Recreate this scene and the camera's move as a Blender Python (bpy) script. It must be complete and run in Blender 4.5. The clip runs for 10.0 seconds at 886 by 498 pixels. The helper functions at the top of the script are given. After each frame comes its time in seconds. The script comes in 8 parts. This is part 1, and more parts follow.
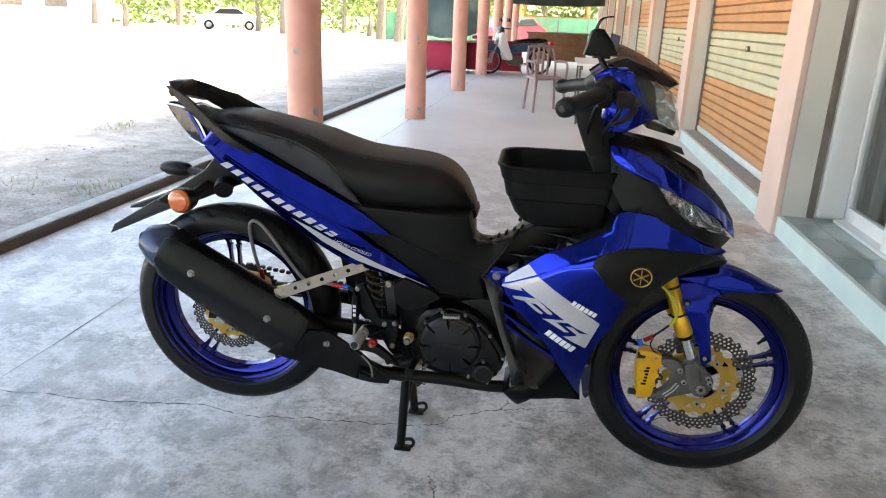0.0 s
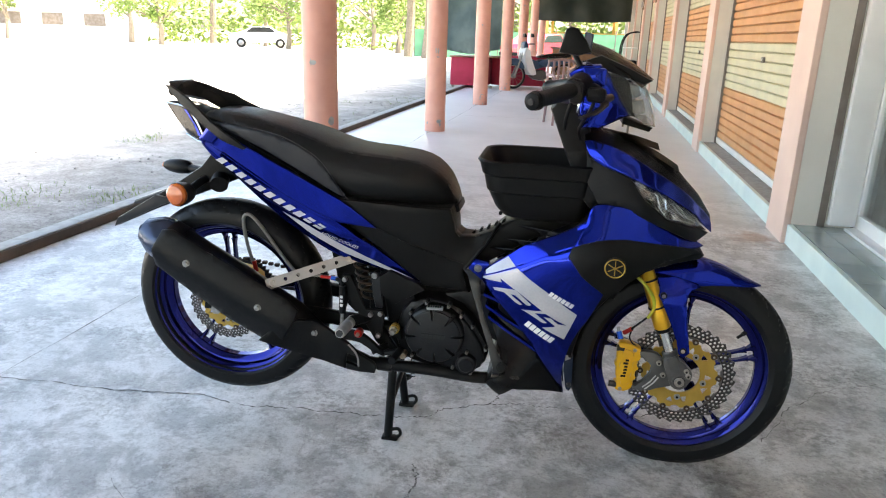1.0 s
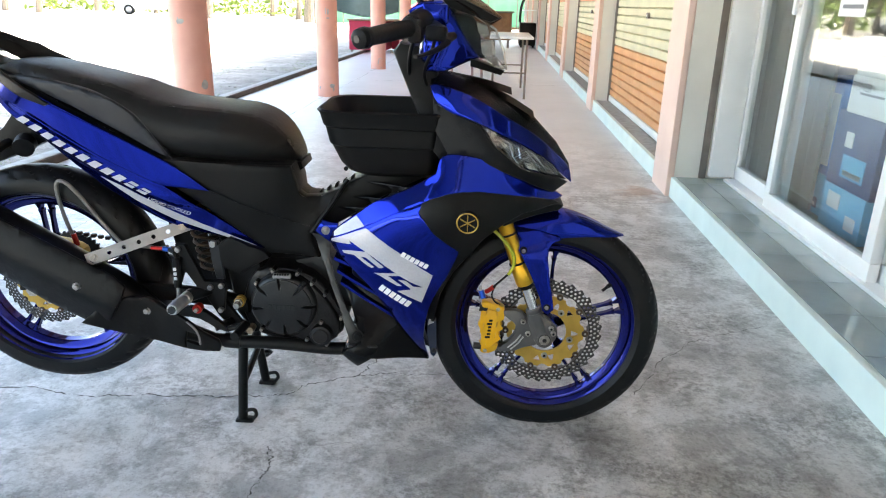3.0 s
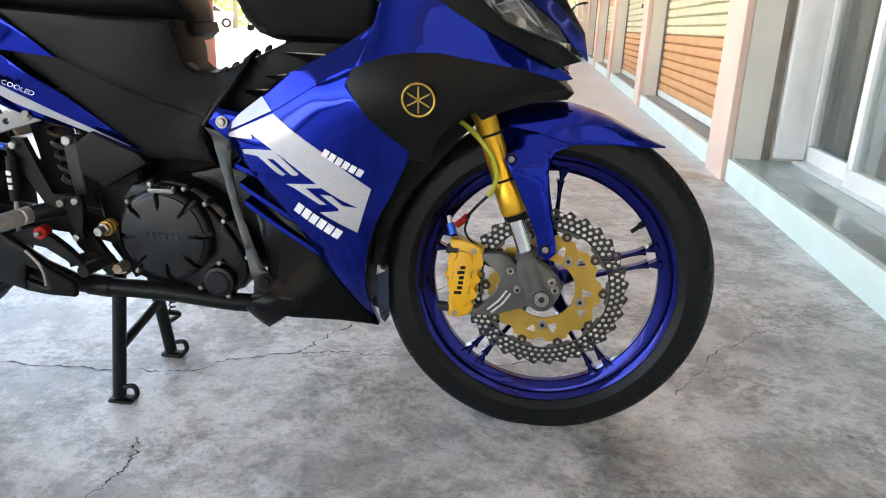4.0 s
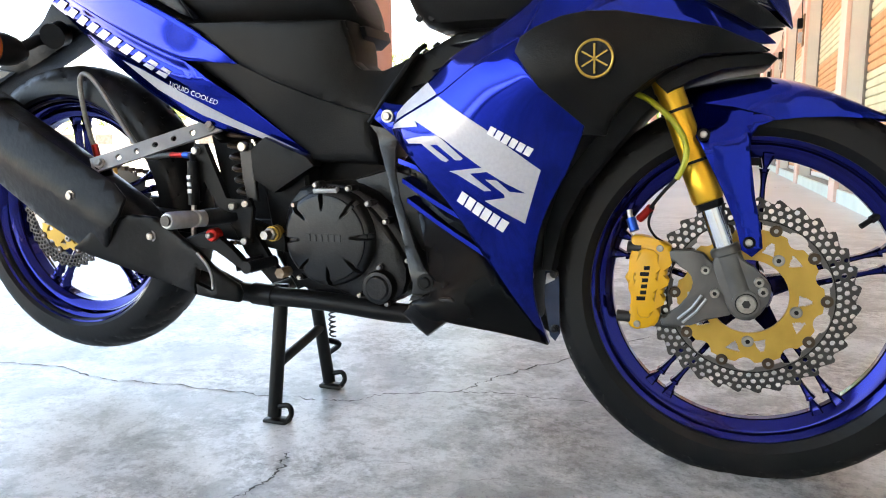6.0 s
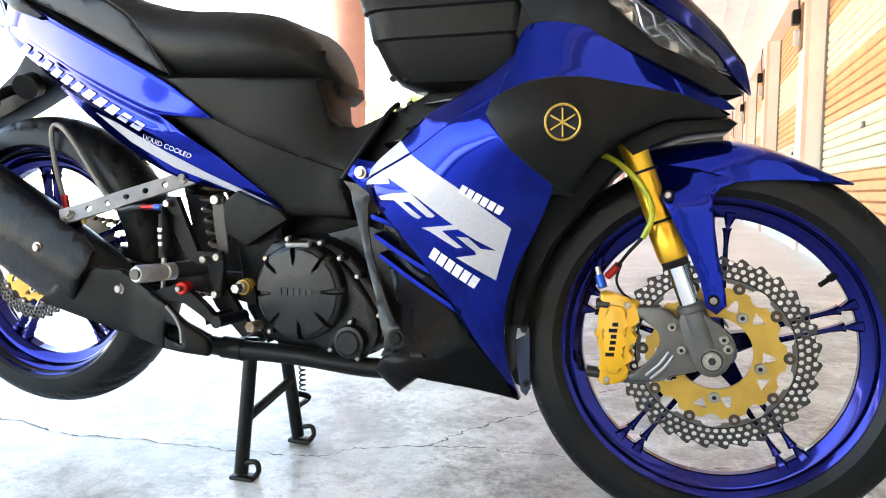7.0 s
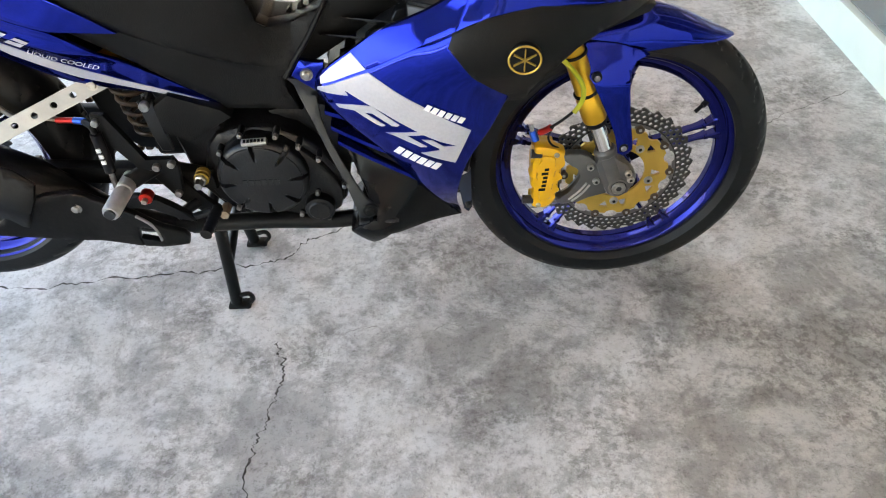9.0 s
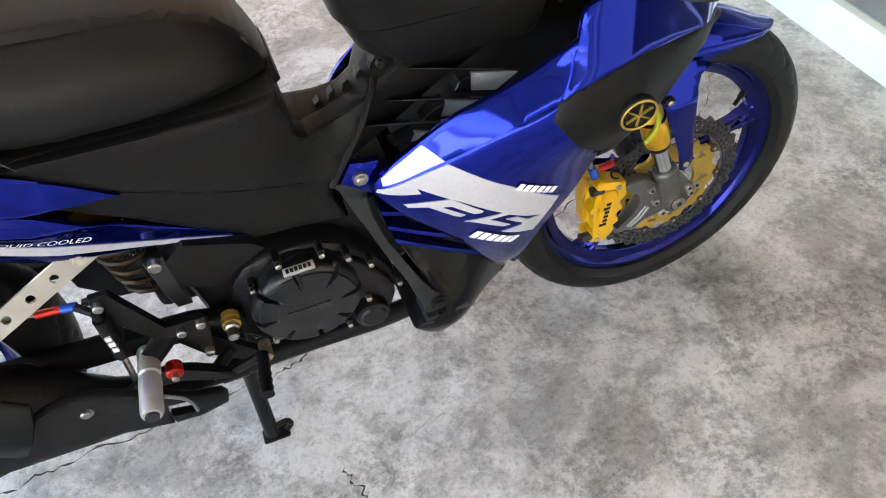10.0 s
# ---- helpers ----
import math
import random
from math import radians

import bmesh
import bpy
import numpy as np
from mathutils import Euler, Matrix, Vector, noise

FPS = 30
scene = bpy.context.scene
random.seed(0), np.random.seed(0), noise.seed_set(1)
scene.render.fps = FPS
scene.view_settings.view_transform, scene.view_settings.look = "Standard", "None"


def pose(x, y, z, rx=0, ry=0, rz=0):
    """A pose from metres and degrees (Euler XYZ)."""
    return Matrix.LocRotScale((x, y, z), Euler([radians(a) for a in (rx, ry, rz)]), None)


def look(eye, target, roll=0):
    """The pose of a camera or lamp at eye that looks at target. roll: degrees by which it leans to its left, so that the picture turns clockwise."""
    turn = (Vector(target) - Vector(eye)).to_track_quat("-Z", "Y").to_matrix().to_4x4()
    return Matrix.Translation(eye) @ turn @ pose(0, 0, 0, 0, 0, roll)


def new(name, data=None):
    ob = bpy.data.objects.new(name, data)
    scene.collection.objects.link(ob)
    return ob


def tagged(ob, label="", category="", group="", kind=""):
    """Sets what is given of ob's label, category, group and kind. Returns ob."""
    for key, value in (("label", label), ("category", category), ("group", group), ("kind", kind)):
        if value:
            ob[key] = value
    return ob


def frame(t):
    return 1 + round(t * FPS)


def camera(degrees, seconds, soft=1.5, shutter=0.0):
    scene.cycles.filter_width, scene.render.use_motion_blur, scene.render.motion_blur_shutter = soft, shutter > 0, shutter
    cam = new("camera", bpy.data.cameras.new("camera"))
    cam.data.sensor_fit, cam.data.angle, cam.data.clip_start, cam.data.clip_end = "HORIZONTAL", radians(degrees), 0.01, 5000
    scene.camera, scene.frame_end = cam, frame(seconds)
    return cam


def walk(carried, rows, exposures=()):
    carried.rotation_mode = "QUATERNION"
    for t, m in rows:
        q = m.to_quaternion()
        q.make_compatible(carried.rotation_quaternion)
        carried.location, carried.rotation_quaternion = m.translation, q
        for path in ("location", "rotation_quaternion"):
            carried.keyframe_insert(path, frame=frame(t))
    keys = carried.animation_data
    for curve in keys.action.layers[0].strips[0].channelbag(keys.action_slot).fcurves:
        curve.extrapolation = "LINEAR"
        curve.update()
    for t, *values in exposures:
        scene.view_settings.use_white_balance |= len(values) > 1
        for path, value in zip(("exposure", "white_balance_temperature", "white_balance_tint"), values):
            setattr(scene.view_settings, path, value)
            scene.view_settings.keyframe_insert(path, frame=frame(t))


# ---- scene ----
cam = camera(64.4, 10.0, 1.1)
PATH = [
    (0, (0.185, -0.007, 1.148), (-0.096, 1.872, 0.525), 2.1),
    (0.5, (0.259, -0.044, 1.125), (-0.098, 1.817, 0.485), 2.8),
    (1, (0.312, -0.059, 1.112), (-0.051, 1.82, 0.53), 1.8),
    (1.5, (0.332, -0.069, 1.088), (0.0, 1.822, 0.529), 2.1),
    (2, (0.366, -0.071, 1.063), (0.072, 1.813, 0.459), 2.1),
    (2.5, (0.432, -0.036, 1.067), (0.285, 1.863, 0.457), 1.6),
    (2.7, (0.44, -0.008, 1.064), (0.328, 1.887, 0.432), 1.7),
    (3.8, (0.549, 0.497, 0.826), (0.34, 2.367, 0.149), 1.4),
    (4, (0.585, 0.57, 0.703), (0.337, 2.459, 0.093), 2.3),
    (4.5, (0.621, 0.676, 0.503), (0.347, 2.617, 0.105), 0.7),
    (5, (0.607, 0.665, 0.477), (0.302, 2.613, 0.14), 2.1),
    (5.5, (0.578, 0.647, 0.48), (-0.043, 2.525, 0.186), 0.5),
    (5.7, (0.569, 0.64, 0.484), (-0.158, 2.48, 0.195), -0.2),
    (6.8, (0.573, 0.636, 0.495), (-0.142, 2.491, 0.278), -0.3),
    (7, (0.572, 0.631, 0.506), (-0.086, 2.513, 0.348), 0.4),
    (7.5, (0.565, 0.623, 0.529), (-0.018, 2.521, 0.293), 0.9),
    (7.9, (0.556, 0.617, 0.544), (0.131, 2.538, 0.182), 0.7),
    (8, (0.57, 0.626, 0.577), (0.012, 2.494, 0.131), 1.9),
    (8.5, (0.461, 0.582, 0.941), (0.205, 2.24, -0.148), -0.1),
    (9, (0.307, 0.64, 1.092), (0.266, 2.103, -0.271), -2.9),
    (9.5, (0.166, 0.79, 1.126), (0.15, 2.166, -0.326), -6.3),
    (10, (-0.025, 0.979, 1.143), (0.359, 2.258, -0.346), -4.5),
]
walk(cam, [(t, look(eye, target, roll)) for t, eye, target, roll in PATH],
     [(0.0, 3.03, 7700, 8), (2.7, 3.3, 7250, 6), (4.5, 3.52, 7900, 10), (5.7, 3.5, 7700, 10), (7.0, 3.97, 7700, 8), (7.5, 3.9, 7600, 6), (7.9, 3.6, 7500, 4), (9.0, 3.72, 8200, 10), (9.5, 3.66, 8200, 10), (10.0, 3.88, 8300, 10)])


# ---- sky, sun, exposure ----
world = bpy.data.worlds.new("sky")
scene.world = world
world.use_nodes = True
wn = world.node_tree
sky = wn.nodes.new("ShaderNodeTexSky")
sky.sky_type = "NISHITA"
sky.sun_disc = False
sky.sun_elevation = radians(58)
sky.sun_rotation = radians(80)
wn.links.new(sky.outputs[0], wn.nodes["Background"].inputs[0])
sky.dust_density = 3.0
wn.nodes["Background"].inputs[1].default_value = 0.15
sun = new("sun", bpy.data.lights.new("sun", "SUN"))
sun.data.energy = 5.0
sun.data.angle = radians(0.5)
sun.data.color = (1.0, 0.95, 0.88)
sun.matrix_world = look((6.0, 1.2, 10.0), (0, 0, 0))


# ---- materials ----
def mat(name, colour, rough=0.5, metal=0.0, colour2=None, scale=8.0, grain=60.0, bump=0.0, coat=0.0, rvar=0.0,
        emit=None, trans=0.0, spec=0.5, detail=6.0):
    """Principled surface: two colours mixed by a large noise, fine grain in gloss and relief."""
    m = bpy.data.materials.new(name)
    m.use_nodes = True
    nt = m.node_tree
    b = nt.nodes["Principled BSDF"]
    b.inputs["Base Color"].default_value = (*colour, 1)
    b.inputs["Roughness"].default_value = rough
    b.inputs["Metallic"].default_value = metal
    b.inputs["Coat Weight"].default_value = coat
    b.inputs["Coat Roughness"].default_value = 0.04
    b.inputs["Specular IOR Level"].default_value = spec
    b.inputs["Transmission Weight"].default_value = trans
    if emit:
        b.inputs["Emission Color"].default_value = (*colour, 1)
        b.inputs["Emission Strength"].default_value = emit
    tc = nt.nodes.new("ShaderNodeTexCoord")
    if colour2:
        n1 = nt.nodes.new("ShaderNodeTexNoise")
        n1.inputs["Scale"].default_value = scale
        n1.inputs["Detail"].default_value = detail
        nt.links.new(tc.outputs["Object"], n1.inputs["Vector"])
        ramp = nt.nodes.new("ShaderNodeValToRGB")
        ramp.color_ramp.elements[0].position, ramp.color_ramp.elements[1].position = 0.38, 0.66
        ramp.color_ramp.elements[0].color = (*colour, 1)
        ramp.color_ramp.elements[1].color = (*colour2, 1)
        nt.links.new(n1.outputs[0], ramp.inputs[0])
        nt.links.new(ramp.outputs[0], b.inputs["Base Color"])
    if rvar or bump:
        n2 = nt.nodes.new("ShaderNodeTexNoise")
        n2.inputs["Scale"].default_value = grain
        n2.inputs["Detail"].default_value = 4.0
        nt.links.new(tc.outputs["Object"], n2.inputs["Vector"])
        if rvar:
            mr = nt.nodes.new("ShaderNodeMapRange")
            mr.inputs["To Min"].default_value = max(0.0, rough - rvar)
            mr.inputs["To Max"].default_value = min(1.0, rough + rvar)
            nt.links.new(n2.outputs[0], mr.inputs[0])
            nt.links.new(mr.outputs[0], b.inputs["Roughness"])
        if bump:
            bp = nt.nodes.new("ShaderNodeBump")
            bp.inputs["Strength"].default_value = bump
            bp.inputs["Distance"].default_value = 0.01
            nt.links.new(n2.outputs[0], bp.inputs["Height"])
            nt.links.new(bp.outputs[0], b.inputs["Normal"])
    return m


def glass_mat(name, tint, gloss_ior=1.5, extra=0.0):
    """Thin glass: see-through, with a mirror share that grows at grazing angles."""
    m = bpy.data.materials.new(name)
    m.use_nodes = True
    nt = m.node_tree
    nt.nodes.remove(nt.nodes["Principled BSDF"])
    tr = nt.nodes.new("ShaderNodeBsdfTransparent")
    tr.inputs[0].default_value = (*tint, 1)
    gl = nt.nodes.new("ShaderNodeBsdfGlossy")
    gl.inputs["Roughness"].default_value = 0.02
    fr = nt.nodes.new("ShaderNodeLayerWeight")
    fr.inputs["Blend"].default_value = 0.5
    pw = nt.nodes.new("ShaderNodeMath")
    pw.operation = "POWER"
    pw.inputs[1].default_value = 4.0
    nt.links.new(fr.outputs["Facing"], pw.inputs[0])
    ad = nt.nodes.new("ShaderNodeMath")
    ad.operation = "MULTIPLY_ADD"
    ad.use_clamp = True
    ad.inputs[1].default_value = 0.9
    ad.inputs[2].default_value = extra
    nt.links.new(pw.outputs[0], ad.inputs[0])
    mx = nt.nodes.new("ShaderNodeMixShader")
    nt.links.new(ad.outputs[0], mx.inputs[0])
    nt.links.new(tr.outputs[0], mx.inputs[1])
    nt.links.new(gl.outputs[0], mx.inputs[2])
    nt.links.new(mx.outputs[0], nt.nodes["Material Output"].inputs[0])
    return m


def floor_mat():
    """Trowelled grey concrete: broad cloudy stains, mid mottling, fine dark specks, worn gloss."""
    m = mat("concrete_floor", (0.3, 0.3, 0.29), 0.42)
    nt = m.node_tree
    b = nt.nodes["Principled BSDF"]
    tc = nt.nodes.new("ShaderNodeTexCoord")

    def noise_at(scale, detail, rough=0.6, distort=0.0):
        n = nt.nodes.new("ShaderNodeTexNoise")
        n.inputs["Scale"].default_value = scale
        n.inputs["Detail"].default_value = detail
        n.inputs["Roughness"].default_value = rough
        n.inputs["Distortion"].default_value = distort
        nt.links.new(tc.outputs["Object"], n.inputs["Vector"])
        return n.outputs[0]

    def ramp_of(src, p0, c0, p1, c1):
        r = nt.nodes.new("ShaderNodeValToRGB")
        r.color_ramp.elements[0].position, r.color_ramp.elements[1].position = p0, p1
        r.color_ramp.elements[0].color, r.color_ramp.elements[1].color = (*c0, 1), (*c1, 1)
        nt.links.new(src, r.inputs[0])
        return r.outputs[0]

    def mul(a, c):
        x = nt.nodes.new("ShaderNodeMix")
        x.data_type, x.blend_type = "RGBA", "MULTIPLY"
        x.inputs["Factor"].default_value = 1.0
        nt.links.new(a, x.inputs["A"])
        nt.links.new(c, x.inputs["B"])
        return x.outputs["Result"]

    big = ramp_of(noise_at(0.8, 6, 0.7, 0.6), 0.38, (0.43, 0.43, 0.428), 0.62, (0.65, 0.65, 0.647))
    mid = ramp_of(noise_at(4.2, 15, 0.80, 0.25), 0.455, (0.70, 0.696, 0.688), 0.535, (1.12, 1.12, 1.12))
    mot = ramp_of(noise_at(17.0, 12, 0.82), 0.40, (0.75, 0.747, 0.74), 0.52, (1.05, 1.05, 1.05))
    fine = ramp_of(noise_at(95.0, 8, 0.85), 0.38, (0.56, 0.56, 0.555), 0.47, (1.03, 1.03, 1.03))
    # rusty water stain at the foot of the first pillar
    sub = nt.nodes.new("ShaderNodeVectorMath")
    sub.operation = "DISTANCE"
    sub.inputs[1].default_value = (1.41, 4.28, 0.0)
    nt.links.new(tc.outputs["Object"], sub.inputs[0])
    wob = nt.nodes.new("ShaderNodeMath")
    wob.operation = "MULTIPLY_ADD"
    wob.inputs[1].default_value = 0.55
    nt.links.new(noise_at(7.0, 6), wob.inputs[0])
    nt.links.new(sub.outputs["Value"], wob.inputs[2])
    stain = ramp_of(wob.outputs[0], 0.33, (0.62, 0.46, 0.38), 0.46, (1, 1, 1))

    def blot(x, y, radius, ragged, scale, tint):
        """A ragged dirt mark with a centre and a size of its own."""
        d = nt.nodes.new("ShaderNodeVectorMath")
        d.operation = "DISTANCE"
        d.inputs[1].default_value = (x, y, 0.0)
        nt.links.new(tc.outputs["Object"], d.inputs[0])
        w = nt.nodes.new("ShaderNodeMath")
        w.operation = "MULTIPLY_ADD"
        w.inputs[1].default_value = ragged
        nt.links.new(noise_at(scale, 9, 0.75), w.inputs[0])
        nt.links.new(d.outputs["Value"], w.inputs[2])
        half = ragged * 0.5
        return ramp_of(w.outputs[0], half + radius * 0.55, tint, half + radius * 1.15, (1, 1, 1))

    dirt = mul(blot(0.79, 1.68, 0.13, 0.30, 9.0, (0.66, 0.65, 0.63)), blot(0.36, 1.55, 0.24, 0.8, 7.0, (0.76, 0.75, 0.735)))
    dirt = mul(dirt, blot(1.05, 1.30, 0.55, 0.9, 3.0, (0.80, 0.775, 0.74)))
    # pitted patches: clusters of small dark pits where the trowelled skin has worn off
    worn = ramp_of(noise_at(3.1, 5, 0.6), 0.48, (0, 0, 0), 0.58, (1, 1, 1))
    pits = ramp_of(noise_at(46.0, 9, 0.75), 0.45, (0.62, 0.615, 0.60), 0.51, (1, 1, 1))
    gate = nt.nodes.new("ShaderNodeMix")
    gate.data_type = "RGBA"
    gate.inputs["A"].default_value = (1, 1, 1, 1)
    nt.links.new(worn, gate.inputs["Factor"])
    nt.links.new(pits, gate.inputs["B"])
    dirt = mul(dirt, gate.outputs["Result"])
    near = mul(mul(mul(mul(mul(big, mid), mot), fine), stain), dirt)
    # further along the colour turns paler and smoother: the far floor's sheen painted in
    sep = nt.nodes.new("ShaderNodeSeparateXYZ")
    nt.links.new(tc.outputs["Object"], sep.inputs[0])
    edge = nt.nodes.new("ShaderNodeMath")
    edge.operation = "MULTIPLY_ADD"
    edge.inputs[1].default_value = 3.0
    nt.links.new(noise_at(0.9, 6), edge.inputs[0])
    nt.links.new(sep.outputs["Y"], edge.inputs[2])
    far_share = nt.nodes.new("ShaderNodeMapRange")
    far_share.inputs["From Min"].default_value, far_share.inputs["From Max"].default_value = 5.0, 8.5
    nt.links.new(edge.outputs[0], far_share.inputs[0])
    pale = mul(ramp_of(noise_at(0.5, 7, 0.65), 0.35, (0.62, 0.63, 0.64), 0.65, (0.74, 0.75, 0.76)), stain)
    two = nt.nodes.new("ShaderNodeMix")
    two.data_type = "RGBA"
    nt.links.new(far_share.outputs[0], two.inputs["Factor"])
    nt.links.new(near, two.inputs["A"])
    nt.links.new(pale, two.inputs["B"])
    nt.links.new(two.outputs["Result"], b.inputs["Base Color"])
    rr = nt.nodes.new("ShaderNodeMapRange")
    rr.inputs["To Min"].default_value, rr.inputs["To Max"].default_value = 0.30, 0.46
    nt.links.new(noise_at(6.0, 6), rr.inputs[0])
    nt.links.new(rr.outputs[0], b.inputs["Roughness"])
    bp = nt.nodes.new("ShaderNodeBump")
    bp.inputs["Strength"].default_value, bp.inputs["Distance"].default_value = 0.08, 0.004
    nt.links.new(noise_at(30.0, 8), bp.inputs["Height"])
    nt.links.new(bp.outputs[0], b.inputs["Normal"])
    return m


M_FLOOR = floor_mat()
def ground_mat():
    """Pale gravel yard with an uneven grey verge along the kerb, darkened for the roof's shade."""
    m = mat("yard_gravel", (0.5, 0.48, 0.45), 0.9, grain=45, bump=0.6)
    nt = m.node_tree
    b = nt.nodes["Principled BSDF"]
    tc = nt.nodes.new("ShaderNodeTexCoord")

    def noise_at(scale, detail, rough=0.65):
        n = nt.nodes.new("ShaderNodeTexNoise")
        n.inputs["Scale"].default_value, n.inputs["Detail"].default_value, n.inputs["Roughness"].default_value = scale, detail, rough
        nt.links.new(tc.outputs["Object"], n.inputs["Vector"])
        return n.outputs[0]

    def ramp_of(src, p0, c0, p1, c1):
        r = nt.nodes.new("ShaderNodeValToRGB")
        r.color_ramp.elements[0].position, r.color_ramp.elements[1].position = p0, p1
        r.color_ramp.elements[0].color, r.color_ramp.elements[1].color = (*c0, 1), (*c1, 1)
        nt.links.new(src, r.inputs[0])
        return r.outputs[0]

    def mix(kind, fac, a, c):
        x = nt.nodes.new("ShaderNodeMix")
        x.data_type, x.blend_type = "RGBA", kind
        if fac is None:
            x.inputs["Factor"].default_value = 1.0
        else:
            nt.links.new(fac, x.inputs["Factor"])
        nt.links.new(a, x.inputs["A"])
        nt.links.new(c, x.inputs["B"])
        return x.outputs["Result"]

    sep = nt.nodes.new("ShaderNodeSeparateXYZ")
    nt.links.new(tc.outputs["Object"], sep.inputs[0])
    dist = nt.nodes.new("ShaderNodeMapRange")
    dist.inputs["From Min"].default_value, dist.inputs["From Max"].default_value = -7.0, -2.4
    nt.links.new(sep.outputs["X"], dist.inputs[0])
    add = nt.nodes.new("ShaderNodeMath")
    add.operation = "MULTIPLY_ADD"
    add.inputs[1].default_value = 1.3
    nt.links.new(noise_at(0.9, 8, 0.7), add.inputs[0])
    nt.links.new(dist.outputs[0], add.inputs[2])
    fac = nt.nodes.new("ShaderNodeMapRange")
    fac.inputs["From Min"].default_value, fac.inputs["From Max"].default_value = 0.75, 1.55
    nt.links.new(add.outputs[0], fac.inputs[0])
    pale = ramp_of(noise_at(2.5, 10), 0.4, (0.40, 0.385, 0.36), 0.6, (0.54, 0.52, 0.49))
    # verge: grey earth with the roof edge's shade put into its colour
    shaded_soil = ramp_of(noise_at(5.0, 12, 0.75), 0.40, (0.15, 0.142, 0.125), 0.62, (0.28, 0.27, 0.245))
    grit = ramp_of(noise_at(45.0, 6, 0.8), 0.38, (0.62, 0.61, 0.6), 0.55, (1.08, 1.08, 1.08))
    nt.links.new(mix("MULTIPLY", None, mix("MIX", fac.outputs[0], pale, shaded_soil), grit), b.inputs["Base Color"])
    return m


M_GROUND = ground_mat()
M_COLUMN = mat("salmon_paint", (0.7, 0.36, 0.28), 0.55, colour2=(0.64, 0.31, 0.24), scale=5, grain=30, bump=0.08, rvar=0.1)
M_PINK = mat("pink_paint", (0.78, 0.56, 0.47), 0.6, colour2=(0.72, 0.51, 0.43), scale=3, grain=40, bump=0.06)
M_CREAM = mat("cream_render", (0.76, 0.73, 0.66), 0.7, colour2=(0.69, 0.66, 0.6), scale=3, grain=45, bump=0.08)
M_MINT = mat("mint_paint", (0.68, 0.78, 0.74), 0.4, colour2=(0.6, 0.7, 0.67), scale=4, grain=30, rvar=0.1)
M_TILE = mat("grey_green_tile", (0.36, 0.43, 0.42), 0.08, colour2=(0.25, 0.3, 0.295), scale=2.5, grain=12, rvar=0.05)
M_GROUT = mat("grout", (0.4, 0.4, 0.38), 0.9, colour2=(0.3, 0.3, 0.28), scale=20)
M_WHITE = mat("white_enamel", (0.84, 0.84, 0.83), 0.35, colour2=(0.78, 0.78, 0.77), scale=4, grain=30, rvar=0.08)
M_ORANGE = mat("orange_shutter", (0.64, 0.31, 0.13), 0.45, colour2=(0.57, 0.265, 0.11), scale=3, grain=20, rvar=0.1)
M_YELLOW = mat("cream_shutter", (0.66, 0.6, 0.4), 0.45, colour2=(0.58, 0.53, 0.36), scale=3, grain=20, rvar=0.1)
M_CEIL = mat("ceiling_board", (0.78, 0.78, 0.78), 0.7, colour2=(0.72, 0.72, 0.72), scale=3)
M_KERB = mat("kerb_concrete", (0.10, 0.08, 0.062), 0.85, colour2=(0.05, 0.042, 0.035), scale=6, grain=50, bump=0.3)
M_DARK = mat("dark_crack", (0.035, 0.033, 0.03), 0.95, colour2=(0.09, 0.085, 0.08), scale=40)
M_STEEL = mat("brown_steel", (0.14, 0.11, 0.09), 0.5, colour2=(0.2, 0.17, 0.15), scale=6)
M_GLASS = glass_mat("shop_glass", (0.9, 0.93, 0.92), 1.5, 0.05)
M_CURTAIN = mat("beige_curtain", (0.5, 0.45, 0.36), 0.85, colour2=(0.42, 0.38, 0.3), scale=10, grain=200, bump=0.2)
M_LEAF = mat("leaf_green", (0.1, 0.17, 0.03), 0.6, colour2=(0.2, 0.26, 0.06), scale=1.2)
M_GRASS = mat("grass_green", (0.13, 0.22, 0.035), 0.7, colour2=(0.17, 0.24, 0.05), scale=2.0)
M_BARK = mat("palm_bark", (0.22, 0.18, 0.14), 0.9, colour2=(0.14, 0.11, 0.085), scale=12, grain=30, bump=0.5)


# ---- mesh tools ----
def finish(bm, smooth=35):
    bmesh.ops.recalc_face_normals(bm, faces=bm.faces)
    for f in bm.faces:
        f.smooth = True
    lim = radians(smooth)
    for e in bm.edges:
        e.smooth = len(e.link_faces) == 2 and e.calc_face_angle(0) < lim


def part(name, bm, material, parent=None, label="", kind="", smooth=35, at=None):
    """One bmesh as one mesh object, under a thing or a part."""
    finish(bm, smooth)
    me = bpy.data.meshes.new(name)
    bm.to_mesh(me)
    bm.free()
    for mm in (material if isinstance(material, (list, tuple)) else [material]):
        me.materials.append(mm)
    ob = new(name, me)
    if at is not None:
        ob.matrix_basis = at
    if parent is not None:
        ob.parent = parent
    return tagged(ob, label, "", "", kind)


def thing(name, label, category, at=None, group="", kind=""):
    ob = new(name)
    ob.empty_display_size = 0.1
    if at is not None:
        ob.matrix_basis = at
    return tagged(ob, label, category, group, kind)


def solo(name, bm, material, label, category, group="", kind="", at=None, smooth=35):
    ob = part(name, bm, material, None, label, kind, smooth, at)
    return tagged(ob, "", category, group)


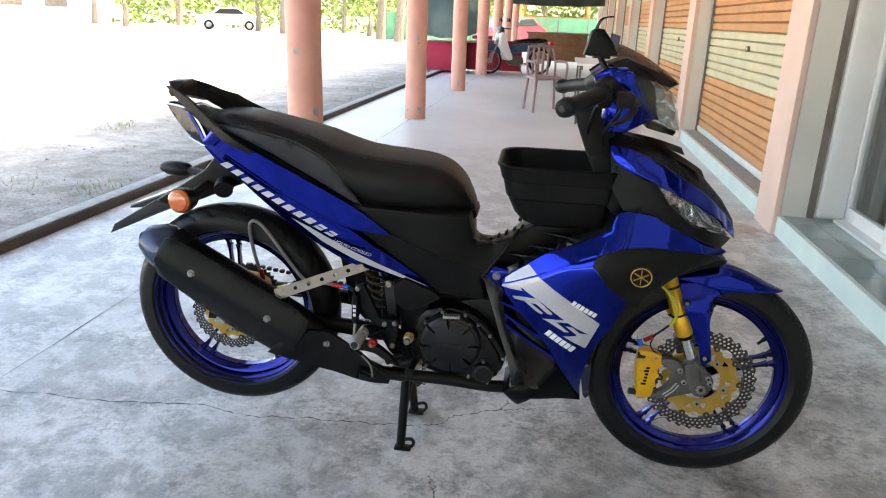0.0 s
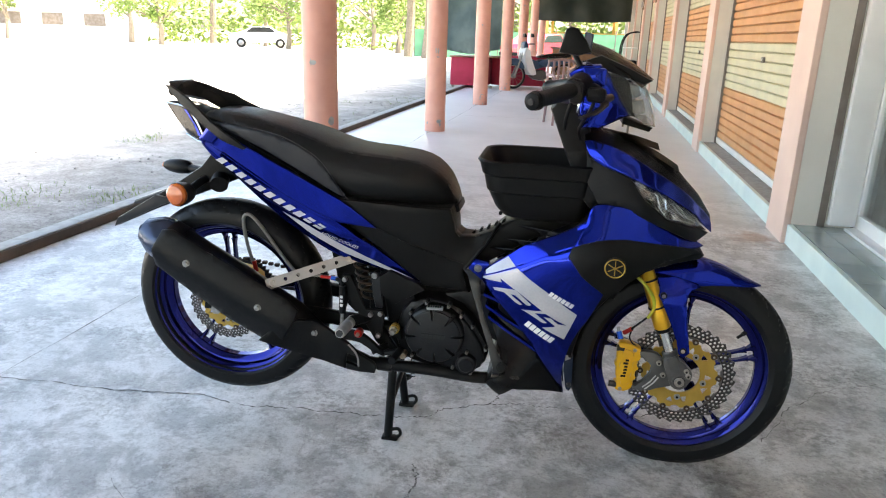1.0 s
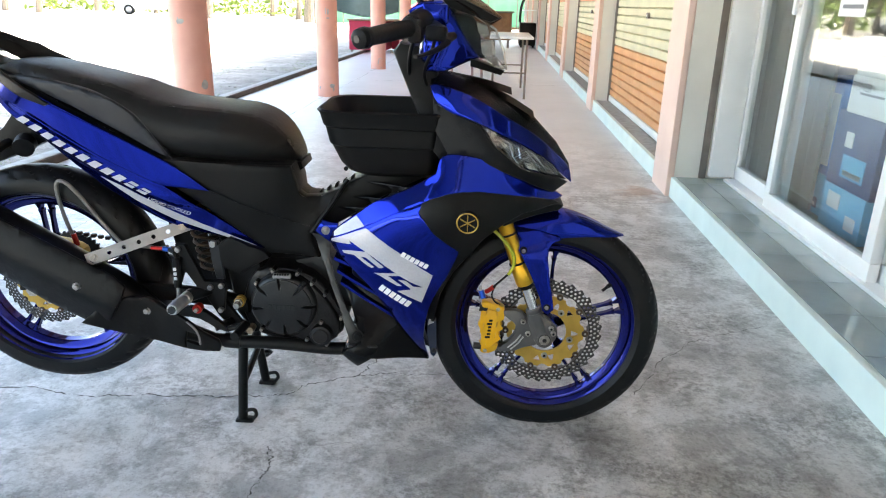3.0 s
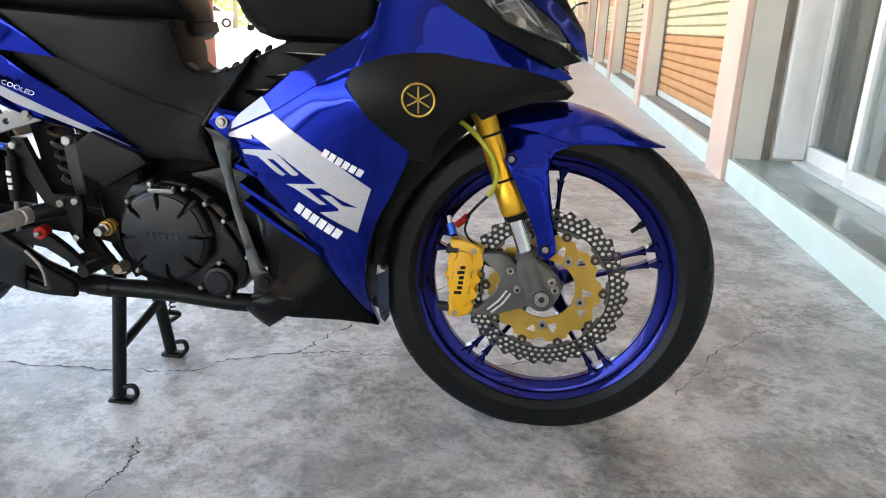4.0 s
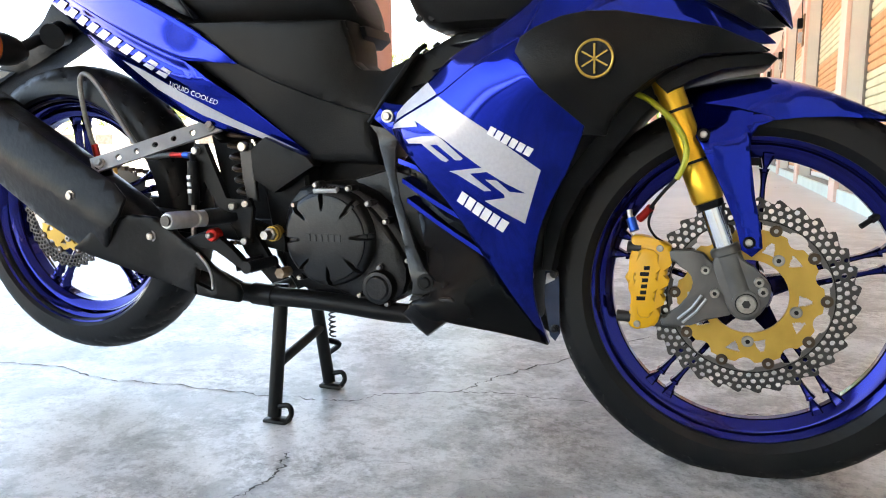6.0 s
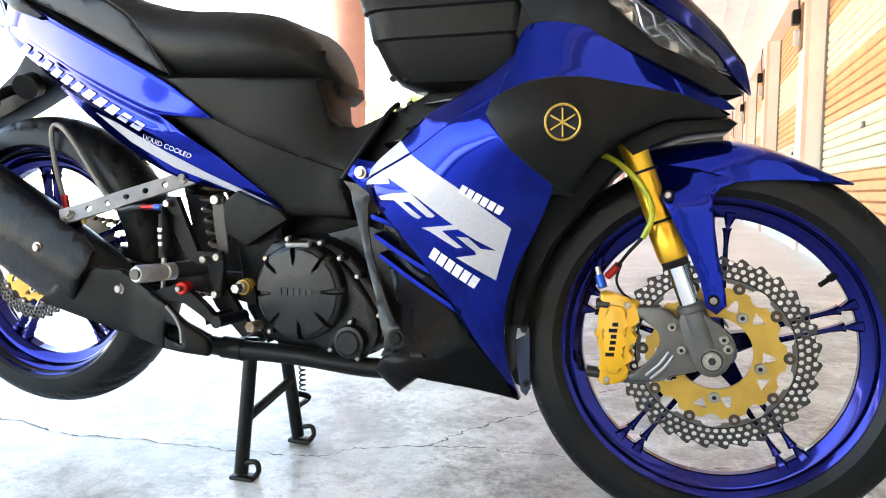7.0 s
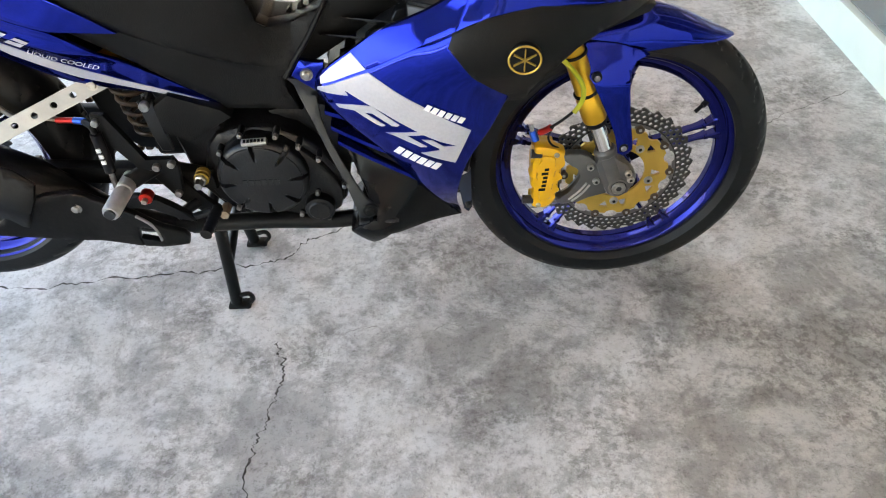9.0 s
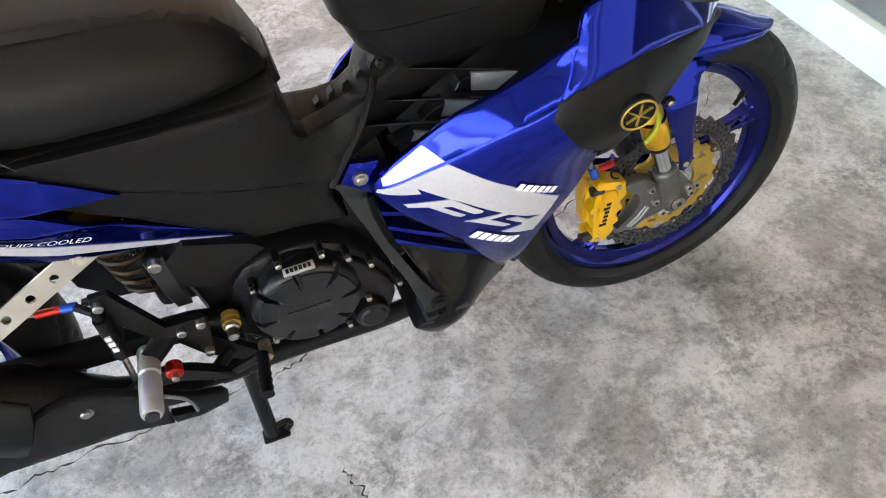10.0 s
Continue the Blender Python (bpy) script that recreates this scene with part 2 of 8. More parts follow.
def add_box(bm, x0, y0, z0, x1, y1, z1, bevel=0.0, seg=2, mi=0):
    r = bmesh.ops.create_cube(bm, size=1.0)
    vs = r["verts"]
    for v in vs:
        v.co = Vector(((x0 + x1) / 2 + v.co.x * (x1 - x0), (y0 + y1) / 2 + v.co.y * (y1 - y0), (z0 + z1) / 2 + v.co.z * (z1 - z0)))
    fs = {f for v in vs for f in v.link_faces}
    for f in fs:
        f.material_index = mi
    if bevel:
        es = list({e for v in vs for e in v.link_edges})
        bmesh.ops.bevel(bm, geom=es, offset=bevel, segments=seg, affect="EDGES", profile=0.5)
    return bm


def box(x0, y0, z0, x1, y1, z1, bevel=0.004, seg=2):
    return add_box(bmesh.new(), x0, y0, z0, x1, y1, z1, bevel, seg)


def ring_faces(bm, rings, closed=True, cap0=True, cap1=True):
    """Faces between successive rings of vertices."""
    for a, b in zip(rings, rings[1:]):
        n = len(a)
        for i in range(n if closed else n - 1):
            j = (i + 1) % n
            bm.faces.new((a[i], a[j], b[j], b[i]))
    if cap0:
        bm.faces.new(rings[0][::-1])
    if cap1:
        bm.faces.new(rings[-1])


def spline(pts, n=6):
    """Points of a Catmull-Rom curve through pts."""
    P = [Vector(p) for p in pts]
    P = [2 * P[0] - P[1]] + P + [2 * P[-1] - P[-2]]
    out = []
    for i in range(1, len(P) - 2):
        a, b, c, d = P[i - 1:i + 3]
        for k in range(n):
            t = k / n
            out.append(0.5 * (2 * b + (c - a) * t + (2 * a - 5 * b + 4 * c - d) * t * t + (3 * b - a - 3 * c + d) * t ** 3))
    out.append(P[-2])
    return out


def add_tube(bm, pts, r, seg=10, flat=1.0):
    """A tube of radius r (a number, or one for each point) along pts."""
    P = [Vector(p) for p in pts]
    rings, up = [], None
    for i, p in enumerate(P):
        d = (P[min(i + 1, len(P) - 1)] - P[max(i - 1, 0)]).normalized()
        if up is None:
            up = Vector((0, 0, 1)) if abs(d.z) < 0.9 else Vector((1, 0, 0))
        s = d.cross(up).normalized()
        up = s.cross(d).normalized()
        rr = r[min(i, len(r) - 1)] if isinstance(r, (list, tuple)) else r
        rings.append([bm.verts.new(p + rr * (math.cos(a) * s + flat * math.sin(a) * up)) for a in (2 * math.pi * k / seg for k in range(seg))])
    ring_faces(bm, rings)
    return bm


def tube(pts, r, seg=10, flat=1.0):
    return add_tube(bmesh.new(), pts, r, seg, flat)


def add_prism(bm, outline, y0, y1, bevel=0.0, seg=1):
    """An outline in the x-z plane drawn out from y0 to y1."""
    a = [bm.verts.new((u, y0, z)) for u, z in outline]
    b = [bm.verts.new((u, y1, z)) for u, z in outline]
    new_f = [bm.faces.new(a), bm.faces.new(b[::-1])]
    n = len(a)
    for i in range(n):
        new_f.append(bm.faces.new((a[i], b[i], b[(i + 1) % n], a[(i + 1) % n])))
    if bevel:
        es = list({e for f in new_f[:2] for e in f.edges})
        bmesh.ops.bevel(bm, geom=es, offset=bevel, segments=seg, affect="EDGES", profile=0.5)
    return bm


def prism(outline, y0, y1, bevel=0.0, seg=1):
    return add_prism(bmesh.new(), outline, y0, y1, bevel, seg)


# ---- the setting: floor, ground, kerb, wall, ceiling ----
WALL_X, EDGE_X, STEP = 1.527, -2.373, 0.115
Y0, Y1 = -24.0, 30.0

bm = box(EDGE_X, Y0, -0.3, WALL_X, Y1, 0.0, 0.0)
solo("floor", bm, M_FLOOR, "grey trowelled concrete walkway floor with stains and cracks", "floor", kind="structure")

bm = bmesh.new()
N = 60
gv = {}
xs = [-700, -300, -120, -70, -45, -34, -26, -20] + [-16 + 0.5 * i for i in range(28)] + [EDGE_X + 0.002]
ys = [-500, -120, -60, -34, -26, -18] + [-10 + i for i in range(34)] + [28, 34, 42, 55, 80, 160, 700]
for i, x in enumerate(xs):
    for j, y in enumerate(ys):
        near = -20 < x and -12 < y < 40
        gv[i, j] = bm.verts.new((x, y, -0.13 + (0.05 * noise.noise((x * 0.8, y * 0.8, 0)) if near and x < -2.6 else 0)))
for i in range(len(xs) - 1):
    for j in range(len(ys) - 1):
        bm.faces.new((gv[i, j], gv[i + 1, j], gv[i + 1, j + 1], gv[i, j + 1]))
v = [bm.verts.new(p) for p in ((EDGE_X + 0.002, Y1, -0.13), (700, Y1, -0.13), (700, 700, -0.13), (EDGE_X + 0.002, 700, -0.13))]
bm.faces.new(v)
v = [bm.verts.new(p) for p in ((EDGE_X + 0.002, -500, -0.13), (700, -500, -0.13), (700, Y0, -0.13), (EDGE_X + 0.002, Y0, -0.13))]
bm.faces.new(v)
solo("ground", bm, M_GROUND, "pale sunlit gravel yard beside the walkway", "ground", kind="structure")

bm = box(EDGE_X - 0.11, Y0, -0.3, EDGE_X, Y1, 0.052, 0.006)
solo("kerb", bm, M_KERB, "dark weathered concrete kerb along the walkway edge", "kerb", kind="structure")
# pale cap: sun on the top of the kerb put into its colour
bm = box(EDGE_X - 0.112, Y0, 0.0525, EDGE_X - 0.012, Y1, 0.058, 0.002)
solo("kerb_top", bm, M_GROUT, "kerb top, painted pale as if in sun", "kerb", kind="structure")

PILLARS = [-20.9, -17.3, -13.7, -10.1, -6.5, -2.9, 4.25, 7.82, 11.42, 15.02, 18.62, 22.22, 25.82]
PW, PD, H_CEIL = 0.36, 0.34, 3.5

# step along the shop fronts: mint riser, tiled top
bm = box(WALL_X, Y0, -0.2, WALL_X + 0.03, Y1, STEP, 0.003)
solo("step_riser", bm, M_MINT, "pale mint painted riser of the shop-front step", "step", kind="structure")
bm = box(WALL_X + 0.03, Y0, -0.2, 5.6, Y1, STEP - 0.004, 0.0)
solo("shop_floor", bm, M_GROUT, "grouted bed of the shop-front tiles", "floor", kind="structure")

for i, y in enumerate(PILLARS):
    bm = bmesh.new()
    add_box(bm, WALL_X - 0.024, y - 0.004, -0.1, WALL_X + 0.012, y + PW + 0.004, 2.62, 0.003, 1, 0)
    add_box(bm, WALL_X + 0.012, y, -0.1, WALL_X + PD, y + PW, 2.62, 0.004, 1, 1)
    solo("wall_pillar_%d" % (i + 1), bm, [M_PINK, M_CREAM], "painted shop wall pillar, pink front and cream sides", "pillar", kind="structure")
bm = box(WALL_X - 0.002, Y0, 2.62, WALL_X + 0.3, Y1, H_CEIL + 0.6, 0.004)
solo("wall_header", bm, M_PINK, "pale painted wall above the shop doors", "wall", kind="structure")
bm = box(-2.55, Y0, H_CEIL, 6.0, Y1, H_CEIL + 0.22, 0.0)
for k in range(12):
    x = -2.3 + k * 0.33
    add_box(bm, x, Y0, H_CEIL - 0.018, x + 0.03, Y1, H_CEIL + 0.01, 0.0)
solo("ceiling", bm, M_CEIL, "pale boarded ceiling with thin battens", "ceiling", kind="structure")
# edge board added out of view to cut the light that reaches the floor
bm = box(-2.62, Y0, 2.38, -2.5, Y1, H_CEIL + 0.3, 0.005)
solo("shade_board", bm, M_CREAM, "cream edge board added out of view to shade the walkway", "trim", kind="structure")
bm = box(5.5, Y0, -0.2, 5.7, Y1, H_CEIL, 0.0)
solo("wall_back", bm, M_CREAM, "plain rear wall of the shops", "wall", kind="structure")
for nm, y in (("wall_near", Y0 - 0.2), ("wall_far", Y1)):
    bm = box(WALL_X + 0.04, y, -0.2, 5.7, y + 0.2, H_CEIL, 0.0)
    solo(nm, bm, M_CREAM, "plain end wall of the shop row", "wall", kind="structure")


def column(y):
    bm = bmesh.new()
    rings = []
    for z, r in ((-0.05, 0.122), (0.0, 0.122), (0.6, 0.121), (1.3, 0.121), (2.2, 0.120), (H_CEIL + 0.02, 0.120)):
        rings.append([bm.verts.new((r * math.cos(a), r * math.sin(a), z)) for a in (2 * math.pi * k / 40 for k in range(40))])
    ring_faces(bm, rings)
    return bm


COLS = [4.77, 8.34, 12.0, 15.6, 19.2, 22.8, 26.4]
for y in COLS:
    col = solo("column", column(y), M_COLUMN, "round salmon-painted concrete column with chipped paint", "column", "walkway columns", "structure", pose(-1.54 if y < 5 else -1.46, y, 0))
    bm = bmesh.new()
    rnd = random.Random(int(y * 10))
    for k in range(9):
        a, z, w, h = rnd.uniform(-2.6, 0.2), rnd.choice((0.05, 0.12, 0.5, 0.9, 1.3, 1.9)) + rnd.uniform(-0.04, 0.04), rnd.uniform(0.006, 0.05 if k < 3 else 0.018), rnd.uniform(0.008, 0.04)
        c = [bm.verts.new((0.1226 * math.cos(a + w / 0.122 * math.cos(q) * rnd.uniform(0.6, 1)), 0.1226 * math.sin(a + w / 0.122 * math.cos(q) * rnd.uniform(0.6, 1)), z + h * math.sin(q))) for q in (2 * math.pi * i / 9 for i in range(9))]
        bm.faces.new(c)
    part("bare_patch", bm, M_GROUT, col, "patch of bare grey plaster")


# ---- roller shutters ----
def slat_mesh(w):
    bm = bmesh.new()
    prof = [(0.0, 0.0), (-0.012, 0.008), (-0.014, 0.034), (-0.012, 0.062), (0.0, 0.070), (0.006, 0.0715), (0.006, -0.001)]
    a = [bm.verts.new((x, 0, z)) for x, z in prof]
    b = [bm.verts.new((x, w, z)) for x, z in prof]
    n = len(prof)
    for i in range(n):
        bm.faces.new((a[i], a[(i + 1) % n], b[(i + 1) % n], b[i]))
    bm.faces.new(a)
    bm.faces.new(b[::-1])
    finish(bm)
    me = bpy.data.meshes.new("slat")
    bm.to_mesh(me)
    bm.free()
    return me


SHUT_X = 1.70
BANDS = ((0.64, M_ORANGE), (1.08, M_YELLOW), (1.52, M_ORANGE), (1.98, M_YELLOW), (9, M_ORANGE))
SLATS = {}


def roller_shutter(y0, y1):
    sh = thing("roller_shutter", "closed metal roller shutter in orange and cream bands", "shutter", pose(SHUT_X, y0, STEP), "shop shutters")
    w = y1 - y0 - 0.09
    for mm in (M_ORANGE, M_YELLOW):
        if (mm.name, round(w, 3)) not in SLATS:
            me = slat_mesh(w)
            me.materials.append(mm)
            SLATS[mm.name, round(w, 3)] = me
    z = 0.06
    while z < 2.5:
        mm = next(q for lim, q in BANDS if z + STEP < lim)
        sl = new("slat", SLATS[mm.name, round(w, 3)])
        sl.location = (0, 0.045, z)
        sl.parent = sh
        z += 0.0735
    part("bottom_rail", box(-0.02, 0.045, 0.005, 0.02, y1 - y0 - 0.045, 0.062, 0.004), M_WHITE, sh, "white bottom rail")
    for yy in (0.0, y1 - y0 - 0.045):
        part("guide_rail", box(-0.03, yy, 0.0, 0.03, yy + 0.045, 2.52, 0.004), M_STEEL, sh, "dark steel guide rail")
    lk = part("lock", box(-0.03, (y1 - y0) / 2 - 0.05, 0.86, -0.012, (y1 - y0) / 2 + 0.03, 0.905, 0.006), M_STEEL, sh, "small dark lock plate")
    part("keyhole", box(-0.033, (y1 - y0) / 2 - 0.016, 0.872, -0.028, (y1 - y0) / 2 - 0.004, 0.893, 0.002), M_WHITE, lk)


for a, b in zip(PILLARS[6:], PILLARS[7:]):
    roller_shutter(a + PW, b)

# ---- electric boxes on the pillars ----
M_BOARD = mat("varnished_board", (0.25, 0.13, 0.06), 0.5, colour2=(0.18, 0.09, 0.04), scale=9)
M_BLACKPL = mat("black_plastic", (0.006, 0.006, 0.0065), 0.45, colour2=(0.010, 0.010, 0.011), scale=20, grain=300, bump=0.08, rvar=0.08, spec=0.13)
M_CLEARBOX = mat("grey_plastic", (0.5, 0.5, 0.5), 0.3, colour2=(0.42, 0.42, 0.43), scale=9)
for i, y in enumerate(PILLARS[7:11]):
    eb = thing("switch_board", "brown wooden switch board with black meter and loose wires", "switch board", pose(WALL_X - 0.024, y + 0.2, 1.85))
    part("board", box(-0.02, -0.09, 0.0, 0.0, 0.09, 0.42, 0.004), M_BOARD, eb)
    part("meter", box(-0.09, -0.06, 0.24, -0.02, 0.06, 0.37, 0.012), M_BLACKPL, eb, "black meter housing")
    part("fuse_box", box(-0.07, -0.05, 0.05, -0.02, 0.05, 0.19, 0.01), M_CLEARBOX, eb, "clear-grey fuse box")
    w = spline([(-0.03, -0.03, 0.37), (-0.05, -0.08, 0.6), (-0.03, -0.02, 0.72), (-0.04, 0.05, 0.58), (-0.03, 0.03, 0.37)], 6)
    part("wire", tube(w, 0.004, 6), M_BLACKPL, eb, "loose looped wire")
nb = thing("notice_box", "small pale letter box fixed to the pillar", "box", pose(WALL_X - 0.024, PILLARS[6] + 0.03, 1.46))
part("case", box(-0.1, 0.0, 0.0, 0.0, 0.26, 0.2, 0.008), M_PINK, nb)
part("slot", box(-0.104, 0.05, 0.12, -0.1, 0.21, 0.14, 0.001), M_STEEL, nb)

# ---- glazed shop front ----
SG, SY0, SY1 = 1.86, -23.9, 4.25
solo("door_track", box(WALL_X + PD - 0.185, SY1 - 0.012, STEP, WALL_X + PD - 0.145, SY1, 2.6, 0.003), M_STEEL, "dark brown steel folding-door track", "track", kind="structure")
solo("door_post", box(WALL_X + PD - 0.135, SY1 - 0.05, STEP + 0.02, SG + 0.010, SY1, 2.6, 0.003), M_WHITE, "white metal door post", "post", kind="structure")


def glazed_panel(y0, y1, x, name):
    g = thing(name, "white aluminium framed sliding glass shop door", "glass door", pose(x, y0, STEP), "shop-front glass doors")
    w, h = y1 - y0, 2.45
    for nm, q in (("bottom_rail", (-0.02, 0, 0.0, 0.02, w, 0.09)), ("top_rail", (-0.02, 0, h - 0.07, 0.02, w, h)),
                  ("stile", (-0.021, 0, 0.09, 0.021, 0.06, h - 0.07)), ("stile", (-0.021, w - 0.06, 0.09, 0.021, w, h - 0.07))):
        part(nm, box(*q, 0.003), M_WHITE, g)
    p = part("pane", box(-0.003, 0.06, 0.09, 0.003, w - 0.06, h - 0.07, 0.0), M_GLASS, g, "clear reflecting glass")
    p.visible_shadow = False
    return g


glazed_panel(3.54, 4.243, SG + 0.035, "glass_door")
glazed_panel(2.56, 3.61, SG - 0.012, "glass_door")
glazed_panel(1.58, 2.63, SG + 0.035, "glass_door")
glazed_panel(0.60, 1.65, SG - 0.012, "glass_door")
solo("threshold_track", box(SG - 0.05, SY0, STEP, SG + 0.08, SY1 - 0.06, STEP + 0.018, 0.003), M_WHITE, "white aluminium sliding door track", "track", kind="structure")
solo("wall_front", box(SG - 0.03, SY0, STEP, SG + 0.1, 0.60, 2.6, 0.0), M_CREAM, "plain cream shop-front wall", "wall", kind="structure")
solo("wall_shop_side", box(SG + 0.14, SY1 + 0.02, STEP, 5.5, SY1 + 0.16, H_CEIL, 0.0), M_CREAM, "plain partition wall between shops", "wall", kind="structure")
pull = thing("door_pull", "white bar pull on the sliding glass door", "handle", pose(SG - 0.035, 3.57, 1.04))
part("bar", box(-0.03, -0.015, 0.0, -0.012, 0.015, 0.34, 0.006), M_WHITE, pull)
for z in (0.03, 0.29):
    part("standoff", box(-0.014, -0.01, z, 0.012, 0.01, z + 0.02, 0.002), M_WHITE, pull)

# curtain of vertical folds inside
bm = bmesh.new()
n = 90
ra, rb = [], []
for i in range(n + 1):
    y = 3.50 + 0.74 * i / n
    x = SG + 0.13 + 0.022 * math.sin(i * 0.75) + 0.012 * math.sin(i * 0.31 + 1)
    ra.append(bm.verts.new((x, y, STEP + 0.03)))
    rb.append(bm.verts.new((x + 0.008 * math.sin(i), y, 2.5)))
for i in range(n):
    bm.faces.new((ra[i], ra[i + 1], rb[i + 1], rb[i]))
bmesh.ops.solidify(bm, geom=bm.faces[:], thickness=0.004)
solo("curtain", bm, M_CURTAIN, "beige pleated curtain hanging behind the glass door", "curtain", smooth=80)


# ---- boxes behind the glass ----
def text_mesh(body, size, shear=0.0, bold=0.0):
    """Flat mesh of a word in the built-in font, as vertices and faces in its own plane."""
    cu = bpy.data.curves.new("word", "FONT")
    cu.body, cu.size, cu.shear, cu.offset = body, size, shear, bold
    ob = bpy.data.objects.new("word", cu)
    scene.collection.objects.link(ob)
    dg = bpy.context.evaluated_depsgraph_get()
    me = ob.evaluated_get(dg).to_mesh()
    vs = [tuple(v.co) for v in me.vertices]
    fs = [tuple(p.vertices) for p in me.polygons]
    ob.evaluated_get(dg).to_mesh_clear()
    bpy.data.objects.remove(ob)
    bpy.data.curves.remove(cu)
    return vs, fs


def lettering(name, body, size, place, parent, material, shear=0.0, label="", bold=0.0):
    """Lettering laid on a surface by place(x, y) -> point."""
    vs, fs = text_mesh(body, size, shear, bold)
    bm = bmesh.new()
    bv = [bm.verts.new((x, y, 0)) for x, y, _ in vs]
    for f in fs:
        try:
            bm.faces.new([bv[i] for i in f])
        except ValueError:
            pass
    step = size / 7
    for ax in (0, 1):
        lo, hi = min(v.co[ax] for v in bm.verts), max(v.co[ax] for v in bm.verts)
        for k in range(1, int((hi - lo) / step) + 1):
            co, no = [0, 0, 0], [0, 0, 0]
            co[ax], no[ax] = lo + k * step, 1
            bmesh.ops.bisect_plane(bm, geom=bm.verts[:] + bm.edges[:] + bm.faces[:], plane_co=co, plane_no=no, dist=1e-6)
    for v in bm.verts:
        v.co = Vector(place(v.co.x, v.co.y))
    return part(name, bm, material, parent, label)


M_BLUEBOX = mat("blue_card", (0.02, 0.12, 0.42), 0.4, colour2=(0.03, 0.2, 0.55), scale=3)
M_NAVYBOX = mat("navy_card", (0.015, 0.035, 0.13), 0.4, colour2=(0.02, 0.06, 0.2), scale=3)
M_CYANBOX = mat("cyan_card", (0.05, 0.33, 0.6), 0.4, colour2=(0.12, 0.45, 0.7), scale=4)
M_WHITEBOX = mat("white_card", (0.75, 0.75, 0.75), 0.45, colour2=(0.68, 0.69, 0.7), scale=5)
M_INK = mat("grey_ink", (0.2, 0.2, 0.22), 0.6)


def carton(y, x, z, w, d, h, m, label, panels=(), turn=0.0, words=None):
    """A carton whose printed face looks to the walkway (-x)."""
    c = thing("carton", label, "box", pose(x, y, z, 0, 0, turn), "cartons in the shop window")
    part("body", box(0, 0, 0, d, w, h, 0.004), m, c)
    for nm, y0, z0, y1, z1, mm in panels:
        part(nm, box(-0.0025, y0 * w, z0 * h, 0.001, y1 * w, z1 * h, 0.0), mm, c)
    if words:
        for (txt, size, yy, zz) in words:
            lettering("lettering", txt, size, lambda a, b, yy=yy, zz=zz: (-0.004, yy * w - a, zz * h + b), c, M_INK)
    return c


zf = STEP
bars = lambda m: [("printed_bar", 0.2, 0.52, 0.75, 0.58, m), ("printed_bar", 0.2, 0.44, 0.6, 0.47, m)]
carton(3.44, 2.06, zf, 0.36, 0.3, 0.2, M_CYANBOX, "blue printer carton standing on the shop floor", [("printed_panel", 0.3, 0.15, 0.8, 0.4, M_NAVYBOX), ("printed_bar", 0.35, 0.2, 0.75, 0.28, M_WHITEBOX)])
carton(3.50, 2.06, zf + 0.2, 0.3, 0.3, 0.45, M_BLUEBOX, "blue and white printer carton", [("printed_panel", 0.45, 0.1, 0.95, 0.95, M_CYANBOX), ("printed_panel", 0.5, 0.15, 0.75, 0.75, M_WHITEBOX), ("printed_panel", 0.05, 0.1, 0.35, 0.85, M_WHITEBOX)])
carton(3.04, 2.02, zf, 0.38, 0.32, 0.2, M_CYANBOX, "bright blue printer carton with white emblem", [("printed_panel", 0.55, 0.5, 0.85, 0.85, M_WHITEBOX), ("printed_panel", 0.12, 0.2, 0.35, 0.5, M_WHITEBOX)])
carton(3.02, 2.02, zf + 0.2, 0.4, 0.32, 0.33, M_NAVYBOX, "dark blue printer carton", [("printed_panel", 0.2, 0.15, 0.7, 0.45, M_CYANBOX), ("printed_bar", 0.25, 0.18, 0.65, 0.25, M_WHITEBOX), ("printed_panel", 0.55, 0.55, 0.72, 0.75, M_WHITEBOX)])
carton(2.98, 2.01, zf + 0.53, 0.36, 0.3, 0.16, M_WHITEBOX, "white toner carton in the stack", bars(M_INK)[:1], words=[("TONER", 0.05, 0.95, 0.62)])
carton(2.96, 2.01, zf + 0.69, 0.36, 0.3, 0.16, M_WHITEBOX, "white toner carton on top of the stack", bars(M_INK)[:1], words=[("TONER", 0.05, 0.95, 0.62)])
carton(2.50, 2.01, zf, 0.45, 0.32, 0.24, mat("green_card", (0.02, 0.12, 0.1), 0.45, colour2=(0.03, 0.16, 0.13), scale=4), "dark green paper carton", bars(M_WHITEBOX), words=[("PAPER", 0.06, 0.95, 0.7)])
carton(2.50, 2.02, zf + 0.24, 0.42, 0.3, 0.3, M_BLUEBOX, "blue printer carton stacked beside the glass", bars(M_WHITEBOX))
st = thing("notice_sheet", "white paper notice taped to the glass door", "sign", pose(SG - 0.018, 3.22, 1.04))
part("paper", box(-0.001, -0.22, 0, 0.001, 0.0, 0.16, 0.0), M_WHITEBOX, st)
for k in range(3):
    part("printed_bar", box(-0.002, -0.2, 0.03 + 0.035 * k, -0.001, -0.03 - 0.03 * k, 0.045 + 0.035 * k, 0.0), M_INK, st)


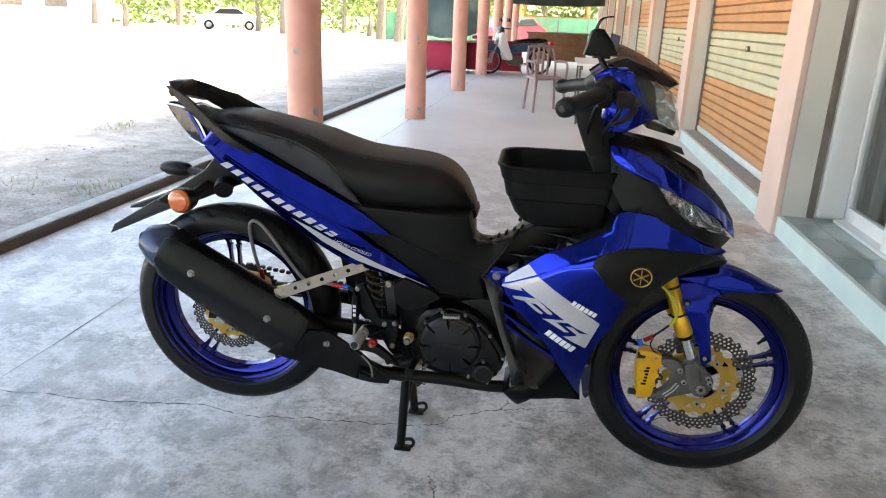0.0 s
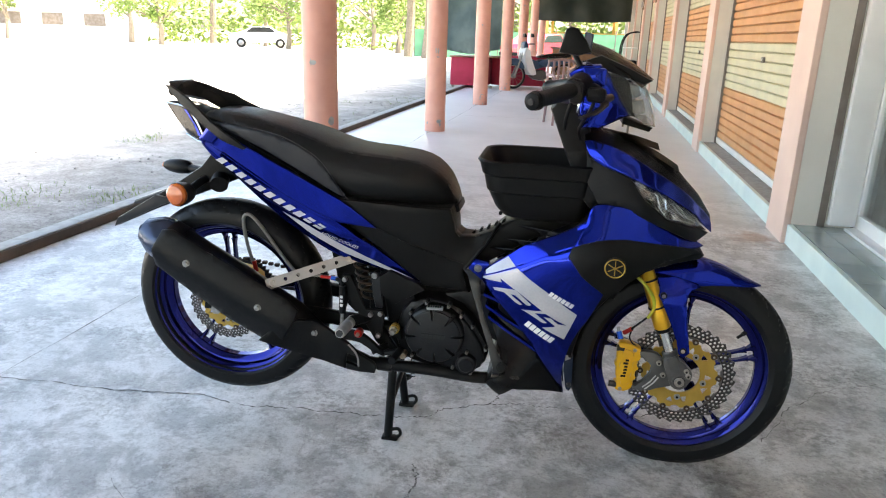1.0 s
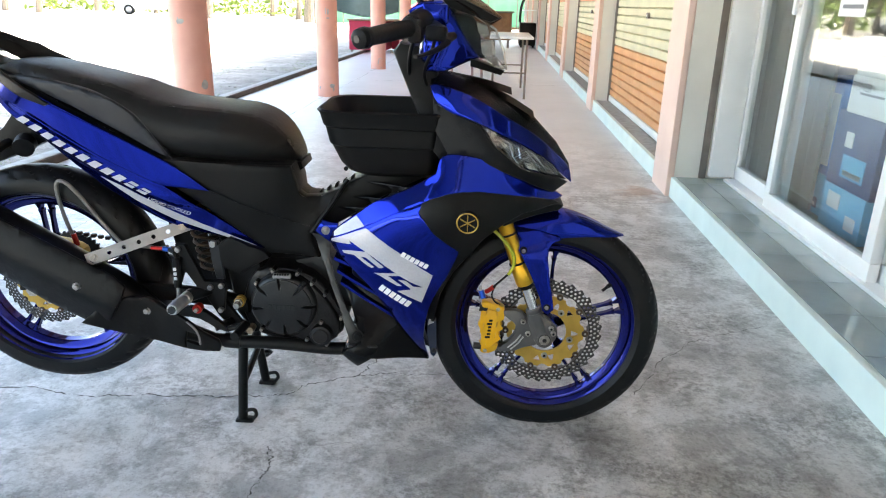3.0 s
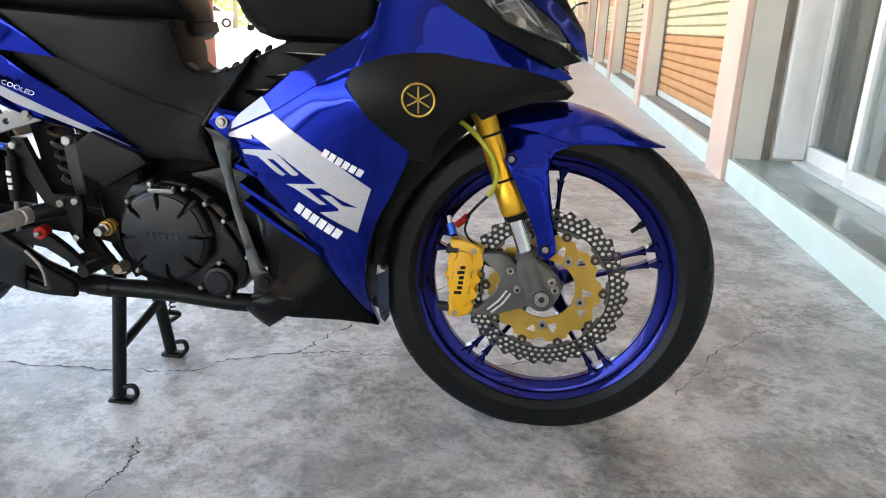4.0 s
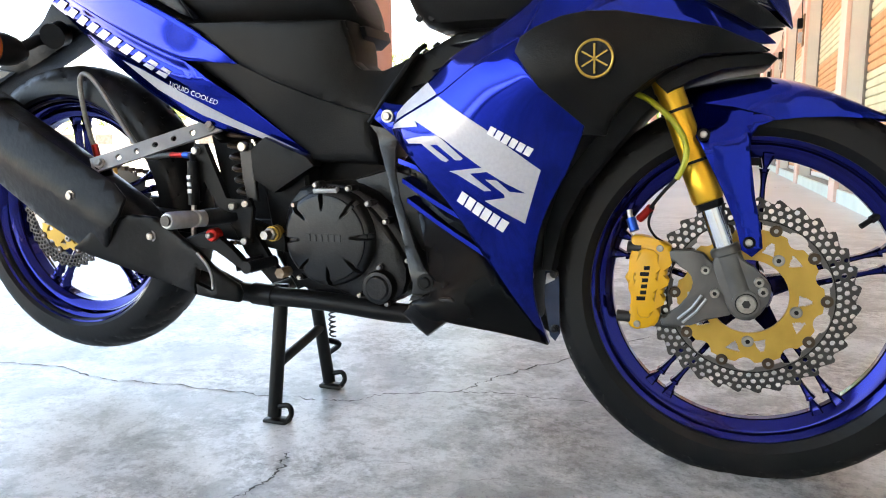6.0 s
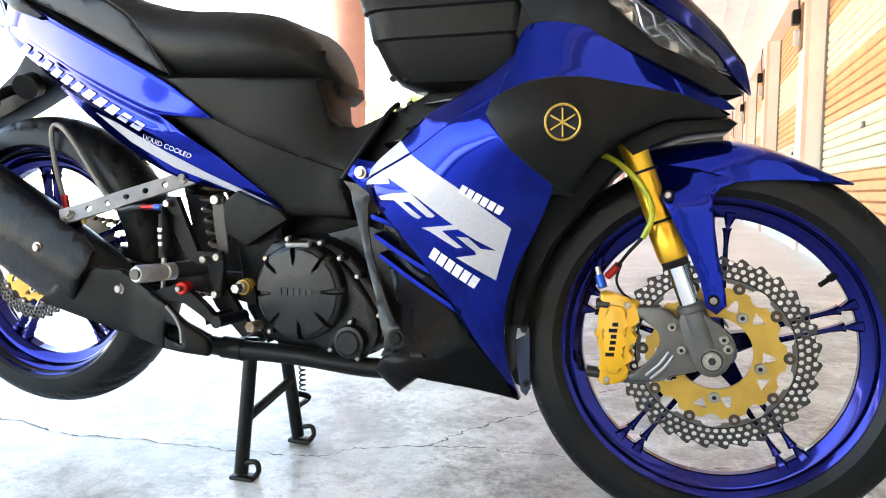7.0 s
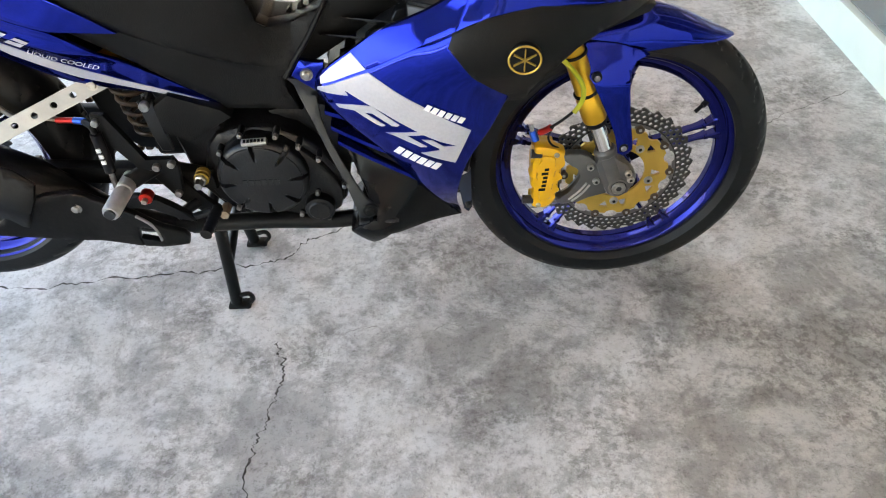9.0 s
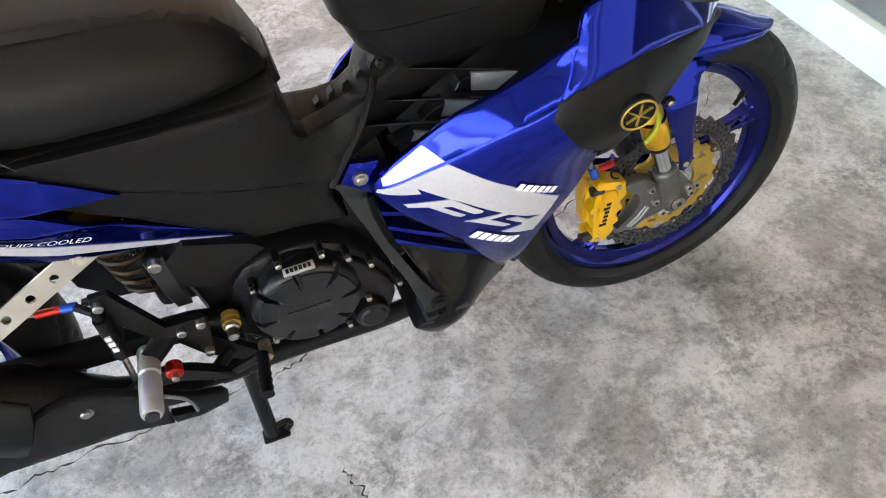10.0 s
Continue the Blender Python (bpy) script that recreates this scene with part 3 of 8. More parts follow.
# ---- the motorcycle: x forward, y to its left, z up ----
M_GLOSSBLK = mat("gloss_black_paint", (0.004, 0.004, 0.0045), 0.22, colour2=(0.006, 0.006, 0.0065), scale=9, rvar=0.05, spec=0.16)
M_BLUE = mat("candy_blue", (0.0015, 0.014, 0.265), 0.09, 0.92, colour2=(0.002, 0.016, 0.285), scale=30, coat=0.16)
M_BLUERIM = mat("blue_anodised", (0.0015, 0.005, 0.12), 0.10, 0.9, colour2=(0.002, 0.006, 0.14), scale=12, coat=0.3)
M_SILVER = mat("silver_decal", (0.47, 0.47, 0.51), 0.32, 0.1, colour2=(0.43, 0.43, 0.47), scale=200, coat=0.6)
M_DECALW = mat("white_decal", (0.8, 0.8, 0.82), 0.35, colour2=(0.72, 0.72, 0.75), scale=80)
M_MATT = mat("matt_black_plastic", (0.0055, 0.0053, 0.0052), 0.42, colour2=(0.008, 0.0077, 0.0075), scale=14, grain=420, bump=0.1, rvar=0.08, spec=0.15)
M_SEAT = mat("seat_vinyl", (0.008, 0.0076, 0.0076), 0.40, colour2=(0.011, 0.0105, 0.0105), scale=10, grain=700, bump=0.10, rvar=0.06, spec=0.18)
M_SEATSIDE = mat("grey_seat_vinyl", (0.015, 0.0165, 0.021), 0.45, colour2=(0.024, 0.025, 0.029), scale=10, grain=700, bump=0.08, rvar=0.06, spec=0.27)
M_THREAD = mat("grey_thread", (0.06, 0.06, 0.065), 0.8)
M_RUBBER = mat("tyre_rubber", (0.0065, 0.0065, 0.0072), 0.43, colour2=(0.010, 0.0098, 0.0098), scale=9, grain=120, bump=0.05, rvar=0.1, spec=0.2)
M_ENGINE = mat("engine_grey", (0.007, 0.007, 0.008), 0.34, 0.2, colour2=(0.010, 0.010, 0.011), scale=9, grain=160, bump=0.12, rvar=0.1, spec=0.35)
M_COVER = mat("satin_grey_cover", (0.008, 0.0082, 0.0092), 0.33, 0.1, colour2=(0.011, 0.0113, 0.0123), scale=12, grain=200, bump=0.06, rvar=0.08, spec=0.4)
M_STRUT = mat("grey_trim", (0.011, 0.0114, 0.0123), 0.30, colour2=(0.015, 0.0154, 0.0165), scale=9, grain=200, bump=0.05, spec=0.45)
M_PIPE = mat("black_enamel_pipe", (0.0055, 0.0055, 0.006), 0.36, 0.05, colour2=(0.009, 0.0088, 0.0088), scale=14, grain=90, bump=0.08, rvar=0.12, spec=0.18)
M_CAP = mat("smoked_blue_cap", (0.05, 0.07, 0.12), 0.25, 0.5, colour2=(0.03, 0.04, 0.07), scale=10)
M_ALU = mat("brushed_aluminium", (0.36, 0.352, 0.345), 0.36, 0.9, colour2=(0.30, 0.295, 0.29), scale=25, grain=200, rvar=0.1)
M_PEG = mat("bead_blasted_aluminium", (0.56, 0.55, 0.53), 0.42, 0.75, colour2=(0.47, 0.46, 0.44), scale=60, grain=400, bump=0.1, rvar=0.1)
M_CHROME = mat("chrome", (0.75, 0.75, 0.76), 0.12, 1.0)
M_BOLT = mat("zinc_bolt", (0.42, 0.4, 0.37), 0.3, 1.0, colour2=(0.28, 0.265, 0.245), scale=120)
M_GOLD = mat("gold_anodised", (0.75, 0.42, 0.04), 0.28, 0.8, colour2=(0.66, 0.36, 0.03), scale=20)
M_GOLDISC = mat("satin_gold", (0.48, 0.31, 0.065), 0.42, 0.6, colour2=(0.41, 0.26, 0.05), scale=30)
M_ROTOR = mat("blackened_rotor_steel", (0.035, 0.034, 0.033), 0.42, 0.5, colour2=(0.05, 0.049, 0.047), scale=40, grain=260, rvar=0.1)
M_DISC = mat("disc_steel", (0.115, 0.112, 0.109), 0.42, 0.6, colour2=(0.09, 0.088, 0.085), scale=30, grain=200, rvar=0.1)
M_CALIPER = mat("yellow_caliper", (0.72, 0.38, 0.006), 0.35, 0.1, colour2=(0.64, 0.33, 0.006), scale=25, coat=0.4)
M_GREYCAST = mat("cast_grey", (0.115, 0.112, 0.11), 0.42, 0.6, colour2=(0.09, 0.088, 0.086), scale=25, grain=200, bump=0.06)
M_ORANGEL = mat("orange_lens", (0.62, 0.13, 0.015), 0.25, colour2=(0.5, 0.09, 0.01), scale=60, coat=0.8)
M_RED = mat("red_anodised", (0.5, 0.02, 0.015), 0.3, 0.6, colour2=(0.4, 0.015, 0.01), scale=40)
M_BLUEFIT = mat("blue_fitting", (0.01, 0.09, 0.5), 0.3, 0.6)
M_HOSE = mat("yellow_green_hose", (0.42, 0.42, 0.02), 0.4, colour2=(0.34, 0.36, 0.02), scale=40, coat=0.3)
M_HOSEG = mat("braided_grey_hose", (0.22, 0.21, 0.19), 0.45, 0.4, colour2=(0.16, 0.155, 0.14), scale=300)
M_LENS = glass_mat("clear_lens", (0.88, 0.89, 0.90), 1.5, 0.03)
M_SMOKE = glass_mat("smoked_screen", (0.34, 0.26, 0.21), 1.5, 0.04)
M_REFLECT = mat("lamp_reflector", (0.22, 0.18, 0.15), 0.2, 0.8, colour2=(0.72, 0.69, 0.66), scale=55)
M_LAMPIN = mat("bright_lamp_reflector", (0.82, 0.79, 0.74), 0.22, 0.6, colour2=(0.7, 0.67, 0.62), scale=60)
M_FIN = mat("satin_black_fin", (0.008, 0.008, 0.009), 0.25, colour2=(0.012, 0.012, 0.013), scale=14, spec=0.4)
M_BRONZE = mat("dark_bronze", (0.07, 0.045, 0.025), 0.4, 0.5, colour2=(0.05, 0.03, 0.02), scale=20)
M_CLEARPL = mat("pale_reservoir", (0.05, 0.06, 0.10), 0.22, colour2=(0.09, 0.10, 0.15), scale=20)

# pose of the bike, fitted to the camera's view
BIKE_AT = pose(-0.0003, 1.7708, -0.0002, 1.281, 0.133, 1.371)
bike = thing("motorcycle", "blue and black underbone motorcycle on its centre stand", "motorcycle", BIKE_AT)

AXLE_F, AXLE_R = Vector((0.622, 0, 0.2795)), Vector((-0.65, -0.018, 0.363))
# turn, lean and shift of the front end, fitted to the camera's view
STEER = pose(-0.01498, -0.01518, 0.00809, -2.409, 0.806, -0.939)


def tps(samples, reg=1e-4):
    """Smooth half-width over the side view, through (x, z, width) samples."""
    P = np.array(samples, float)
    n = len(P)
    d = np.linalg.norm(P[:, None, :2] - P[None, :, :2], axis=2)
    K = np.where(d > 0, d * d * np.log(d + 1e-12), 0) + reg * np.eye(n)
    A = np.zeros((n + 3, n + 3))
    A[:n, :n], A[:n, n], A[:n, n + 1:], A[n, :n], A[n + 1:, :n] = K, 1, P[:, :2], 1, P[:, :2].T
    c = np.linalg.solve(A, np.concatenate([P[:, 2], np.zeros(3)]))

    def f(u, z):
        r = np.hypot(P[:, 0] - u, P[:, 1] - z)
        return float((c[:n] * np.where(r > 0, r * r * np.log(r + 1e-12), 0)).sum() + c[n] + c[n + 1] * u + c[n + 2] * z)
    return f


def soften(pts, n=1):
    """Corner cutting of a closed outline."""
    for _ in range(n):
        out = []
        for a, b in zip(pts, pts[1:] + pts[:1]):
            out += [(a[0] * .75 + b[0] * .25, a[1] * .75 + b[1] * .25), (a[0] * .25 + b[0] * .75, a[1] * .25 + b[1] * .75)]
        pts = out
    return pts


def edge_dist(pts):
    A = np.array(pts, float)
    B = np.roll(A, -1, axis=0)
    D = B - A
    L2 = (D * D).sum(1) + 1e-12

    def f(u, z):
        p = np.array((u, z)) - A
        t = np.clip((p * D).sum(1) / L2, 0, 1)
        return float(np.hypot(*(p - t[:, None] * D).T).min())
    return f


def clip_ears(bm, pts):
    """Fills a simple outline with triangles, ear by ear."""
    area = sum(a[0] * b[1] - b[0] * a[1] for a, b in zip(pts, pts[1:] + pts[:1]))
    vs = [bm.verts.new((u, 0, z)) for u, z in pts]
    todo = list(range(len(pts)))
    if area < 0:
        todo.reverse()

    def turn(a, b, c):
        return (b[0] - a[0]) * (c[1] - a[1]) - (b[1] - a[1]) * (c[0] - a[0])

    while len(todo) > 3:
        best = None
        for k in range(len(todo)):
            i, j, l = todo[k - 1], todo[k], todo[(k + 1) % len(todo)]
            a, b, c = pts[i], pts[j], pts[l]
            if turn(a, b, c) <= 1e-12:
                continue
            if any(turn(a, b, pts[m]) > -1e-12 and turn(b, c, pts[m]) > -1e-12 and turn(c, a, pts[m]) > -1e-12 for m in todo if m not in (i, j, l)):
                continue
            q = math.dist(a, c)
            if best is None or q < best[0]:
                best = (q, k, (i, j, l))
        if best is None:
            break
        bm.faces.new([vs[m] for m in best[2]])
        todo.pop(best[1])
    bm.faces.new([vs[m] for m in todo])


def panel(outline, outer, inner, roll=0.01, res=0.022, lift=0.0, soft=0):
    """A body panel: its outline in the side view, the y of its outer and inner faces, and edges rolled in over the distance roll."""
    pts = soften(list(outline), soft)
    bm = bmesh.new()
    clip_ears(bm, pts)
    us, zs = [p[0] for p in pts], [p[1] for p in pts]
    for lo, hi, ax in ((min(us), max(us), 0), (min(zs), max(zs), 2)):
        k = max(1, int((hi - lo) / res))
        for i in range(1, k):
            c = lo + (hi - lo) * i / k
            co, no = [0, 0, 0], [0, 0, 0]
            co[ax], no[ax] = c, 1
            bmesh.ops.bisect_plane(bm, geom=bm.verts[:] + bm.edges[:] + bm.faces[:], plane_co=co, plane_no=no, dist=1e-5)
    bmesh.ops.remove_doubles(bm, verts=bm.verts[:], dist=1e-5)
    if roll:
        # a loop of cuts close to the rim keeps the rolled edge round
        rim = [e for e in bm.edges if len(e.link_faces) == 1]
        bmesh.ops.inset_region(bm, faces=bm.faces[:], thickness=min(roll, res) * 0.3, use_boundary=True, use_even_offset=False)
    dist = edge_dist(pts)
    top = list(bm.verts)
    rim = [e for e in bm.edges if len(e.link_faces) == 1]
    faces = list(bm.faces)
    low = {}
    for v in top:
        u, z = v.co.x, v.co.z
        w0, w1 = outer(u, z) - lift, inner(u, z)
        d = dist(u, z)
        k = 0.0
        if roll and d < roll:
            k = roll * (1 - math.sqrt(max(0.0, 1 - (1 - d / roll) ** 2)))
        sgn = 1 if w1 > w0 else -1
        k = min(k, abs(w1 - w0) * 0.45)
        low[v] = bm.verts.new((u, w1 - sgn * k, z))
        v.co.y = w0 + sgn * k
    for f in faces:
        bm.faces.new([low[v] for v in f.verts][::-1])
    for e in rim:
        a, b = e.verts
        bm.faces.new((a, b, low[b], low[a]))
    return bm


def mirrored(bm):
    b2 = bm.copy()
    for v in b2.verts:
        v.co.y = -v.co.y
    bmesh.ops.reverse_faces(b2, faces=b2.faces[:])
    return b2


def both(name, bm, m, parent, label="", smooth=40):
    """The same panel on both sides."""
    b2 = mirrored(bm)
    a = part(name, bm, m, parent, label, smooth=smooth)
    part(name, b2, m, parent, label, smooth=smooth)
    return a


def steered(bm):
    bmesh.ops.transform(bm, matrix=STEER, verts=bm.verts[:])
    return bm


def lathe(prof, seg, centre, warp=None):
    """A profile of (radius, y) turned round the wheel axis; a closed profile makes a ring."""
    bm = bmesh.new()
    rings = []
    for k in range(seg):
        a = 2 * math.pi * k / seg
        ring = []
        for i, (r, y) in enumerate(prof):
            if warp:
                r, y = warp(a, i, r, y)
            ring.append(bm.verts.new((centre[0] + r * math.cos(a), centre[1] + y, centre[2] + r * math.sin(a))))
        rings.append(ring)
    n = len(prof)
    for k in range(seg):
        p, q = rings[k], rings[(k + 1) % seg]
        for i in range(n):
            bm.faces.new((p[i], p[(i + 1) % n], q[(i + 1) % n], q[i]))
    return bm


def add_disc(bm, c, r, y0, y1, seg=20, bevel=0.0):
    """A short round block along y."""
    rs = [(y0, r - bevel), (y0 + (bevel if y1 > y0 else -bevel), r), (y1, r)] if bevel else [(y0, r), (y1, r)]
    rings = [[bm.verts.new((c[0] + q * math.cos(a), y, c[1] + q * math.sin(a))) for a in (2 * math.pi * k / seg for k in range(seg))] for y, q in rs]
    ring_faces(bm, rings)
    return bm


def hexbolt(u, z, y, r=0.007, parent=None, name="bolt", m=None, base=None):
    """A socket bolt whose head looks to the right side."""
    bm = bmesh.new()
    if base:
        add_disc(bm, (u, z), r * 1.5, y - 0.001, y + 0.004, 16)
    add_disc(bm, (u, z), r, y - 0.006, y + 0.006, 14, 0.0015)
    add_disc(bm, (u, z), r * 0.45, y - 0.0065, y - 0.004, 6)
    return part(name, bm, m or M_BOLT, parent)


# -- wheels
def tyre_bm(c, R, half, rim_r, seg=300, grooves=32, hand=1):
    prof = []
    n = 22
    for i in range(n + 1):
        a = math.pi * (i / n)
        prof.append((rim_r + (R - rim_r) * (max(0.0, math.sin(a)) ** 0.72), -half * math.cos(a) * (1.0 if 2 < i < n - 2 else 0.97)))
    prof += [(rim_r - 0.012, half * 0.75), (rim_r - 0.012, -half * 0.75)]

    def warp(a, i, r, y):
        s = y / half
        if i <= n and 0.18 < abs(s) < 0.86 and r > rim_r + 0.5 * (R - rim_r):
            ph = (a * grooves / (2 * math.pi) + hand * 1.7 * abs(s) + (0.5 if s > 0 else 0)) % 1.0
            if ph < 0.17:
                r -= 0.005
        if i <= n and 0.80 < abs(s) < 0.9:
            r -= 0.0008
        return r, y
    return lathe(prof, seg, c, warp)


def rim_bm(c, R, half):
    """A cast rim: narrow outer lip, a stepped well and a raised inner band."""
    side = [(R, 1.0), (R - 0.006, 1.0), (R - 0.009, 0.94), (R - 0.0105, 0.72), (R - 0.0165, 0.66), (R - 0.019, 0.62), (R - 0.024, 0.44), (R - 0.030, 0.40), (R - 0.033, 0.36), (R - 0.0385, 0.30), (R - 0.041, 0.26), (R - 0.0425, 0.20)]
    outer = [(R, -half), (R + 0.002, -half * 0.93), (R - 0.005, -half * 0.8), (R - 0.012, -half * 0.5), (R - 0.02, 0), (R - 0.012, half * 0.5), (R - 0.005, half * 0.8), (R + 0.002, half * 0.93)]
    prof = outer + [(r, half * k) for r, k in side] + [(r, -half * k) for r, k in side[::-1][:-1]]
    return lathe(prof, 144, c)


def add_bar(bm, p0, p1, w0, w1, d, bev=0.003):
    """A cast spoke from p0 to p1: width tapering in the wheel plane, depth d along the axle."""
    p0, p1 = Vector(p0), Vector(p1)
    t = (p1 - p0).normalized()
    s = Vector((-t.z, 0, t.x))
    rings = []
    for f, w, dd in ((0, w0, d * 1.15), (0.15, w0 * 0.9, d), (0.8, w1 * 0.9, d * 0.8), (0.93, w1 * 1.3, d * 0.9), (1.0, w1 * 1.9, d * 1.1)):
        p = p0.lerp(p1, f)
        b = min(w * 0.3, 0.004)
        rings.append([bm.verts.new(p + s * x + Vector((0, y, 0))) for x, y in
                      ((-w / 2 + b, -dd / 2), (w / 2 - b, -dd / 2), (w / 2, -dd / 2 + b), (w / 2, dd / 2 - b), (w / 2 - b, dd / 2), (-w / 2 + b, dd / 2), (-w / 2, dd / 2 - b), (-w / 2, -dd / 2 + b))])
    ring_faces(bm, rings)


def wheel(name, c, R, half, rim_r, rim_half, first, turn, xf=None, label="", valve=36):
    w = new(name)
    w.parent = bike
    tagged(w, label)
    fx = xf or (lambda b: b)
    part("tyre", fx(tyre_bm(c, R, half, rim_r)), M_RUBBER, w, "black rubber tyre with curved tread grooves", smooth=30)
    part("rim", fx(rim_bm(c, rim_r, rim_half)), M_BLUERIM, w, "glossy blue cast rim", smooth=24)
    hub = lathe([(0.030, -0.032), (0.034, -0.026), (0.034, 0.026), (0.030, 0.032), (0.016, 0.036), (0.012, 0.036), (0.012, -0.036), (0.016, -0.036)], 40, c)
    part("hub", fx(hub), M_BLUERIM, w)
    C = Vector(c)
    for k in range(5):
        a = radians(first + turn * 72 * k)
        n = Vector((-math.sin(a), 0, math.cos(a)))
        d = Vector((math.cos(a), 0, math.sin(a)))
        bm = bmesh.new()
        add_bar(bm, C + d * 0.026, C + d * 0.082, 0.032, 0.020, 0.036)
        part("hub_arm", fx(bm), M_BLUERIM, w)
        for sgn in (-1, 1):
            bm = bmesh.new()
            add_bar(bm, C + d * 0.066 + n * sgn * 0.0105, C + d * (rim_r - 0.058) + n * sgn * 0.0125, 0.0095, 0.0075, 0.022)
            part("spoke", fx(bm), M_BLUERIM, w)
            bm = bmesh.new()
            add_bar(bm, C + d * (rim_r - 0.036) + n * sgn * 0.0165, C + d * (rim_r - 0.064) + n * sgn * 0.0125, 0.020, 0.0052, 0.024)
            part("spoke_foot", fx(bm), M_BLUERIM, w)
    a = radians(first + valve)
    vs = bmesh.new()
    d = Vector((math.cos(a), 0, math.sin(a)))
    add_tube(vs, [C + d * (rim_r - 0.036) + Vector((0, -0.004, 0)), C + d * (rim_r - 0.050) + Vector((0, -0.009, 0))], 0.0058, 12)
    add_tube(vs, [C + d * (rim_r - 0.048) + Vector((0, -0.008, 0)), C + d * (rim_r - 0.066) + Vector((0, -0.014, 0))], 0.0038, 12)
    part("valve_stem", fx(vs), M_BLACKPL, w)
    return w


def holed_ring(c, r0, r1, rows, per, hole, y0, y1, wave=0.0, waves=0, skew=0.0):
    """A drilled brake ring: rows of cells, each with a round hole; the outer edge may be waved."""
    bm = bmesh.new()
    K = 12
    dr = (r1 - r0) / rows

    def P(r, a, y, rt=None):
        a += ((rt or r) - r0) / dr * math.pi / per
        return bm.verts.new((c[0] + r * math.cos(a), y, c[2] + r * math.sin(a)))
    for k in range(per):
        for j in range(rows):
            ra, rb = r0 + dr * j, r0 + dr * (j + 1)
            a0, a1 = 2 * math.pi * k / per, 2 * math.pi * (k + 1) / per
            outer = []
            for q in range(K):
                t = q / K * 4
                s, f = int(t), t - int(t)
                aa, rr = [(a0 + (a1 - a0) * f, ra), (a1, ra + (rb - ra) * f), (a1 + (a0 - a1) * f, rb), (a0, rb + (ra - rb) * f)][s]
                if j == rows - 1 and rr > r1 - 1e-6:
                    rr = r1 + wave * math.cos(waves * aa)
                outer.append((rr, aa))
            am, rm = (a0 + a1) / 2, (ra + rb) / 2
            h = []
            for q in range(K):
                th = math.atan2(outer[q][0] - rm, (outer[q][1] - am) * rm)
                h.append((rm + hole * math.sin(th), am + hole * math.cos(th) / rm))
            o1, o2 = [P(r, a, y0) for r, a in outer], [P(r, a, y1) for r, a in outer]
            h1, h2 = [P(r, a, y0, rm) for r, a in h], [P(r, a, y1, rm) for r, a in h]
            for q in range(K):
                p = (q + 1) % K
                bm.faces.new((o1[q], o1[p], h1[p], h1[q]))
                bm.faces.new((o2[p], o2[q], h2[q], h2[p]))
                bm.faces.new((h1[q], h1[p], h2[p], h2[q]))
                if (j == 0 and q < K // 4) or (j == rows - 1 and K // 2 <= q < 3 * K // 4):
                    bm.faces.new((o1[p], o1[q], o2[q], o2[p]))
    bmesh.ops.remove_doubles(bm, verts=bm.verts[:], dist=2e-5)
    return bm


def annulus_plate(c, inner, outer, y0, y1, seg=160):
    """A flat ring between two radius functions of the angle."""
    bm = bmesh.new()
    R = []
    for k in range(seg):
        a = 2 * math.pi * k / seg
        row = []
        for r, y in ((inner(a), y0), (outer(a), y0), (outer(a), y1), (inner(a), y1)):
            row.append(bm.verts.new((c[0] + r * math.cos(a), y, c[2] + r * math.sin(a))))
        R.append(row)
    for k in range(seg):
        p, q = R[k], R[(k + 1) % seg]
        for i in range(4):
            bm.faces.new((p[i], p[(i + 1) % 4], q[(i + 1) % 4], q[i]))
    return bm


def carrier_bm(c, r1, y0, y1, first):
    """The disc carrier: ten lobed arms with round bites between them, and five pairs of three-cornered windows."""
    seg, rows = 360, 18
    r0 = r1 * 0.375

    def rim(a):
        q = (math.degrees(a) - first - 18 + 18) % 36 - 18
        arc = r1 * 0.71 * radians(q)
        bite = r1 * 0.104
        return r1 * 0.735 - math.sqrt(bite ** 2 - arc ** 2) if abs(arc) < bite * 0.93 else r1 * 0.685

    def open_at(a, r):
        q = (math.degrees(a) - first - 20) % 72 - 36
        f = (r / r1 - 0.465) / 0.115
        if not 0 < f < 1:
            return False
        return abs(q + 14) < 7.5 * f or abs(q - 14) < 7.5 * (1 - f * 0.8)
    bm = bmesh.new()
    V = {}
    for i in range(seg):
        a = 2 * math.pi * i / seg
        ro = rim(a)
        for j in range(rows + 1):
            r = r0 + (ro - r0) * j / rows
            for k, y in enumerate((y0, y1)):
                V[i, j, k] = bm.verts.new((c[0] + r * math.cos(a), y, c[2] + r * math.sin(a)))
    solid = {(i, j): not open_at(2 * math.pi * (i + 0.5) / seg, r0 + (rim(2 * math.pi * (i + 0.5) / seg) - r0) * (j + 0.5) / rows) for i in range(seg) for j in range(rows)}
    for (i, j), full in solid.items():
        if not full:
            continue
        n = (i + 1) % seg
        bm.faces.new((V[i, j, 0], V[n, j, 0], V[n, j + 1, 0], V[i, j + 1, 0]))
        bm.faces.new((V[i, j, 1], V[i, j + 1, 1], V[n, j + 1, 1], V[n, j, 1]))
        for other, (p, q) in (((i, j - 1), ((i, j), (n, j))), ((i, j + 1), ((n, j + 1), (i, j + 1))), (((i - 1) % seg, j), ((i, j + 1), (i, j))), ((n, j), ((n, j), (n, j + 1)))):
            if not solid.get(other, False):
                bm.faces.new((V[p[0], p[1], 0], V[p[0], p[1], 1], V[q[0], q[1], 1], V[q[0], q[1], 0]))
    return bm


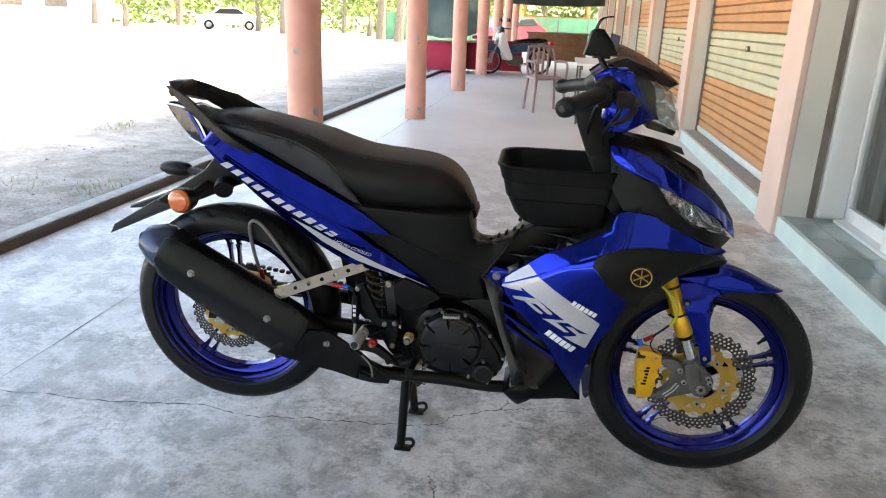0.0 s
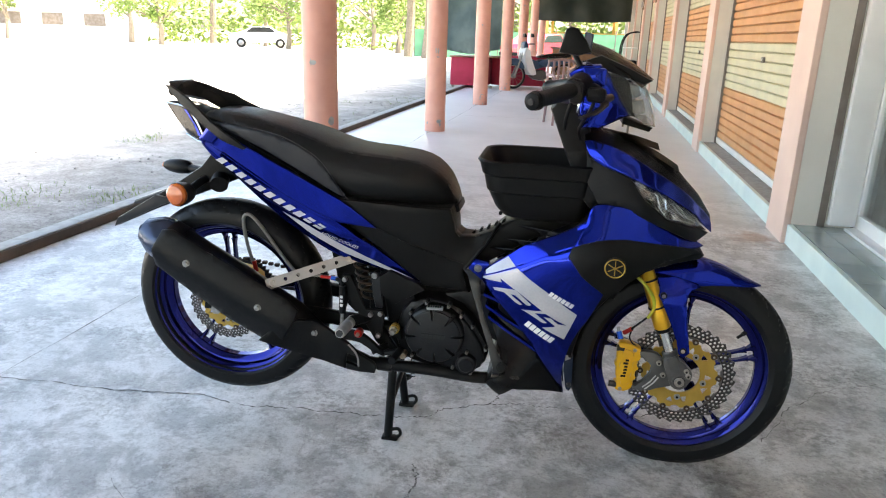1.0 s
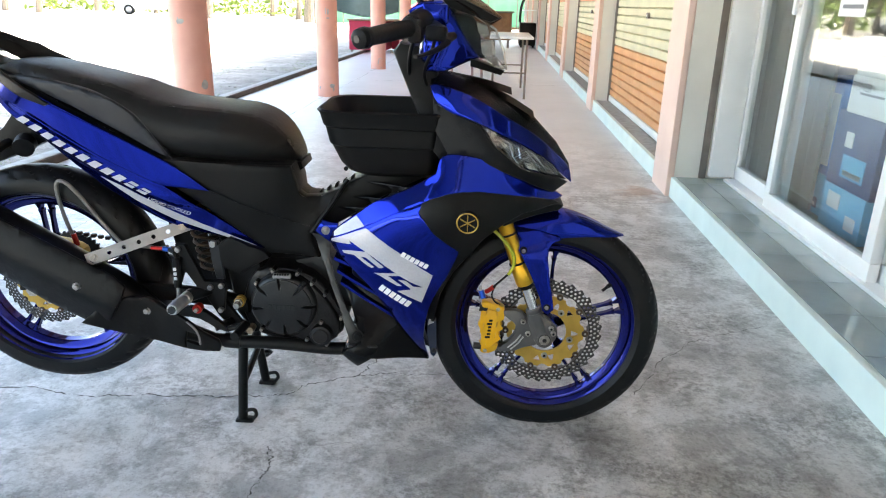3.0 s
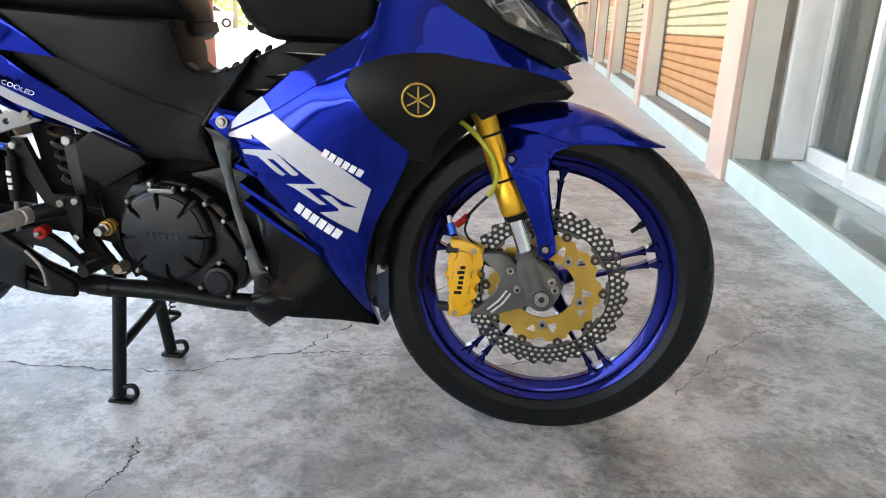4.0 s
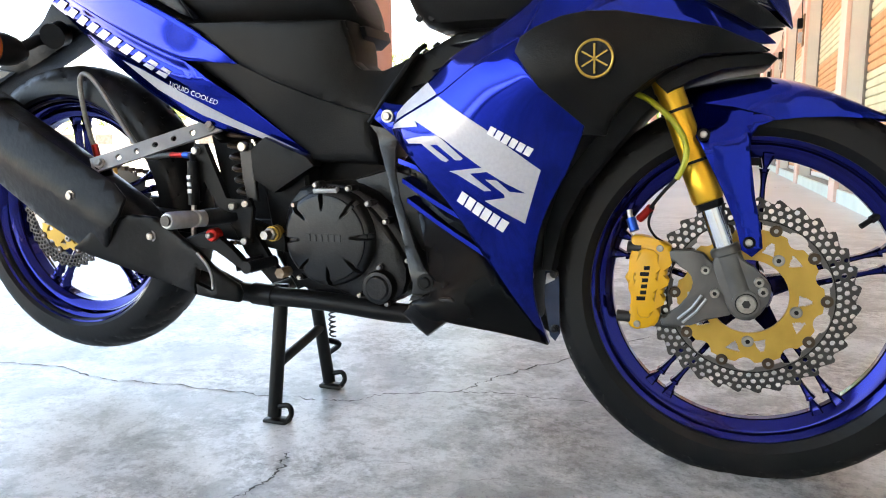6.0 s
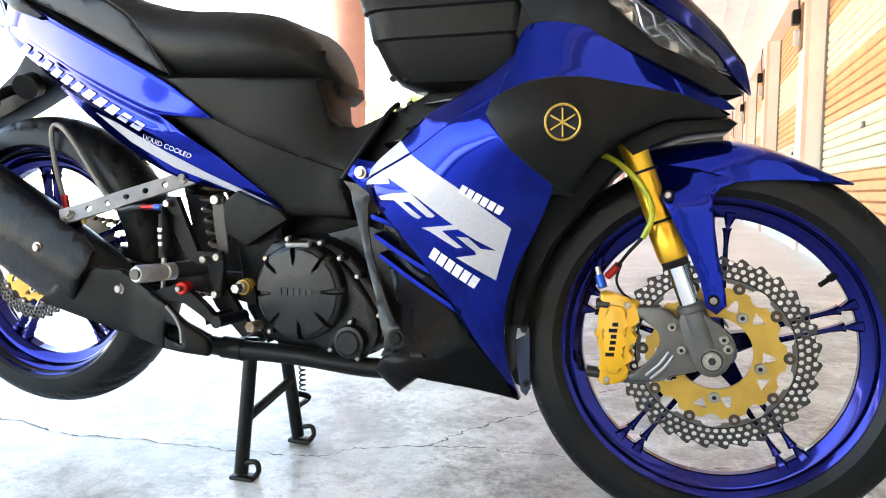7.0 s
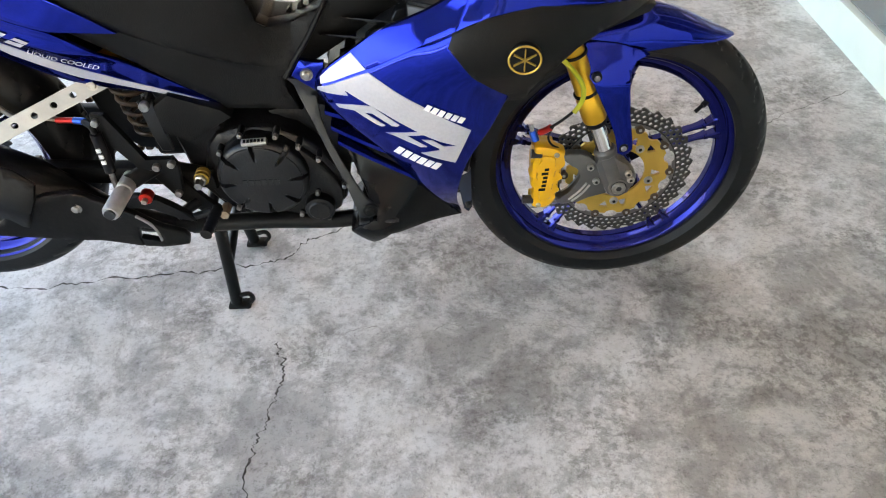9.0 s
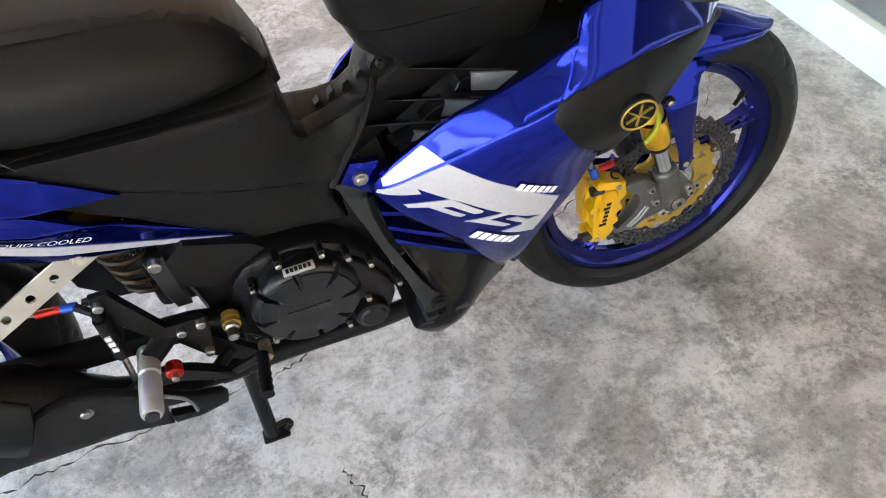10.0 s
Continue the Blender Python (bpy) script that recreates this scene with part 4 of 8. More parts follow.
def brake_disc(parent, c, y, r1, fx, scale=1.0, first=1.0):
    d = new("brake_disc")
    d.parent = parent
    part("rotor", fx(holed_ring(c, r1 * 0.785, r1 * 0.978, 3, 64, 0.0036 * scale, y - 0.002, y + 0.002, 0.0042 * scale, 32)), M_ROTOR, d, "drilled wave-edged steel rotor", smooth=30)

    def seat(a):
        q = (math.degrees(a) - first) % 36 - 18
        arc = r1 * 0.72 * radians(q)
        bite = r1 * 0.10
        return r1 * 0.735 + (0.42 * math.sqrt(bite ** 2 - arc ** 2) if abs(arc) < bite else 0.0)
    part("rotor_band", fx(annulus_plate(c, seat, lambda a: r1 * 0.785, y - 0.0019, y + 0.0019, 360)), M_DISC, d, smooth=30)
    part("groove", fx(annulus_plate(c, lambda a: r1 * 0.780, lambda a: r1 * 0.790, y - 0.0023, y - 0.0015, 160)), M_BLACKPL, d)
    part("carrier", fx(carrier_bm(c, r1, y - 0.004, y + 0.002, first)), M_GOLDISC, d, "satin gold disc carrier", smooth=30)
    for k in range(10):
        a = radians(first + 36 * k)
        q = (c[0] + r1 * 0.707 * math.cos(a), c[2] + r1 * 0.707 * math.sin(a))
        bm = bmesh.new()
        add_disc(bm, q, 0.0082 * scale, y - 0.0065, y + 0.004, 20, 0.001)
        b = part("button", fx(bm), M_BRONZE, d, "dark float button")
        # bright disc in place of the hole where the lit floor shows through
        bm = bmesh.new()
        add_disc(bm, q, 0.0030 * scale, y - 0.0072, y, 12)
        part("button_bright_spot", fx(bm), M_ALU, b)
    for k in range(5):
        a = radians(first + 56 + 72 * k)
        q = (c[0] + r1 * 0.459 * math.cos(a), c[2] + r1 * 0.459 * math.sin(a))
        bm = bmesh.new()
        add_disc(bm, q, 0.0082 * scale, y - 0.0078, y, 20, 0.0015)
        b = part("rotor_bolt", fx(bm), M_ALU, d)
        bm = bmesh.new()
        add_disc(bm, q, 0.0034 * scale, y - 0.0085, y, 6)
        part("hex_socket", fx(bm), M_BLACKPL, b)
    return d


fw = wheel("front_wheel", tuple(AXLE_F), 0.2900, 0.0405, 0.2385, 0.034, 18.5, -1, steered, "front wheel with glossy blue spokes", 18.4)
rw = wheel("rear_wheel", tuple(AXLE_R), 0.291, 0.06, 0.233, 0.052, 92, 1, None, "rear wheel with glossy blue spokes, off the floor")
brake_disc(fw, tuple(AXLE_F), -0.053, 0.1406, steered)
brake_disc(rw, tuple(AXLE_R), -0.08, 0.110, lambda b: b, 0.85)

# -- front fork
DF = Vector((-0.369, 0, 0.929))
for sy in (-0.08, 0.08):
    base = Vector((0.612, sy, 0.285))
    fork = new("fork_leg")
    fork.parent = bike
    part("outer_tube", steered(tube([base + DF * q for q in (0.138, 0.140, 0.146, 0.186, 0.192, 0.30, 0.306, 0.33, 0.5)], [0.0185, 0.0205, 0.0215, 0.0215, 0.0185, 0.0185, 0.0205, 0.0205, 0.0205], 30)), M_GOLD, fork, "gold anodised fork tube", smooth=30)
    part("dust_seal", steered(tube([base + DF * 0.128, base + DF * 0.132, base + DF * 0.141], [0.0165, 0.0190, 0.0190], 24)), M_BLACKPL, fork)
    part("stanchion", steered(tube([base + DF * 0.05, base + DF * 0.15], 0.0142, 24)), M_CHROME, fork, "polished chrome stanchion")
    bm = tube([base + DF * q for q in (-0.002, 0.0, 0.056, 0.060, 0.062, 0.070, 0.073)], [0.016, 0.0185, 0.0185, 0.0185, 0.0205, 0.0205, 0.018], 26)
    part("lower_clamp", steered(bm), M_GREYCAST, fork, "grey cast fork bottom")
    bm = prism(soften([(0.566, 0.339), (0.598, 0.352), (0.618, 0.326), (0.640, 0.312), (0.650, 0.298), (0.646, 0.281), (0.640, 0.266), (0.628, 0.252), (0.611, 0.251), (0.598, 0.260), (0.588, 0.285)], 1), sy - 0.014, sy + 0.014, 0.004, 2)
    part("axle_lug", steered(bm), M_GREYCAST, fork)
for r, y0, y1, seg, m in ((0.0185, -0.098, -0.090, 32, M_GREYCAST), (0.0150, -0.0985, -0.093, 28, M_BLACKPL), (0.0128, -0.102, -0.095, 24, M_BOLT), (0.0062, -0.1026, -0.099, 6, M_STRUT)):
    bm = bmesh.new()
    add_disc(bm, (0.618, 0.276), r, y0, y1, seg, 0.001)
    part("front_axle_nut", steered(bm), m, bike)
part("front_axle", steered(tube([(0.620, -0.09, 0.278), (0.620, 0.09, 0.278)], 0.009, 16)), M_BOLT, bike)

# -- front caliper and bracket
cal = new("front_caliper")
cal.parent = bike
tagged(cal, "yellow four-piston brake caliper")
CAL = [(0.456, 0.356), (0.466, 0.363), (0.492, 0.357), (0.515, 0.350), (0.516, 0.340), (0.509, 0.323), (0.513, 0.308), (0.507, 0.294), (0.510, 0.281), (0.503, 0.266), (0.506, 0.253), (0.503, 0.230), (0.485, 0.226), (0.472, 0.220), (0.460, 0.228), (0.459, 0.249), (0.470, 0.253), (0.468, 0.282), (0.452, 0.295), (0.455, 0.305), (0.467, 0.318)]
part("body", steered(prism(soften(CAL, 1), -0.085, -0.056, 0.006, 3)), M_CALIPER, cal)
bm = prism(soften([(0.470, 0.345), (0.500, 0.340), (0.498, 0.318), (0.501, 0.304), (0.496, 0.290), (0.499, 0.276), (0.493, 0.258), (0.494, 0.242), (0.474, 0.240), (0.474, 0.262), (0.473, 0.285), (0.463, 0.299), (0.473, 0.316)], 1), -0.089, -0.083, 0.004, 2)
part("cover_plate", steered(bm), M_CALIPER, cal)
bm = prism(soften([(0.462, 0.352), (0.510, 0.345), (0.498, 0.235), (0.464, 0.232), (0.458, 0.3)], 1), -0.050, -0.022, 0.006, 2)
part("inner_half", steered(bm), M_CALIPER, cal)
for z0 in (0.340, 0.235):
    part("bridge", steered(box(0.458, -0.060, z0 - 0.008, 0.474, -0.046, z0 + 0.008, 0.003)), M_CALIPER, cal)
for u0, z0 in ((0.462, 0.343), (0.452, 0.240)):
    part("pin_end", steered(tube([(u0 - 0.008, -0.078, z0), (u0 + 0.012, -0.078, z0 - 0.001)], 0.0085, 16)), M_STRUT, cal)
for u0, z0 in ((0.512, 0.334), (0.502, 0.236)):
    part("slider_pin", steered(tube([(u0 - 0.006, -0.073, z0), (u0 + 0.028, -0.073, z0 + 0.001)], [0.0095, 0.0085], 16)), M_GREYCAST, cal)
for u, z in ((0.500, 0.344), (0.474, 0.231)):
    bm = bmesh.new()
    add_disc(bm, (u, z), 0.005, -0.088, -0.08, 14, 0.001)
    part("caliper_bolt", steered(bm), M_BOLT, cal)
for k in range(6):
    z = 0.2665 + k * 0.0090
    u = 0.4795 + k * 0.0008
    h = (0.0125, 0.0085, 0.0085, 0.0085, 0.0125, 0.0085)[k]
    bm = prism([(u + 0.0045 - h, z), (u + 0.0045, z + 0.0008), (u + 0.0045, z + 0.0066), (u + 0.0045 - h, z + 0.0058)], -0.0897, -0.0885)
    part("printed_bar", steered(bm), M_BLACKPL, cal)
BRK = [(0.512, 0.345), (0.555, 0.343), (0.566, 0.334), (0.576, 0.316), (0.600, 0.312), (0.612, 0.256), (0.594, 0.262), (0.560, 0.239), (0.510, 0.228), (0.504, 0.245), (0.526, 0.248), (0.549, 0.279), (0.552, 0.306), (0.536, 0.322), (0.514, 0.327)]
br = part("caliper_bracket", steered(prism(soften(BRK, 1), -0.086, -0.066, 0.004, 2)), M_GREYCAST, bike, "grey cast caliper bracket")
for off in (0.0, 0.0065):
    part("bracket_rib", steered(tube([(0.530 + off, -0.0875, 0.244 - off * 0.7), (0.548 + off, -0.0875, 0.262 - off * 0.7), (0.560 + off, -0.0875, 0.281 - off * 0.7)], 0.0020, 8)), M_ALU, br)
for u, z, y in ((0.563, 0.318, -0.088), (0.577, 0.286, -0.088), (0.632, 0.307, -0.096), (0.638, 0.294, -0.096)):
    bm = bmesh.new()
    add_disc(bm, (u, z), 0.0065, y - 0.005, y + 0.01, 16, 0.0012)
    b = part("bracket_bolt", steered(bm), M_BOLT, bike)
    bm = bmesh.new()
    add_disc(bm, (u, z), 0.0030, y - 0.0058, y, 6)
    part("hex_socket", steered(bm), M_BLACKPL, b)
hp = spline([(0.445, -0.090, 0.566), (0.476, -0.104, 0.551), (0.507, -0.112, 0.524), (0.525, -0.112, 0.497), (0.528, -0.110, 0.470), (0.518, -0.106, 0.444)], 8)
part("brake_hose", steered(tube(hp, 0.0042, 10)), M_HOSE, bike, "yellow-green brake hose")
hp = spline([(0.530, -0.106, 0.474), (0.521, -0.104, 0.450), (0.500, -0.098, 0.424), (0.484, -0.085, 0.402)], 8)
part("brake_hose", steered(tube(hp, 0.0026, 10)), M_BLACKPL, bike, "thin black brake line")
hp = spline([(0.484, -0.085, 0.402), (0.476, -0.078, 0.392), (0.468, -0.072, 0.384)], 6)
part("hose_fitting", steered(tube(hp, 0.0060, 12)), M_RED, bike, "red anodised hose fitting")
part("banjo_bolt", steered(tube([(0.462, -0.070, 0.366), (0.455, -0.066, 0.384)], 0.0070, 12)), M_BLUEFIT, bike, "blue anodised banjo bolt")
part("bleed_nipple", steered(tube([(0.455, -0.066, 0.384), (0.452, -0.064, 0.396)], 0.0042, 10)), M_BOLT, bike)
hp = spline([(0.488, -0.086, 0.404), (0.482, -0.082, 0.380), (0.490, -0.078, 0.362), (0.506, -0.074, 0.350)], 6)
part("thin_cable", steered(tube(hp, 0.0020, 8)), M_BLACKPL, bike)
for z in (0.538, 0.468):
    bm = bmesh.new()
    q = Vector((0.612, -0.08, 0.285)) + DF * ((z - 0.285) / 0.929)
    add_tube(bm, [q + DF * -0.002, q + DF * 0.002], 0.0222, 20)
    part("cable_tie", steered(bm), M_BLACKPL, bike)

# -- front fender: a sharp-nosed arch over the tyre, side stays down past the fork
def graded(table, x):
    for (a, va), (b, vb) in zip(table, table[1:]):
        if x <= b:
            f = max(0.0, (x - a) / (b - a))
            return va + (vb - va) * f
    return table[-1][1]


FTOP = [(p.x, p.z) for p in spline([(0.515, 0, 0.574), (0.53, 0, 0.580), (0.572, 0, 0.587), (0.628, 0, 0.591), (0.68, 0, 0.580), (0.72, 0, 0.5645), (0.76, 0, 0.5455), (0.797, 0, 0.530)], 6)]
FLOW = [(0.49, 0.515), (0.60, 0.520), (0.625, 0.525), (0.667, 0.530), (0.715, 0.532), (0.754, 0.530), (0.797, 0.5275)]
FWID = [(0.49, 0.060), (0.60, 0.060), (0.66, 0.056), (0.71, 0.049), (0.75, 0.038), (0.78, 0.022), (0.797, 0.006)]
bm = bmesh.new()
rows = []
for k in range(41):
    u = 0.515 + (0.797 - 0.515) * (1 - (1 - k / 40) ** 1.25)
    zc, zs, hw = graded(FTOP, u), graded(FLOW, u), graded(FWID, u)
    zs = min(zs, zc - 0.002)
    row = []
    for s, fy, fz in ((-1, 1.0, 1.0), (-1, 1.01, 0.88), (-1, 0.97, 0.50), (-1, 0.86, 0.28), (-1, 0.60, 0.13), (-1, 0.30, 0.05), (-1, 0.10, 0.012), (1, 0.0, 0.0), (1, 0.10, 0.012), (1, 0.30, 0.05), (1, 0.60, 0.13), (1, 0.86, 0.28), (1, 0.97, 0.50), (1, 1.01, 0.88), (1, 1.0, 1.0)):
        row.append(bm.verts.new((u, s * hw * fy, zc + (zs - zc) * fz)))
    rows.append(row)
for a, b in zip(rows, rows[1:]):
    for i in range(14):
        bm.faces.new((a[i], a[i + 1], b[i + 1], b[i]))
bmesh.ops.recalc_face_normals(bm, faces=bm.faces[:])
bmesh.ops.solidify(bm, geom=bm.faces[:], thickness=0.003)
fen = part("front_fender", steered(bm), M_BLUE, bike, "glossy blue front fender", smooth=40)
leg = [(0.520, 0.546), (0.53, 0.552), (0.585, 0.545), (0.632, 0.532), (0.640, 0.527), (0.618, 0.518), (0.610, 0.505), (0.609, 0.485), (0.620, 0.420), (0.632, 0.368), (0.634, 0.353), (0.621, 0.340), (0.607, 0.349), (0.597, 0.386), (0.583, 0.418), (0.546, 0.491), (0.522, 0.524)]


def WSTAY(u, z):
    f = max(0.0, min(1.0, (0.553 - z) / 0.07))
    f = f * f * (3 - 2 * f)
    return 0.062 * (1 - f) + (0.0955 - 0.16 * (u - 0.59)) * f


for sgn in (-1, 1):
    part("fender_stay", steered(panel(leg, lambda u, z, s=sgn: s * WSTAY(u, z), lambda u, z, s=sgn: s * (WSTAY(u, z) - 0.004), 0.003, 0.014)), M_BLUE, fen, "blue side stay", smooth=45)
for u, z, y in ((0.549, 0.505, -0.102), (0.616, 0.360, -0.091)):
    bm = bmesh.new()
    add_disc(bm, (u, z), 0.0085, y - 0.003, y + 0.006, 18, 0.002)
    part("washer", steered(bm), M_BLACKPL, bike)
    bm = bmesh.new()
    add_disc(bm, (u, z), 0.005, y - 0.006, y + 0.004, 16, 0.0015)
    part("fender_bolt", steered(bm), M_BOLT, bike)

# -- front fairing
W1 = tps([(0.066, 0.544, 0.097), (0.072, 0.526, 0.100), (0.096, 0.526, 0.130), (0.152, 0.5935, 0.128), (0.188, 0.622, 0.140), (0.2285, 0.643, 0.148), (0.269, 0.663, 0.156), (0.306, 0.685, 0.161),
          (0.339, 0.709, 0.172), (0.186, 0.577, 0.156), (0.249, 0.6145, 0.178), (0.298, 0.636, 0.185), (0.3234, 0.65, 0.188), (0.391, 0.667, 0.184), (0.4285, 0.667, 0.172), (0.48, 0.658, 0.154), (0.55, 0.647, 0.128),
          (0.409, 0.607, 0.202), (0.262, 0.52, 0.180), (0.334, 0.465, 0.168), (0.304, 0.385, 0.148), (0.26, 0.40, 0.158), (0.18, 0.43, 0.146), (0.622, 0.635, 0.055), (0.648, 0.65, 0.02), (0.315, 0.172, 0.03),
          (0.30, 0.243, 0.085), (0.299, 0.307, 0.122), (0.39, 0.53, 0.168), (0.53, 0.615, 0.138), (0.425, 0.736, 0.160), (0.48, 0.716, 0.145), (0.555, 0.677, 0.105), (0.37, 0.746, 0.168), (0.22, 0.33, 0.12)], 6e-4)


def side1(u, z):
    """Outer y of the fairing: a soft ridge along the fold."""
    ridge = 0.002 * max(0.0, min(1.0, (0.37 - u) / 0.05)) * math.exp(-((fold_z(u) - z) / 0.02) ** 2)
    return -W1(u, z) - ridge


def in1(k):
    return lambda u, z: side1(u, z) + k


def along(pts, f):
    """Point at the share f of a polyline's length."""
    d = [math.dist(a, b) for a, b in zip(pts, pts[1:])]
    q = f * sum(d)
    for (a, b), k in zip(zip(pts, pts[1:]), d):
        if q <= k or b is pts[-1]:
            w = min(1.0, q / k) if k else 0
            return (a[0] + (b[0] - a[0]) * w, a[1] + (b[1] - a[1]) * w)
        q -= k


def patch(left, right, top, bottom, n, m):
    """A net of points in the side view, spanned between four edges."""
    def eased(k):
        return [0.0, 0.006, 0.02] + [0.02 + 0.96 * i / k for i in range(1, k)] + [0.98, 0.994, 1.0]
    net = []
    for q in eased(m):
        row = []
        lf, rt = along(left, q), along(right, q)
        for a in eased(n):
            tp, bt = along(top, a), along(bottom, a)
            row.append(tuple((1 - a) * lf[c] + a * rt[c] + (1 - q) * tp[c] + q * bt[c]
                             - ((1 - a) * (1 - q) * left[0][c] + a * (1 - q) * right[0][c] + (1 - a) * q * left[-1][c] + a * q * right[-1][c]) for c in (0, 1)))
        net.append(row)
    return net


def sheet(bm, net, skin, thick, roll=0.0):
    """A panel laid over a net: skin gives the outer y, thick the wall, roll the turned-in rim."""
    n, m = len(net[0]), len(net)
    front, back = [], []
    for r, row in enumerate(net):
        fr, bk = [], []
        for c, (u, z) in enumerate(row):
            k = min(r, c, n - 1 - c, m - 1 - r)
            y = skin(u, z) + (roll, roll * 0.3, 0.0)[min(k, 2)]
            fr.append(bm.verts.new((u, y, z)))
            bk.append(bm.verts.new((u, y + thick, z)) if thick else None)
        front.append(fr)
        back.append(bk)
    for r in range(m - 1):
        for c in range(n - 1):
            bm.faces.new((front[r][c], front[r + 1][c], front[r + 1][c + 1], front[r][c + 1]))
            if thick:
                bm.faces.new((back[r][c], back[r][c + 1], back[r + 1][c + 1], back[r + 1][c]))
    if thick:
        rim = [(r, 0) for r in range(m)] + [(m - 1, c) for c in range(1, n)] + [(r, n - 1) for r in range(m - 2, -1, -1)] + [(0, c) for c in range(n - 2, 0, -1)]
        for (r0, c0), (r1, c1) in zip(rim, rim[1:] + rim[:1]):
            bm.faces.new((front[r0][c0], back[r0][c0], back[r1][c1], front[r1][c1]))


def curve2(pts, n=6):
    return [(p.x, p.z) for p in spline([(u, 0, z) for u, z in pts], n)]


# lower blade up to the fold, then the folded top strip
FOLD = curve2([(0.083, 0.528), (0.12, 0.5445), (0.165, 0.5665), (0.186, 0.577), (0.249, 0.6145), (0.285, 0.631), (0.309, 0.643)])
FOLD2 = curve2([(0.309, 0.643), (0.3234, 0.650), (0.358, 0.662), (0.391, 0.667), (0.4285, 0.667), (0.48, 0.658), (0.55, 0.646), (0.6, 0.630), (0.626, 0.630)])
BLADE_L = curve2([(0.083, 0.528), (0.083, 0.516), (0.11, 0.487), (0.147, 0.448), (0.19, 0.400), (0.229, 0.336), (0.275, 0.258), (0.317, 0.172)])
BLADE_R = [(0.309, 0.643), (0.298, 0.620), (0.330, 0.577), (0.391, 0.526)] + curve2([(0.391, 0.526), (0.381, 0.5), (0.362, 0.455), (0.338, 0.41), (0.321, 0.365), (0.310, 0.31), (0.307, 0.25), (0.317, 0.172)])[1:]
RIM1 = curve2([(0.083, 0.531), (0.11, 0.562), (0.152, 0.5935), (0.188, 0.622), (0.2285, 0.643), (0.269, 0.663), (0.306, 0.685), (0.339, 0.709)])
RIM2 = curve2([(0.339, 0.709), (0.3375, 0.725), (0.346, 0.740), (0.37, 0.746), (0.425, 0.738), (0.48, 0.716), (0.555, 0.677), (0.6, 0.651), (0.626, 0.632)])


def fold_z(u):
    line = FOLD + FOLD2
    for (a, za), (b, zb) in zip(line, line[1:]):
        if u <= b:
            return za + (zb - za) * max(0.0, (u - a)) / max(1e-6, b - a)
    return line[-1][1]


def strip1(u, z):
    """Outer y of the folded strip: proud at the fold, leaning in above it."""
    d = max(0.0, z - fold_z(u))
    return -W1(u, z) - 0.002 * max(0.0, min(1.0, (0.37 - u) / 0.05)) + 0.06 * d


blade = patch(BLADE_L, BLADE_R, FOLD, [(0.317, 0.172)] * 2, 26, 34)
strip_a = patch(RIM1[:1] * 2, [RIM1[-1], FOLD[-1]], RIM1, FOLD, 30, 6)
strip_b = patch([RIM1[-1], FOLD[-1]], RIM2[-1:] * 2, RIM2, FOLD2, 36, 6)
bm = bmesh.new()
sheet(bm, blade, side1, 0.006, 0.0012)
fairing = part("fairing_panel", bm, M_BLUE, bike, "glossy blue side fairing with silver band", smooth=35)
bm = bmesh.new()
sheet(bm, blade, side1, 0.006, 0.0012)
part("fairing_panel", mirrored(bm), M_BLUE, bike, "glossy blue side fairing", smooth=35)
for net in (strip_a, strip_b):
    bm = bmesh.new()
    sheet(bm, net, strip1, 0.006, 0.0012)
    both("fairing_strip", bm, M_BLUE, bike, "folded blue upper edge of the fairing", smooth=35)
# the silver band, cut by the slanted figures 1, 3 and 5
BAND = [(0.086, 0.522), (0.138, 0.524), (0.133, 0.533), (0.174, 0.511), (0.187, 0.504), (0.245, 0.465), (0.192, 0.459), (0.206, 0.454), (0.248, 0.431), (0.258, 0.432), (0.226, 0.456), (0.253, 0.459), (0.28, 0.443), (0.308, 0.429), (0.285, 0.431), (0.267, 0.447), (0.25, 0.448), (0.277, 0.427), (0.278, 0.422), (0.247, 0.417), (0.304, 0.384), (0.33, 0.462), (0.253, 0.519), (0.1745, 0.567), (0.12, 0.542), (0.088, 0.527)]
GAP_A = [(0.115, 0.505), (0.141, 0.509), (0.174, 0.511), (0.184, 0.504), (0.216, 0.478), (0.212, 0.475), (0.204, 0.475), (0.174, 0.497), (0.161, 0.497), (0.193, 0.475), (0.187, 0.472), (0.179, 0.475), (0.145, 0.499), (0.12, 0.499)]
part("silver_band", panel(BAND, side1, in1(0.0005), 0.0, 0.008, 0.0016), M_SILVER, fairing, "silver-white decal band cut by the number 135", smooth=60)
part("number_gap", panel(GAP_A, side1, in1(0.0005), 0.0, 0.008, 0.0016), M_SILVER, fairing, "silver-white stroke inside the number", smooth=60)
bm = bmesh.new()
sheet(bm, patch([(0.094, 0.545), (0.094, 0.5345)], [(0.149, 0.589), (0.171, 0.5705)], [(0.094, 0.545), (0.11, 0.560), (0.149, 0.589)], [(0.094, 0.5345), (0.12, 0.546), (0.171, 0.5705)], 12, 6), lambda u, z: strip1(u, z) - 0.0014, 0.0)
part("silver_band", bm, M_SILVER, fairing, "silver-white decal band")
bm = panel([(0.045, 0.538), (0.062, 0.564), (0.082, 0.560), (0.100, 0.558), (0.096, 0.512), (0.084, 0.507), (0.07, 0.517)], lambda u, z: -0.105 + 0.3 * max(0, z - 0.55), lambda u, z: -0.09, 0.003, 0.012)
part("fairing_tab", bm, M_BLUE, bike, "blue mounting tab")
hexbolt(0.071, 0.541, -0.109, 0.0068, bike, "fairing_bolt", M_BOLT, True)


